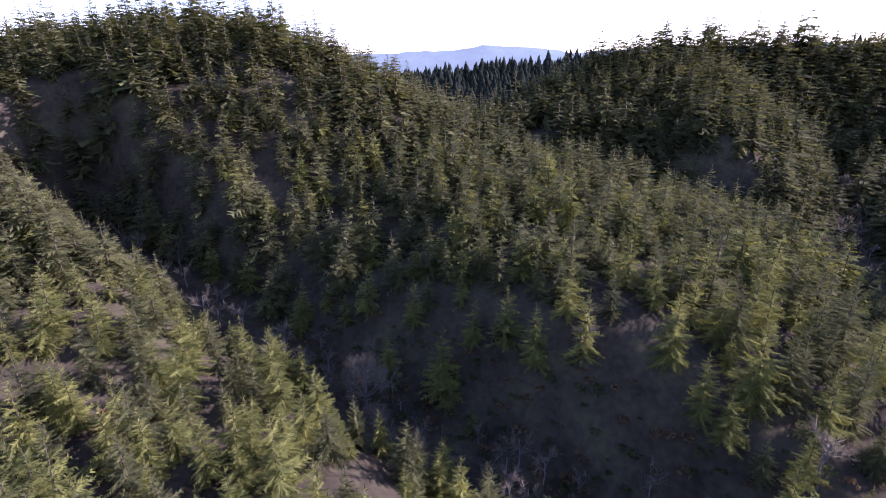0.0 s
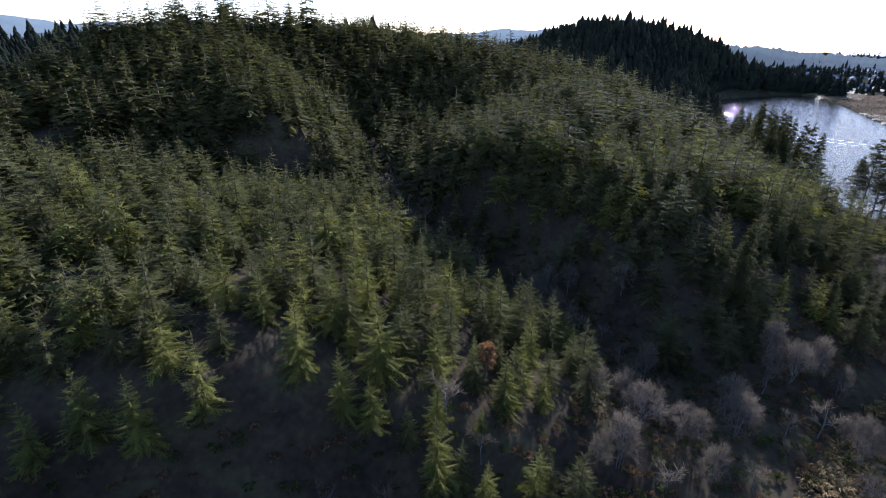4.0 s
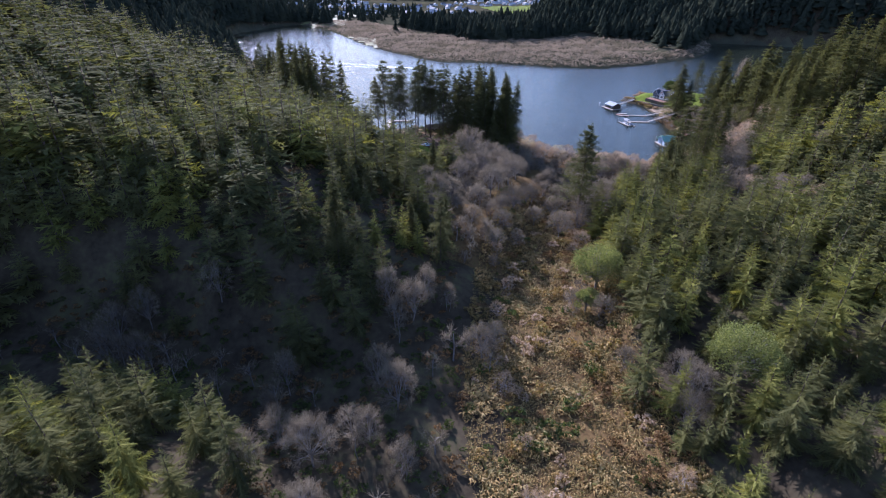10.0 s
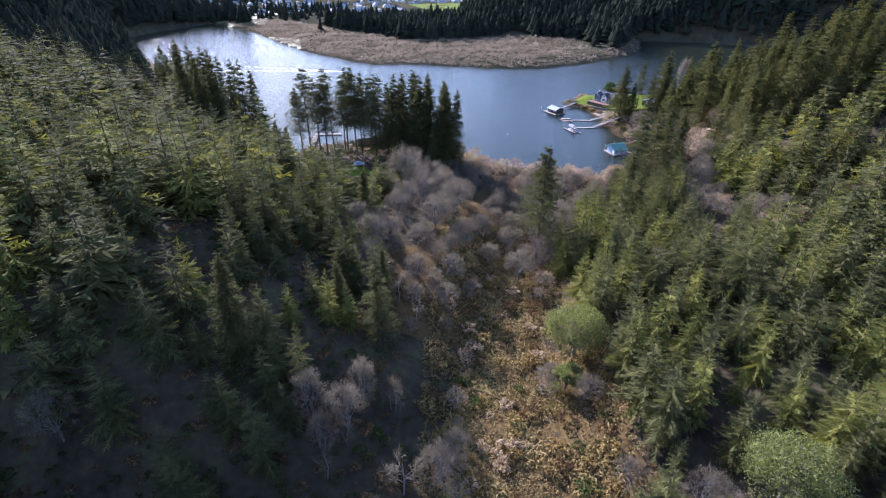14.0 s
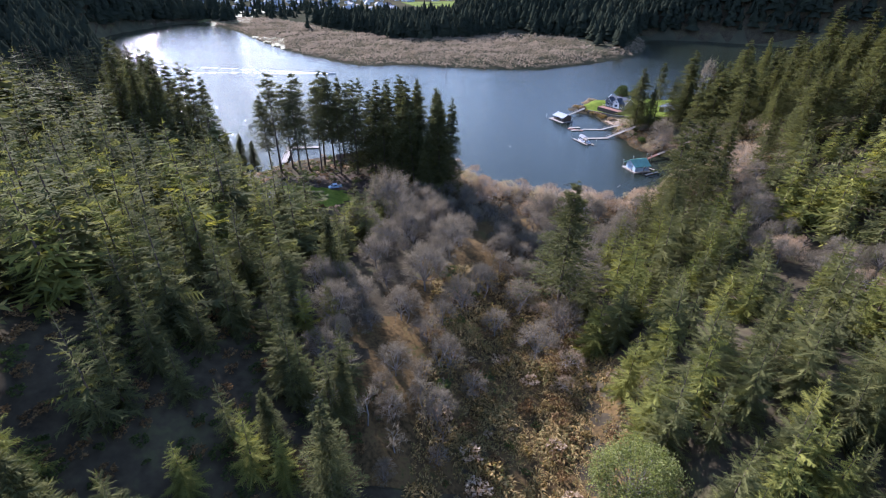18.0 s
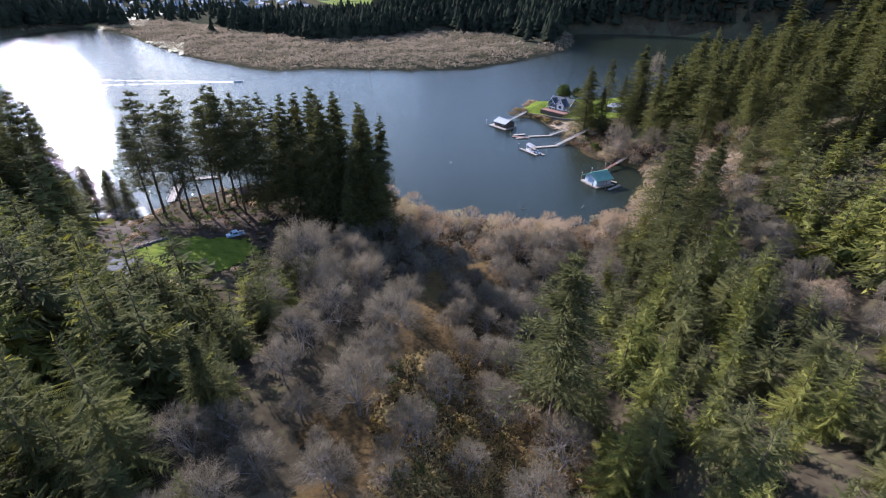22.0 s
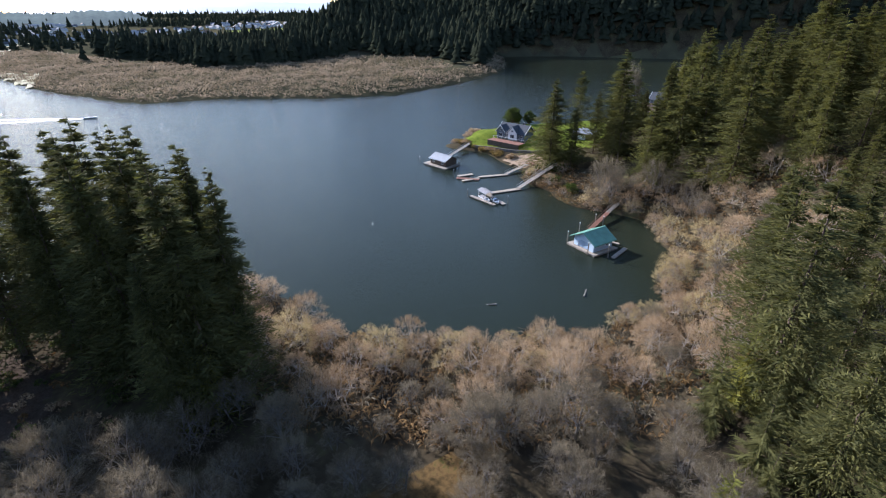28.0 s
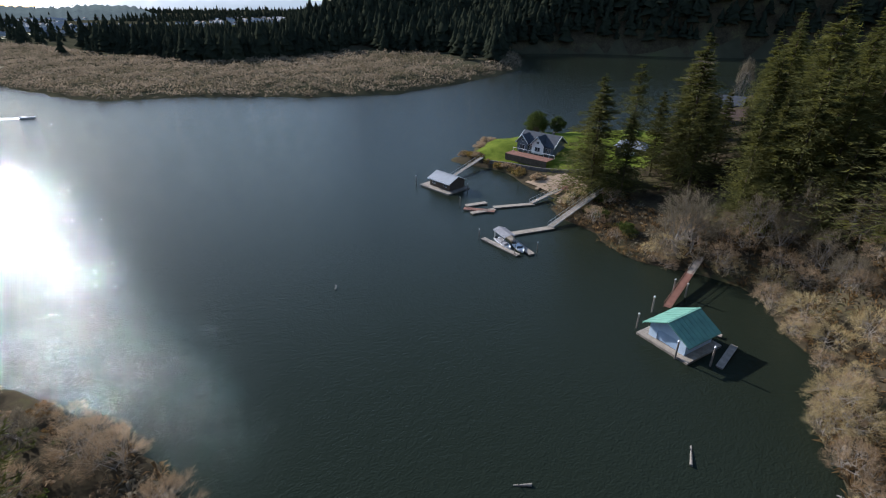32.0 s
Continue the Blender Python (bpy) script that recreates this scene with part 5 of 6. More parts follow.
def slope(u0, w0, u1, w1, a, b, thick=0.12, axis="y"):
    """A roof slab from eave (u0, w0) to ridge (u1, w1)."""
    return prism([(u0, w0), (u1, w1), (u1, w1 + thick), (u0, w0 + thick)], a, b, axis)


def flat(name, colour, vary=0.25, **kw):
    lo, hi = tuple(c * (1 - vary) for c in colour), tuple(min(1, c * (1 + vary)) for c in colour)
    return material(name, [(0.3, lo), (0.7, hi)], **kw)


M_ROOF_GREEN = flat("green_metal_roof", (0.15, 0.32, 0.245), 0.15, scale=0.6, rough=0.45, fine=0.4, spec=0.4)
M_WALL_BLUE = flat("pale_blue_boards", (0.42, 0.52, 0.62), 0.12, scale=0.8, fine=0.4, rough=0.7)
M_WALL_BLUE_DEEP = flat("blue_door_panels", (0.3, 0.4, 0.52), 0.12, scale=0.8, fine=0.4, rough=0.6)
M_WALL_SLATE = flat("slate_blue_siding", (0.13, 0.15, 0.18), 0.2, scale=0.9, fine=0.4)
M_DIRT = flat("trodden_earth", (0.06, 0.045, 0.032), 0.4, spec=0.03, rough=1.0, scale=0.5, fine=0.8, bump=0.4, bump_scale=4.0)
M_FIELD = flat("pasture_grass", (0.16, 0.16, 0.05), 0.3, scale=0.03, fine=0.5)
M_ROOF_GREY = flat("grey_metal_roof", (0.26, 0.28, 0.3), 0.15, scale=0.6, rough=0.5, fine=0.4, spec=0.4)
M_WALL_BROWN = flat("brown_boards", (0.1, 0.075, 0.055), 0.3, scale=1.0, fine=0.6)
M_ROOF_SLATE = flat("dark_slate_shingles", (0.06, 0.068, 0.08), 0.3, scale=1.5, fine=0.8, bump=0.4)
M_ROOF_BROWN = flat("brown_shingles", (0.16, 0.11, 0.085), 0.3, scale=1.5, fine=0.8, bump=0.4)
M_WHITE = flat("white_paint", (0.78, 0.78, 0.76), 0.08, scale=1.0, rough=0.6)
M_PLANK = flat("weathered_planks", (0.3, 0.26, 0.21), 0.35, scale=1.2, fine=0.8, bump=0.3)
M_PLANK_RED = flat("reddish_planks", (0.2, 0.095, 0.066), 0.3, scale=1.2, fine=0.7)
M_PILE = flat("wet_piling", (0.2, 0.17, 0.14), 0.35, scale=1.0, fine=0.7)
M_STEEL = flat("galvanised_steel", (0.5, 0.5, 0.5), 0.15, scale=2.0, rough=0.4, metallic=0.6)
M_BOAT = flat("white_hull", (0.72, 0.73, 0.74), 0.06, scale=1.0, rough=0.3, spec=0.5)
M_COVER = flat("grey_canvas", (0.22, 0.22, 0.23), 0.25, scale=1.5, rough=0.9)
M_DARK = flat("black_plastic", (0.03, 0.03, 0.035), 0.3, scale=2.0, rough=0.4)
M_SAND = flat("beach_sand", (0.3, 0.225, 0.155), 0.2, spec=0.05, scale=0.5, fine=0.7, bump=0.3, bump_scale=4.0)
M_GRAVEL = flat("gravel", (0.08, 0.066, 0.052), 0.35, spec=0.03, rough=1.0, scale=0.8, fine=0.9, bump=0.5, bump_scale=6.0)
M_CAR = flat("pale_blue_car_paint", (0.45, 0.58, 0.68), 0.05, scale=1.0, rough=0.25, spec=0.5)
M_TIRE = flat("rubber", (0.03, 0.03, 0.03), 0.2, scale=4.0)
M_FOAM = material("wake_foam", [(0.35, (0.55, 0.6, 0.62)), (0.65, (0.85, 0.88, 0.9))], 0.8, 0.5, fine=0.6)
M_LOG = flat("bleached_driftwood", (0.22, 0.2, 0.17), 0.3, scale=2.0, fine=0.7)
M_STONE = flat("retaining_wall_stone", (0.14, 0.125, 0.11), 0.35, scale=1.2, fine=0.8, bump=0.4)
M_GLASS = bpy.data.materials.new("window_glass")
M_GLASS.use_nodes = True
M_GLASS.node_tree.nodes["Principled BSDF"].inputs["Base Color"].default_value = (0.03, 0.04, 0.05, 1)
M_GLASS.node_tree.nodes["Principled BSDF"].inputs["Roughness"].default_value = 0.05


def window(parent, x, y, z, w, h, face="y", proud=0.03, name="window"):
    """A framed pane with a sill, set just proud of its wall. face: the axis that it looks along, + or -."""
    s = -1 if face.startswith("-") else 1
    def put(a, b, c, d, e, f):
        return block(x + a, x + b, y + s * c, y + s * d, z + e, z + f, 0) if face.endswith("y") else block(x + s * c, x + s * d, y + a, y + b, z + e, z + f, 0)
    fr = bmesh.new()
    ob = part(name, put(-w / 2 + 0.06, w / 2 - 0.06, 0, proud, 0.06, h - 0.06), M_GLASS, parent)
    bm = bmesh.new()
    for a, b, e, f in ((-w / 2, -w / 2 + 0.07, 0, h), (w / 2 - 0.07, w / 2, 0, h), (-w / 2, w / 2, 0, 0.07), (-w / 2, w / 2, h - 0.07, h), (-0.025, 0.025, 0.05, h - 0.05)):
        piece = put(a, b, 0, proud + 0.02, e, f)
        me = bpy.data.meshes.new("tmp")
        piece.to_mesh(me)
        piece.free()
        bm.from_mesh(me)
        bpy.data.meshes.remove(me)
    fr.free()
    part("frame", bm, M_WHITE, ob, "white window frame")
    return ob


def planks(parent, x0, x1, y0, y1, z, along="x", width=0.28, mat=None, thick=0.07):
    """Deck boards laid side by side, each its own piece."""
    span = (y1 - y0) if along == "x" else (x1 - x0)
    n = max(1, round(span / width))
    step = span / n
    bm = block(x0, x1, 0, step * 0.93, 0, thick, 0.008) if along == "x" else block(0, step * 0.93, y0, y1, 0, thick, 0.008)
    first = part("plank", bm, mat or M_PLANK, parent)
    for i in range(n):
        ob = first if i == 0 else new("plank", first.data)
        ob.parent = parent
        ob.matrix_basis = Matrix.Translation((0, y0 + i * step, z) if along == "x" else (x0 + i * step, 0, z))
    return first


def piling(x, y, top, label="wooden mooring pile with a white cap", r=0.16, bottom=-3.5):
    ob = new("piling")
    ob.matrix_basis = pose(x, y, 0)
    part("post", stick((0, 0, bottom), (0.0, 0.0, top), r, 10, r * 0.9), M_PILE, ob)
    cap = bmesh.new()
    bmesh.ops.create_cone(cap, cap_ends=True, segments=10, radius1=r * 1.25, radius2=0.02, depth=0.3, matrix=Matrix.Translation((0, 0, top + 0.15)))
    part("cap", cap, M_WHITE, ob, "white conical cap")
    return tagged(ob, label, "piling", "mooring piles")


def gangway(x0, y0, z0, x1, y1, z1, mat, rail, label, width=1.1):
    """A sloping walkway with two trussed rails, from the float up to the bank."""
    d = Vector((x1 - x0, y1 - y0, z1 - z0))
    length = d.length
    ob = new("gangway")
    ob.matrix_basis = Matrix.Translation((x0, y0, z0)) @ d.to_track_quat("X", "Z").to_matrix().to_4x4()
    planks(ob, 0, length, -width / 2, width / 2, 0, "y" if False else "x", 0.22, mat)
    for s in (-1, 1):
        y = s * (width / 2 + 0.05)
        part("handrail", stick((0, y, 1.0), (length, y, 1.0), 0.045, 6), rail, ob)
        part("stringer", block(0, length, y - 0.05, y + 0.05, -0.15, 0.1, 0), rail, ob)
        n = max(2, round(length / 1.6))
        for i in range(n + 1):
            part("baluster", stick((length * i / n, y, 0.05), (length * i / n, y, 1.0), 0.03, 5), rail, ob)
    return tagged(ob, label, "gangway", "gangways")


def float_dock(name, x, y, turn, length, width, label, mat=None, z=0.1):
    ob = new(name)
    ob.matrix_basis = pose(x, y, z, 0, 0, turn)
    part("pontoon", block(0.1, length - 0.1, -width / 2 + 0.08, width / 2 - 0.08, -0.45, 0.2, 0.03), M_PILE, ob, "dark wet pontoon")
    planks(ob, 0, length, -width / 2, width / 2, 0.2, "y", 0.45, mat)
    return tagged(ob, label, "dock", "floating docks")


# ---- green-roofed boathouse ----
gb = new("boathouse")
gb.matrix_basis = pose(288, -141.2, 0.1)
part("float", block(-4.9, 4.9, -4.4, 4.6, -0.5, 0.25, 0.04), M_PILE, gb, "dark timber raft")
for x0, x1, y0, y1 in ((-4.9, -3.3, -4.4, 4.6), (3.3, 4.9, -4.4, 4.6), (-3.3, 3.3, 3.4, 4.6)):
    planks(gb, x0, x1, y0, y1, 0.26, "y" if y1 - y0 < 2 else "x", 0.5)
for sx in (-1, 1):
    part("wall", block(sx * 3.35 - 0.06, sx * 3.35 + 0.06, -3.7, 3.3, 0.3, 2.9, 0), M_WALL_BLUE, gb)
front = prism([(-3.4, 0.3), (-1.9, 0.3), (-1.9, 2.0), (-1.2, 2.35), (1.2, 2.35), (1.9, 2.0), (1.9, 0.3), (3.4, 0.3), (3.4, 2.9), (0, 4.75), (-3.4, 2.9)], 3.3, 3.42)
part("wall", front, M_WALL_BLUE, gb, "pale blue gable with boat door opening")
part("boat_door", block(-1.9, 1.9, 3.2, 3.28, 0.35, 2.3, 0.01), M_WALL_BLUE_DEEP, gb, "blue panelled boat door")
part("wall", prism([(-3.4, 0.3), (3.4, 0.3), (3.4, 2.9), (0, 4.75), (-3.4, 2.9)], -3.7, -3.58), M_WALL_BLUE, gb)
for sx in (-1, 1):
    part("roof_slope", slope(sx * 4.3, 2.55, 0, 4.88, -4.2, 4.3), M_ROOF_GREEN, gb)
    part("eave_trim", block(sx * 4.32 - 0.05, sx * 4.32 + 0.05, -4.2, 4.3, 2.4, 2.66, 0), M_ROOF_GREEN, gb)
    for k in range(9):
        y = -4.1 + k * 1.03
        part("roof_seam", prism([(sx * 4.28, 2.68), (0, 5.01), (0, 5.06), (sx * 4.28, 2.73)], y - 0.03, y + 0.03), M_ROOF_GREEN, gb)
part("ridge_cap", block(-0.22, 0.22, -4.25, 4.35, 4.96, 5.07, 0.03), M_ROOF_GREEN, gb)
window(gb, 3.42, -1.5, 1.2, 1.0, 0.9, "x")
window(gb, -3.42, -1.5, 1.2, 1.0, 0.9, "-x")
tagged(gb, "floating boathouse with green metal roof and pale blue walls", "boathouse")
float_dock("finger_float", 287.6, -147.0, -158, 3.2, 0.9, "short grey plank float behind the boathouse")
float_dock("finger_float", 280.1, -140.2, -75, 7.6, 1.1, "narrow weathered plank float moored beside the boathouse")
for x, y, t in ((294.0, -138.0, 3.0), (296.0, -144.6, 3.2), (298.2, -153.6, 3.1), (296.0, -154.4, 3.0), (285.2, -136.4, 3.4), (281.2, -139.6, 3.6)):
    piling(x, y, t)
gangway(295.0, -147.5, 0.6, 299.6, -160.5, 1.7, M_PLANK_RED, M_PLANK_RED, "rust-red timber gangway to the boathouse")
gangway(299.6, -160.5, 1.7, 303.0, -170.0, 2.3, M_PLANK, M_PLANK, "grey timber walkway to the wooded bank")

# ---- grey-roofed boathouse ----
yb = new("boathouse")
yb.matrix_basis = pose(374.6, -148.8, 0.1, 0, 0, 13)
part("float", block(-6.3, 5.2, -3.8, 5.4, -0.5, 0.25, 0.04), M_PILE, yb, "dark timber raft")
planks(yb, -6.3, 5.2, 3.3, 5.4, 0.26, "y", 0.5)
planks(yb, 4.0, 6.4, -3.8, 5.4, 0.27, "x", 0.5)
for sy in (-1, 1):
    part("wall", block(-4.6, 3.9, sy * 3.1 - 0.06, sy * 3.1 + 0.06, 0.3, 2.7, 0), M_WALL_BROWN, yb)
for sx, x in ((-1, -4.6), (1, 3.9)):
    part("wall", prism([(-3.1, 0.3), (3.1, 0.3), (3.1, 2.7), (0, 4.0), (-3.1, 2.7)], x - 0.06, x + 0.06, "x"), M_WALL_BROWN, yb)
for sy in (-1, 1):
    part("roof_slope", slope(sy * 3.8, 2.5, 0, 4.1, -5.1, 4.4, axis="x"), M_ROOF_GREY, yb)
    part("eave_trim", block(-5.1, 4.4, sy * 3.82 - 0.05, sy * 3.82 + 0.05, 2.36, 2.6, 0), M_WHITE, yb)
part("ridge_cap", block(-5.15, 4.45, -0.2, 0.2, 4.17, 4.28, 0.03), M_ROOF_GREY, yb)
part("door", block(-0.5, 0.5, 3.16, 3.22, 0.35, 2.3, 0.01), M_WALL_BROWN, yb)
window(yb, -2.8, 3.16, 1.1, 1.2, 0.9, "y")
window(yb, 2.2, 3.16, 1.1, 1.2, 0.9, "y")
tagged(yb, "floating boathouse with grey roof and brown board walls", "boathouse")
for x, y in ((381.5, -142.0), (381.0, -149.5), (367.0, -151.5)):
    piling(x, y, 2.6)
gangway(379.5, -153.0, 0.5, 388.0, -171.5, 2.6, M_PLANK, M_STEEL, "grey metal gangway to the grassy point")

# ---- docks ----
float_dock("floating_dock", 352.6, -150.5, -108, 12.0, 1.6, "weathered plank walkway dock")
float_dock("floating_dock", 357.5, -144.6, -98, 6.4, 1.7, "weathered plank finger dock")
float_dock("floating_dock", 352.2, -142.8, -98, 7.2, 1.6, "weathered plank finger dock")
float_dock("floating_dock", 350.0, -149.0, 45, 8.6, 1.8, "reddish plank cross dock", M_PLANK_RED)
gangway(349.4, -161.2, 0.5, 351.6, -174.0, 1.6, M_PLANK, M_STEEL, "silver metal gangway to the beach")
land = new("beach_landing")
land.matrix_basis = pose(351.7, -177.2, 1.1, 0, 0, 10)
planks(land, -1.4, 1.4, -3.2, 3.2, 0.5, "x", 0.4, M_PLANK_RED)
for sx in (-1.3, 1.3):
    for sy in (-3, -1, 1, 3):
        part("post", block(sx - 0.08, sx + 0.08, sy - 0.08, sy + 0.08, -0.9, 1.5, 0), M_PLANK_RED, land)
    part("rail", block(sx - 0.04, sx + 0.04, -3.2, 3.2, 1.4, 1.5, 0), M_PLANK_RED, land)
tagged(land, "reddish timber landing on the sandy beach", "landing")
float_dock("floating_dock", 336.4, -142.0, -101, 13.5, 1.9, "weathered plank walkway dock")
float_dock("floating_dock", 337.6, -136.2, -172, 11.6, 1.4, "narrow grey finger dock")
float_dock("floating_dock", 337.0, -142.4, 172, 12.2, 1.5, "narrow grey finger dock")
gangway(334.2, -154.6, 0.5, 339.6, -178.0, 4.4, M_PLANK, M_STEEL, "long silver metal gangway up the bank", 1.4)
for x, y in ((338.0, -135.4), (325.4, -142.6), (327.0, -137.4), (358.6, -143.4)):
    piling(x, y, 2.6, "thin steel mooring pile with white cap", 0.11)


def skiff(x, y, turn, length, label, cover=True):
    ob = new("motorboat")
    ob.matrix_basis = pose(x, y, 0.05, 0, 0, turn)
    bm = bmesh.new()
    rings = []
    for t, w, d in ((0, 0.85, 0.0), (0.35, 1.0, 0.0), (0.65, 0.92, 0.02), (0.88, 0.5, 0.12), (1.0, 0.06, 0.25)):
        xx = (t - 0.5) * length
        rings.append([bm.verts.new(p) for p in ((xx, -w, 0.62 + d), (xx, -w * 0.8, 0.1 + d), (xx, 0, -0.25 + d * 2), (xx, w * 0.8, 0.1 + d), (xx, w, 0.62 + d), (xx, w * 0.84, 0.6 + d), (xx, 0, 0.28 + d), (xx, -w * 0.84, 0.6 + d))])
    for a, b in zip(rings, rings[1:]):
        for i in range(8):
            bm.faces.new((a[i], a[(i + 1) % 8], b[(i + 1) % 8], b[i]))
    bm.faces.new(rings[0])
    bm.faces.new(rings[-1][::-1])
    part("hull", bm, M_BOAT, ob)
    if cover:
        part("cover", prism([(-0.8, 0.62), (0.8, 0.62), (0.35, 1.0), (-0.35, 1.0)], -length * 0.32, length * 0.22, "x"), M_COVER, ob, "grey canvas cover")
    part("windscreen", prism([(0.1, 0.6), (0.5, 0.6), (0.2, 1.05)], -0.7, 0.7), M_GLASS, ob)
    part("outboard_motor", block(-length / 2 - 0.45, -length / 2, -0.22, 0.22, 0.1, 1.0, 0.06), M_DARK, ob)
    return tagged(ob, label, "boat")


skiff(332.5, -138.4, 172, 6.4, "white motorboat tied to the finger dock")
skiff(328.6, -140.0, 165, 4.6, "small white skiff between the finger docks", False)
lift = new("boat_lift")
lift.matrix_basis = pose(334.5, -140.2, 0.1, 0, 0, 172)
for sx in (-2.2, 2.2):
    for sy in (-1.3, 1.3):
        part("post", block(sx - 0.08, sx + 0.08, sy - 0.08, sy + 0.08, -1.0, 2.2, 0), M_STEEL, lift)
part("canopy", prism([(-1.7, 1.9), (0, 2.5), (1.7, 1.9), (0, 2.4)], -2.8, 2.8, "x"), M_COVER, lift, "grey canvas canopy")
tagged(lift, "covered boat lift with grey canvas roof beside the dock", "boat lift")

run = skiff(561.0, -28.0, -112, 7.0, "dark motorboat under way with a white wake", False)
wake = new("wake")
wake.matrix_basis = pose(561.0, -28.0, 0.03, 0, 0, -112)
bm = bmesh.new()
for side in (-1, 1):
    prev = None
    for i in range(40):
        x = -3.5 - i * 3.2
        off, w = side * (0.5 + i * 0.32), 0.5 + 0.5 * abs(math.sin(i * 0.9)) + (0.9 if i < 12 else 0.0)
        cur = [bm.verts.new((x, off - w / 2, 0)), bm.verts.new((x, off + w / 2, 0.02)), ]
        if prev and (i < 16 or i % 3):
            bm.faces.new((prev[0], prev[1], cur[1], cur[0]))
        prev = cur
part("foam", bm, M_FOAM, wake)
tagged(wake, "white foam wake trailing behind the motorboat", "wake")

# drifting logs
for x, y, l, turn, lab in ((272, -121.5, 3.6, -56, "bleached driftwood log floating low in the lake"), (279.6, -100.6, 2.2, 59, "dark waterlogged log in the lake"), (334, -98, 1.6, -30, "pale piece of driftwood in the lake"),
                           (259, -131, 1.6, 15, "pale log stranded in the shore brush"), (250, -92, 6.0, 100, "fallen pale log in the willow brush")):
    ob = new("driftwood_log")
    z = max(0.02, float(height(x, y)) + 0.2)
    ob.matrix_basis = pose(x, y, z, 0, 4, turn)
    part("stem", stick((-l / 2, 0, 0), (l / 2, 0, 0.05), 0.2, 9, 0.1), M_LOG, ob)
    part("snapped_branch", stick((l * 0.15, 0, 0.1), (l * 0.25, 0.3, 0.6), 0.07, 6, 0.03), M_LOG, ob)
    tagged(ob, lab, "log", "drifting logs")

# ---- the house on the point ----
hz = float(height(379, -190))
house = new("house")
house.matrix_basis = pose(378.8, -190.4, hz, 0, 0, 18) @ Matrix.Diagonal((0.9, 0.9, 0.95, 1))
part("foundation", block(-7.6, 7.6, -4.6, 4.6, -1.5, 0.5, 0.03), M_STONE, house)
for y in (-4.4, 4.4):
    part("wall", block(-7.4, 7.4, y - 0.1, y + 0.1, 0.5, 3.6, 0), M_ROOF_SLATE if y < 0 else M_WALL_SLATE, house)
for x in (-7.4, 7.4):
    part("wall", prism([(-4.4, 0.5), (4.4, 0.5), (4.4, 3.6), (0, 6.6), (-4.4, 3.6)], x - 0.1, x + 0.1, "x"), M_WALL_SLATE, house)
for s in (-1, 1):
    part("roof_slope", slope(s * 5.2, 3.2, 0, 6.75, -8.2, 8.2, 0.18, axis="x"), M_ROOF_SLATE, house)
    for x in (-8.22, 8.22):
        part("bargeboard", slope(s * 5.25, 3.1, 0, 6.68, x - 0.08, x + 0.08, 0.36, axis="x"), M_WHITE, house, "white bargeboard")
for cx, w, reach, top in ((5.4, 2.3, 5.4, 6.2), (-1.4, 2.5, 5.6, 6.4)):
    part("gable_wall", prism([(cx - w, 0.5), (cx + w, 0.5), (cx + w, 3.8), (cx, top), (cx - w, 3.8)], reach - 0.2, reach), M_WHITE if cx < 0 else M_WALL_SLATE, house, "white gable wall" if cx < 0 else "slate-blue gable wall")
    for s in (-1, 1):
        part("gable_roof", slope(cx + s * (w + 0.5), 3.4, cx, top + 0.15, 0.6, reach + 0.6, 0.16), M_ROOF_SLATE, house)
        part("bargeboard", slope(cx + s * (w + 0.55), 3.3, cx, top + 0.08, reach + 0.6, reach + 0.75, 0.34), M_WHITE, house, "white bargeboard")
    window(house, cx, reach, 1.3, 2.2, 1.6, "y")
    window(house, cx, reach, 4.0, 1.1, 0.9, "y")
for x in (-6.0, -4.6, 2.0, 3.0):
    window(house, x, 4.5, 1.4, 0.9, 1.4, "y")
for y in (-2.0, 1.6):
    window(house, 7.5, y, 1.4, 1.2, 1.4, "x")
part("chimney", block(-4.4, -3.5, -1.4, -0.6, 4.0, 7.6, 0.03), M_STONE, house, "stone chimney")
tagged(house, "slate-roofed lake house with white-trimmed gables", "house")
deck = new("deck")
deck.matrix_basis = pose(375.6, -182.2, hz, 0, 0, 17)
planks(deck, -8.2, 8.2, -2.4, 2.4, 0.35, "x", 0.35, M_PLANK_RED)
part("skirt", block(-8.1, 8.1, 2.25, 2.4, -1.8, 0.34, 0), M_WALL_BROWN, deck, "dark timber skirt")
for i in range(9):
    part("rail_post", block(-8.2 + i * 2.05 - 0.06, -8.2 + i * 2.05 + 0.06, -2.5, -2.38, 0.3, 1.4, 0), M_WHITE, deck)
part("handrail", block(-8.2, 8.2, -2.52, -2.36, 1.4, 1.5, 0), M_WHITE, deck, "white handrail")
tagged(deck, "reddish-brown timber deck in front of the lake house", "deck")
wall = new("retaining_wall")
wall.matrix_basis = Matrix()
line = [(386, -172.5), (378, -176.5), (368, -180), (359, -184.5), (351, -191)]
for (ax_, ay_), (bx_, by_) in zip(line, line[1:]):
    n = 6
    for i in range(n):
        u, w = i / n, (i + 1) / n
        px, py, qx, qy = ax_ + (bx_ - ax_) * u, ay_ + (by_ - ay_) * u, ax_ + (bx_ - ax_) * w, ay_ + (by_ - ay_) * w
        zz = float(height((px + qx) / 2, (py + qy) / 2))
        d = math.hypot(qx - px, qy - py)
        part("stone", block(-d / 2, d / 2 - 0.03, -0.25, 0.25, -0.6, 1.1, 0.05), M_STONE, wall, m=pose((px + qx) / 2, (py + qy) / 2, zz, 0, 0, math.degrees(math.atan2(qy - py, qx - px))))
tagged(wall, "dark stone retaining wall below the house lawn", "wall")

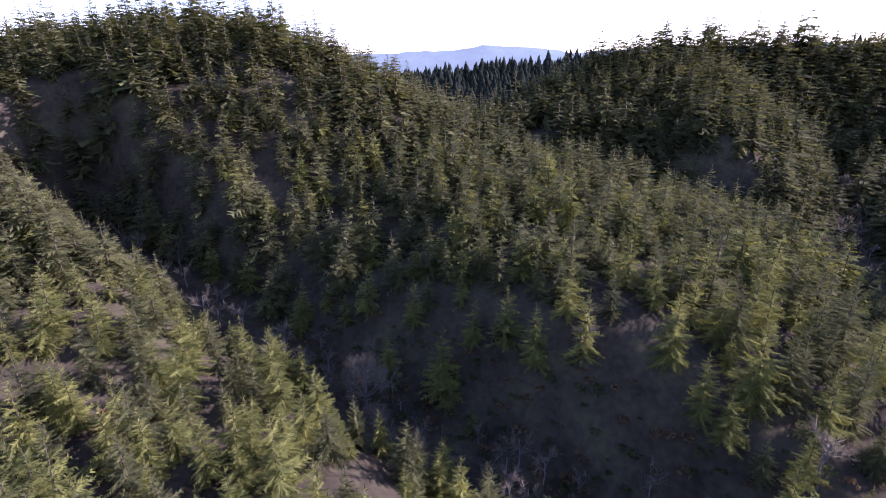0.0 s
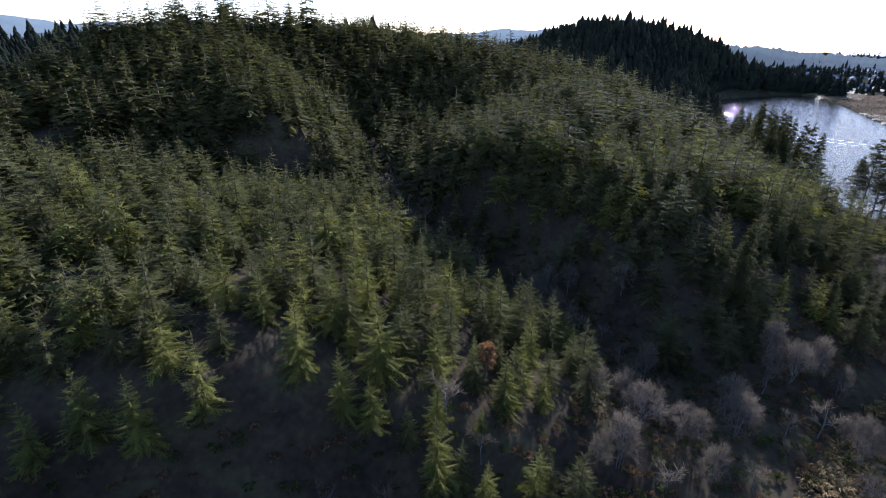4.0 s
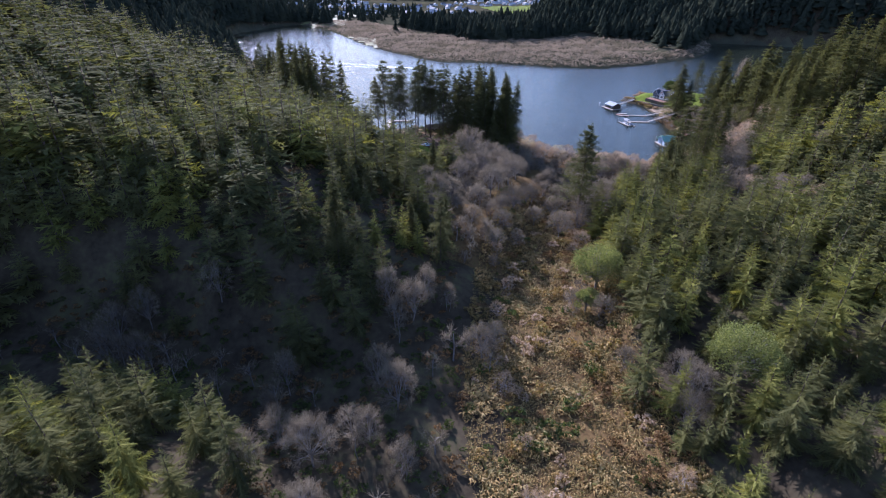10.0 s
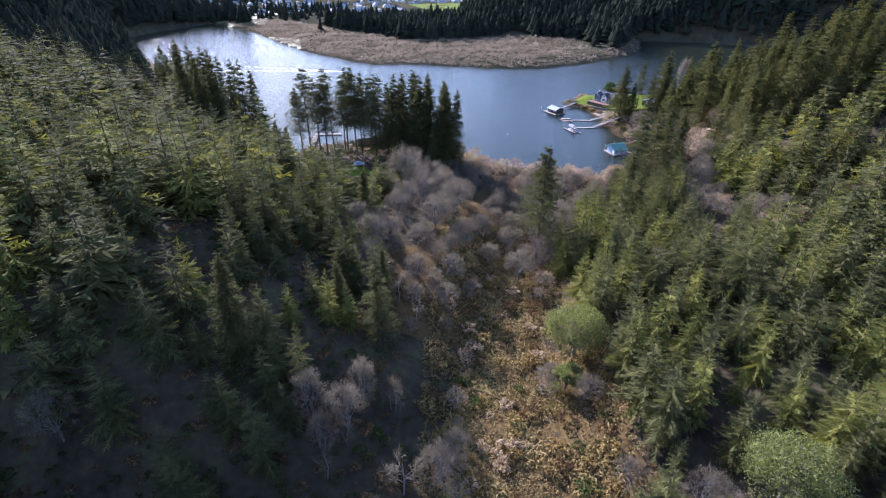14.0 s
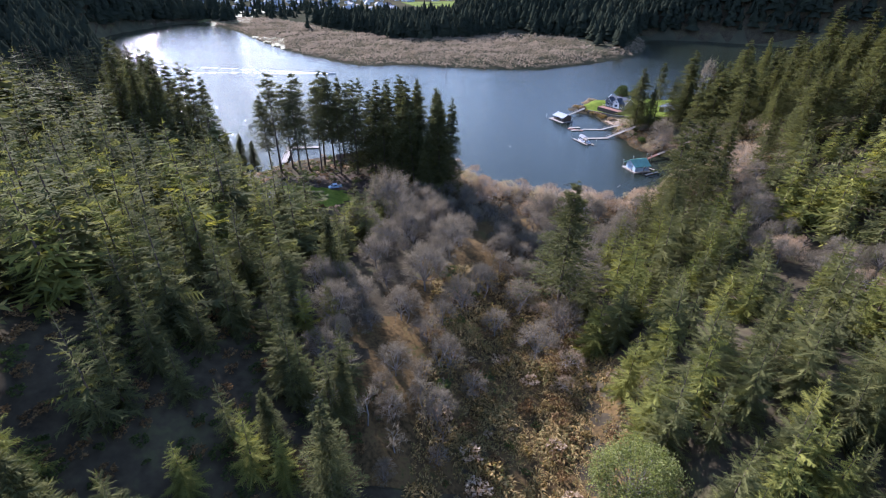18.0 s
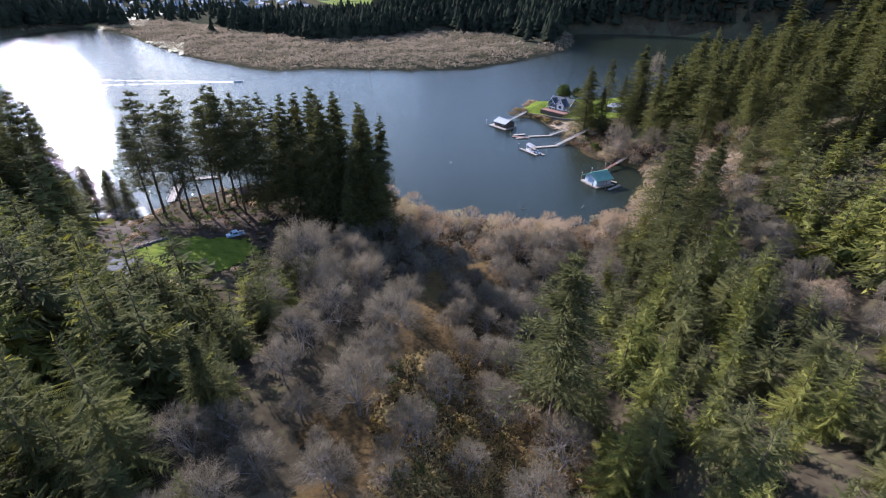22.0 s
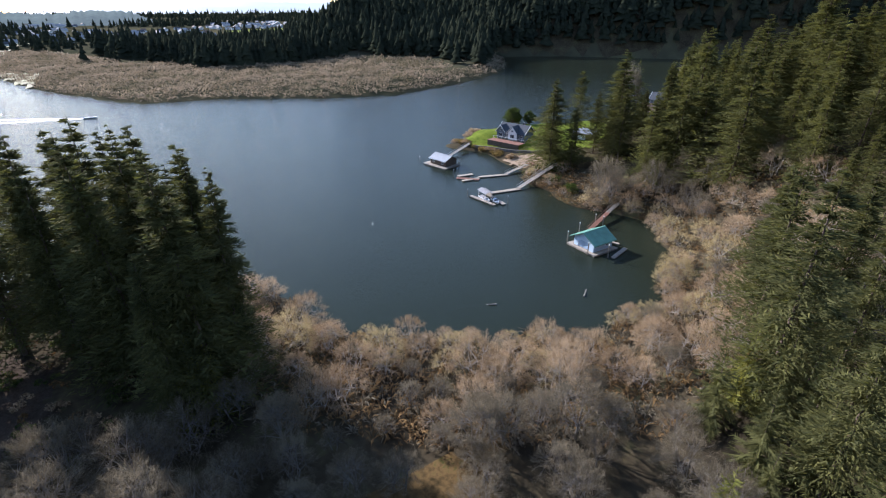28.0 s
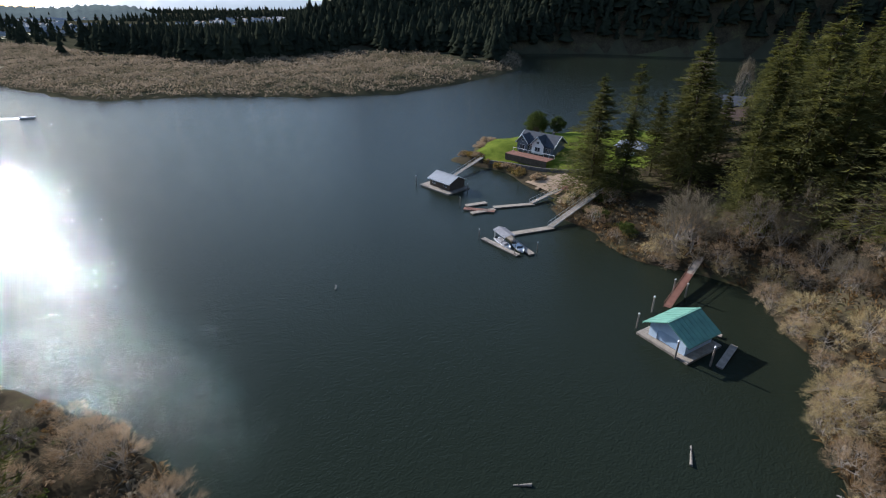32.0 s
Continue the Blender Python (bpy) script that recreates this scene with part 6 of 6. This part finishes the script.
gz = float(height(357, -211))
garage = new("garage")
garage.matrix_basis = pose(357, -210.5, gz, 0, 0, 28)
for x in (-4.4, 4.4):
    part("wall", block(x - 0.1, x + 0.1, -3.9, 3.9, -0.8, 2.7, 0), M_WALL_BROWN, garage)
for y in (-3.9, 3.9):
    part("wall", block(-4.4, 4.4, y - 0.1, y + 0.1, -0.8, 2.7, 0), M_WALL_BROWN, garage)
bm = bmesh.new()
c = [bm.verts.new(p) for p in ((-5.2, -4.6, 2.5), (5.2, -4.6, 2.5), (5.2, 4.6, 2.5), (-5.2, 4.6, 2.5), (-1.6, 0, 4.4), (1.6, 0, 4.4))]
for f in ((0, 1, 5, 4), (1, 2, 5), (2, 3, 4, 5), (3, 0, 4), (3, 2, 1, 0)):
    bm.faces.new([c[i] for i in f])
part("roof", bm, M_ROOF_GREY, garage, "grey hipped roof")
part("door", block(-1.6, 1.6, 4.0, 4.06, -0.4, 2.1, 0.01), M_WHITE, garage, "white garage door")
tagged(garage, "low brown garage with grey hipped roof", "garage")
fence = new("fence")
for i in range(14):
    x, y = 368 + i * 1.5 * 0.6, -226 - i * 1.5 * 0.8
    part("picket_panel", block(-0.72, 0.72, -0.03, 0.03, 0.1, 1.1, 0), M_WHITE, fence, m=pose(x, y, float(height(x, y)), 0, 0, -53))
tagged(fence, "white board fence along the lawn", "fence")

for hx, hy, turn, roof, lab in ((369, -281, 20, M_ROOF_SLATE, "second lake house with dark roof and white trim"), (352, -250, 35, M_ROOF_BROWN, "brown-roofed cottage among the firs")):
    zz = float(height(hx, hy))
    ob = new("house")
    ob.matrix_basis = pose(hx, hy, zz, 0, 0, turn)
    for y in (-4, 4):
        part("wall", block(-6, 6, y - 0.1, y + 0.1, -1, 3, 0), M_WALL_SLATE, ob)
    for x in (-6, 6):
        part("wall", prism([(-4, -1), (4, -1), (4, 3), (0, 5.6), (-4, 3)], x - 0.1, x + 0.1, "x"), M_WHITE, ob)
    for s in (-1, 1):
        part("roof_slope", slope(s * 4.8, 2.6, 0, 5.75, -6.7, 6.7, 0.16, axis="x"), roof, ob)
        part("bargeboard", slope(s * 4.85, 2.5, 0, 5.7, 6.7, 6.84, 0.34, axis="x"), M_WHITE, ob)
    for x in (-3.5, 0, 3.5):
        window(ob, x, 4.1, 1.0, 1.3, 1.3, "y")
    tagged(ob, lab, "house")


def lawn_sheet(name, poly, mat, label, lift_by=0.22, step=1.2, category="lawn"):
    xs, ys = [p[0] for p in poly], [p[1] for p in poly]
    ob = grid_sheet(name, np.arange(min(xs) - 1, max(xs) + 1, step), np.arange(min(ys) - 1, max(ys) + 1, step), lambda x, y: height(x, y) + lift_by, mat, keep=lambda x, y: inside(x + 0.8 * np.sin(y), y + 0.8 * np.sin(x), poly) & (shore_distance(x, y) > 0.6))
    return tagged(ob, label, category, kind="structure")


lawn_sheet("lawn", [(398, -176), (386, -173), (372, -180), (360, -184), (350, -190), (342, -200), (350, -216), (362, -234), (384, -246), (402, -225), (406, -195)], M_LAWN, "bright green mown lawn round the lake house")
lawn_sheet("sand", [(364, -169), (352, -168), (345, -168), (347, -180), (354, -186), (362, -180)], M_SAND, "pale sandy beach between the docks", category="beach")

def shrub(x, y, tall, wide, mat, label, seed, name="shrub"):
    top = tree_prototype(name, leafy_parts(np.random.default_rng(seed), tall, wide, 12, 60, 0.28), (M_BARK, mat), ("stem", "crown"))
    top.matrix_basis = pose(x, y, float(height(x, y)) - 0.3)
    return tagged(top, label, "shrub", "bank shrubs")


SHRUBS = [shrub(338, -176, 3.0, 2.6, M_SHRUB, "dark evergreen shrub on the bank", 801), shrub(345, -186, 2.4, 2.2, M_SHRUB, "dark evergreen shrub on the bank", 802), shrub(392, -172, 1.6, 2.0, M_BRUSH, "rusty bare shrub on the lake bank", 803),
          shrub(372, -176, 1.3, 1.8, M_TUFT, "ochre shrub on the lake bank", 804)]
for i in range(64):
    u = rng.uniform(0, 1)
    k = int(rng.integers(0, 4))
    if i < 22:
        x, y, k = 336 + rng.uniform(0, 16), -174 - rng.uniform(0, 14), int(rng.integers(0, 2))
    elif i < 44:
        x, y, k = 356 + 42 * u, -176.5 + 5 * u + rng.normal(0, 1.2), 2 + k % 2
    elif i < 56:
        x, y, k = 399 + rng.normal(0, 1.5) + 9 * u, -170 - 22 * u, 2
    else:
        x, y, k = 318 + 16 * u, -166 - 3 * u, k
    if float(shore_distance(x, y)) > 0.8 and not (346 < x < 362 and -183 < y < -167):
        copy_thing(SHRUBS[k], Matrix()).matrix_basis = pose(x, y, float(height(x, y)) - 0.3, 0, 0, rng.uniform(0, 360)) @ Matrix.Diagonal((*(rng.uniform(0.7, 1.3),) * 2, rng.uniform(0.7, 1.3), 1))

# ---- the lakeside park by the grove ----
lawn_sheet("lawn", LAWN, M_LAWN, "sunlit green park lawn striped by tree shadows")
lawn_sheet("gravel", [(292, 12), (276, 22), (268, 22), (285, 38), (312, 36), (322, 26), (308, 16)], M_GRAVEL, "pale gravel track and bank beside the lawn", 0.15, category="gravel")
lawn_sheet("gravel", [(292, 12), (308, 16), (318, 0), (308, -20), (290, -22), (280, -14), (290, -8)], M_DIRT, "brown trodden earth under the grove", 0.15, category="earth")
lawn_sheet("sand", [(262, 15), (256, 6), (250, 8), (248, 16), (255, 20)], M_SAND, "sandy fire-pit clearing beside the lawn", category="sand")
gx, gy = scatter(rng, 255, 345, -62, 40, 2.7, 0.5)
sel = inside(gx, gy, PARK) & ~inside(gx, gy, LAWN) & (shore_distance(gx, gy) > 1.5) & (np.hypot(gx - 292.5, gy + 5.5) > 5) & (np.hypot(gx - 258, gy - 13) > 9) & (rng.uniform(0, 1, gx.shape) < 0.55)
gx, gy = gx[sel], gy[sel]
gs = rng.uniform(0.5, 1.9, gx.shape)
plant(bush, np.stack([gx, gy, height(gx, gy) - 0.1, gs, gs * rng.uniform(0.9, 1.4, gx.shape), rng.uniform(0, 6.3, gx.shape), rng.integers(0, 5, gx.shape), rng.choice(3, gx.shape, p=(0.45, 0.3, 0.25))], -1), [M_BARK, M_SHRUB, M_BRUSH, M_RUST_DULL], "grove_brush", "low brown and dark green brush under the grove", "shrubs")
curb = new("low_wall")
pts = [(291, 12.5), (285, 17.5), (277, 22.0), (268, 20), (262, 16)]
for (ax_, ay_), (bx_, by_) in zip(pts, pts[1:]):
    d = math.hypot(bx_ - ax_, by_ - ay_)
    n = max(1, round(d / 1.5))
    for i in range(n):
        u = (i + 0.5) / n
        px, py = ax_ + (bx_ - ax_) * u, ay_ + (by_ - ay_) * u
        part("stone", block(-d / n / 2, d / n / 2 - 0.03, -0.25, 0.25, -0.4, 0.75, 0.05), M_STONE, curb, m=pose(px, py, float(height(px, py)), 0, 0, math.degrees(math.atan2(by_ - ay_, bx_ - ax_))))
tagged(curb, "dark low stone wall curving round the lawn", "wall")
sz = float(height(261, 18))
shed = new("shed")
shed.matrix_basis = pose(261, 19, sz, 0, 0, -12)
for x in (-3.6, 3.6):
    for y in (-2.6, 2.6):
        part("post", block(x - 0.1, x + 0.1, y - 0.1, y + 0.1, -0.5, 2.4, 0), M_PLANK, shed)
part("wall", block(-3.6, 3.6, 2.55, 2.65, 0, 2.4, 0), M_WALL_BROWN, shed)
part("roof", slope(-3.4, 2.4, 3.4, 3.0, -4.4, 4.4, 0.14, axis="x"), M_ROOF_SLATE, shed, "flat dark grey roof")
tagged(shed, "open park shelter with dark grey flat roof", "shelter")
pit = new("fire_pit")
pit.matrix_basis = pose(254, 12, float(height(254, 12)) + 0.2)
for i in range(12):
    a = i * math.pi / 6
    part("stone", block(-0.25, 0.25, -0.18, 0.18, -0.2, 0.35, 0.06), M_STONE, pit, m=pose(math.cos(a) * 1.1, math.sin(a) * 1.1, 0, 0, 0, math.degrees(a) + 90))
tagged(pit, "ring of stones round a fire pit on sand", "fire pit")
for i, (px, py, turn) in enumerate(((252, 16.5, 20), (257.5, 8.5, -40), (250.5, 10, 80))):
    ob = new("log_bench")
    ob.matrix_basis = pose(px, py, float(height(px, py)) + 0.2, 0, 0, turn)
    part("seat", stick((-1.6, 0, 0.35), (1.6, 0, 0.35), 0.22, 10), M_LOG, ob)
    for x in (-1.1, 1.1):
        part("block", stick((x, -0.25, 0.1), (x, 0.25, 0.1), 0.16, 8), M_PILE, ob)
    tagged(ob, "pale log bench beside the fire pit", "bench", "log benches")
table = new("picnic_table")
table.matrix_basis = pose(312, 24, float(height(312, 24)) + 0.2, 0, 0, 30)
planks(table, -1.0, 1.0, -0.4, 0.4, 0.72, "x", 0.16)
for y in (-0.75, 0.75):
    part("bench", block(-1.0, 1.0, y - 0.14, y + 0.14, 0.42, 0.47, 0.01), M_PLANK, table)
for x in (-0.7, 0.7):
    part("leg", prism([(-0.75, 0), (-0.65, 0), (0.1, 0.72), (-0.1, 0.72)], x - 0.05, x + 0.05, "x"), M_PLANK, table)
    part("leg", prism([(0.75, 0), (0.65, 0), (-0.1, 0.72), (0.1, 0.72)], x - 0.05, x + 0.05, "x"), M_PLANK, table)
tagged(table, "wooden picnic table on the lake bank", "table")

car = new("pickup_truck")
car.matrix_basis = pose(292.5, -5.5, float(height(292.5, -5.5)) + 0.2, 0, 0, 98)
body = prism([(-2.6, 0.4), (2.6, 0.4), (2.65, 0.95), (1.5, 1.08), (0.85, 1.72), (-0.75, 1.75), (-0.95, 1.1), (-2.6, 1.08)], -0.92, 0.92)
part("body", body, M_CAR, car)
part("bed", block(-2.45, -1.05, -0.75, 0.75, 1.0, 1.1, 0), M_DARK, car, "dark open truck bed")
part("windscreen", prism([(1.36, 1.16), (0.9, 1.66), (0.94, 1.68), (1.42, 1.16)], -0.78, 0.78), M_GLASS, car)
for y in (-0.93, 0.93):
    part("side_window", block(-0.7, 0.8, y - 0.01, y + 0.01, 1.15, 1.6, 0), M_GLASS, car)
for x in (-1.65, 1.7):
    for y in (-0.85, 0.85):
        w = part("wheel", stick((x, y - 0.12, 0.38), (x, y + 0.12, 0.38), 0.38, 14), M_TIRE, car)
        part("rim", stick((x, y - 0.135, 0.38), (x, y + 0.135, 0.38), 0.2, 10), M_STEEL, w)
for y in (-0.7, 0.7):
    part("headlight", block(2.6, 2.66, y - 0.16, y + 0.16, 0.75, 0.9, 0), M_WHITE, car)
tagged(car, "pale blue pickup truck parked under the grove", "car")

cz = float(height(330, -14))
cabin = new("lodge")
cabin.matrix_basis = pose(329, -19, cz, 0, 0, 98)
for y in (-3, 3):
    part("wall", block(-9, 9, y - 0.1, y + 0.1, -1, 2.6, 0), M_WALL_BROWN, cabin)
for x in (-9, 9):
    part("wall", prism([(-3, -1), (3, -1), (3, 2.6), (0, 4.2), (-3, 2.6)], x - 0.1, x + 0.1, "x"), M_WALL_BROWN, cabin)
for s in (-1, 1):
    part("roof_slope", slope(s * 3.8, 2.3, 0, 4.3, -9.6, 9.6, 0.15, axis="x"), M_ROOF_BROWN, cabin)
for x in (-6, -2, 2, 6):
    window(cabin, x, 3.1, 0.9, 1.2, 1.1, "y")
tagged(cabin, "long dark brown lodge behind the grove", "lodge")
pier = new("pier")
pier.matrix_basis = pose(335, 14, 0.0, 0, 0, -8)
planks(pier, 0, 24, -1.3, 1.3, 1.0, "y", 0.5)
for i in range(7):
    for y in (-1.2, 1.2):
        part("post", stick((i * 4, y, -3), (i * 4, y, 2.1), 0.12, 8), M_PILE, pier)
for y in (-1.2, 1.2):
    part("handrail", block(0, 24, y - 0.05, y + 0.05, 2.0, 2.1, 0), M_PLANK, pier)
tagged(pier, "pale plank pier with handrails off the park", "pier")
float_dock("floating_dock", 359, 10, -100, 14.0, 2.6, "pale plank swimming float at the pier end")

# ---- the town across the lake ----
def town_house(name, w, d, h, roofmat, wallmat):
    top = new(name)
    for y in (-d / 2, d / 2):
        part("wall", block(-w / 2, w / 2, y - 0.1, y + 0.1, 0, h, 0), wallmat, top)
    for x in (-w / 2, w / 2):
        part("gable_wall", prism([(-d / 2, 0), (d / 2, 0), (d / 2, h), (0, h + d * 0.3), (-d / 2, h)], x - 0.1, x + 0.1, "x"), wallmat, top)
    for s in (-1, 1):
        part("roof_slope", slope(s * (d / 2 + 0.5), h - 0.3, 0, h + d * 0.3 + 0.1, -w / 2 - 0.5, w / 2 + 0.5, 0.2, axis="x"), roofmat, top)
    return tagged(top, "small pale town house with pitched roof", "house", "town houses")


M_TOWN_ROOF = flat("dull_town_roof", (0.3, 0.3, 0.31), 0.2, scale=0.3, rough=0.9, spec=0.05)
M_TOWN_WALL = flat("pale_town_wall", (0.46, 0.46, 0.45), 0.1, scale=0.3, rough=0.9, spec=0.05)
models = [town_house("town_house", 11, 8, 3.6, M_TOWN_ROOF, M_TOWN_WALL), town_house("town_house", 13, 9, 3.4, M_ROOF_SLATE, M_TOWN_WALL), town_house("town_house", 10, 8, 5, M_ROOF_BROWN, M_TOWN_WALL), town_house("town_house", 19, 11, 4, M_TOWN_ROOF, M_TOWN_WALL)]
spots = []
hx, hy = scatter(rng, 1250, 2500, -750, 450, 46, 0.48)
for x, y in zip(hx, hy):
    if math.sin(x * 0.006 + y * 0.004) + math.sin(y * 0.009) > -0.75 and not (1230 < x < 1560 and -520 < y < -250):
        spots.append((x, y))
spots = sorted(spots, key=lambda p: math.hypot((p[0] - 1500) * 0.7, p[1] + 130))[:295]
for n, (x, y) in enumerate(spots):
    k = n % 4 if n % 7 else 3
    m = pose(x, y, float(height(x, y)), 0, 0, rng.choice((0, 90)) + rng.normal(12, 8))
    if n < 4:
        models[n].matrix_basis = m
    else:
        copy_thing(models[k], m)
lawn_sheet("field", [(1260, -300), (1290, -440), (1400, -470), (1540, -420), (1530, -300), (1400, -280)], M_LAWN, "bright green field before the town", 0.6, 20, "field")
lawn_sheet("field", [(1020, 60), (1010, 130), (1200, 170), (1400, 120), (1350, 40)], M_FIELD, "yellow-green pasture beyond the inlet", 0.6, 20, "field")
lawn_sheet("field", [(690, 10), (700, 30), (800, 60), (860, 60), (800, 10)], M_FIELD, "yellow-green grass patch in the marsh", 0.6, 5, "field")


# ---- the white cabin in its clearing and the pylon on the hill ----
cz = float(height(46, 337))
cottage = new("cabin")
cottage.matrix_basis = pose(46, 337, cz, 0, 0, 12)
for y in (-2.6, 2.6):
    part("wall", block(-3.6, 3.6, y - 0.1, y + 0.1, -1, 2.6, 0), M_WHITE, cottage)
for x in (-3.6, 3.6):
    part("gable_wall", prism([(-2.6, -1), (2.6, -1), (2.6, 2.6), (0, 4.2), (-2.6, 2.6)], x - 0.1, x + 0.1, "x"), M_WHITE, cottage)
for s in (-1, 1):
    part("roof_slope", slope(s * 3.2, 2.25, 0, 4.25, -4.1, 4.1, 0.14, axis="x"), M_ROOF_GREY, cottage)
for x in (-2, 2):
    window(cottage, x, -2.7, 0.9, 1.1, 1.1, "-y")
tagged(cottage, "small white cabin in a forest clearing", "cabin")
pz = float(height(-259, 343))
pylon = new("lattice_mast")
pylon.matrix_basis = pose(-259, 343, pz)
for sx in (-1, 1):
    for sy in (-1, 1):
        part("leg", stick((sx * 2.6, sy * 2.6, -1), (sx * 0.3, sy * 0.3, 40), 0.14, 5), M_STEEL, pylon)
for k in range(10):
    z0, z1 = k * 4.0, k * 4.0 + 4.0
    a, b = 2.6 - 2.3 * z0 / 40, 2.6 - 2.3 * z1 / 40
    for p, q in (((-a, -a, z0), (b, -b, z1)), ((a, -a, z0), (b, b, z1)), ((a, a, z0), (-b, b, z1)), ((-a, a, z0), (-b, -b, z1))):
        part("brace", stick(p, q, 0.07, 4), M_STEEL, pylon)
tagged(pylon, "tall grey steel lattice mast on the wooded hill", "mast")
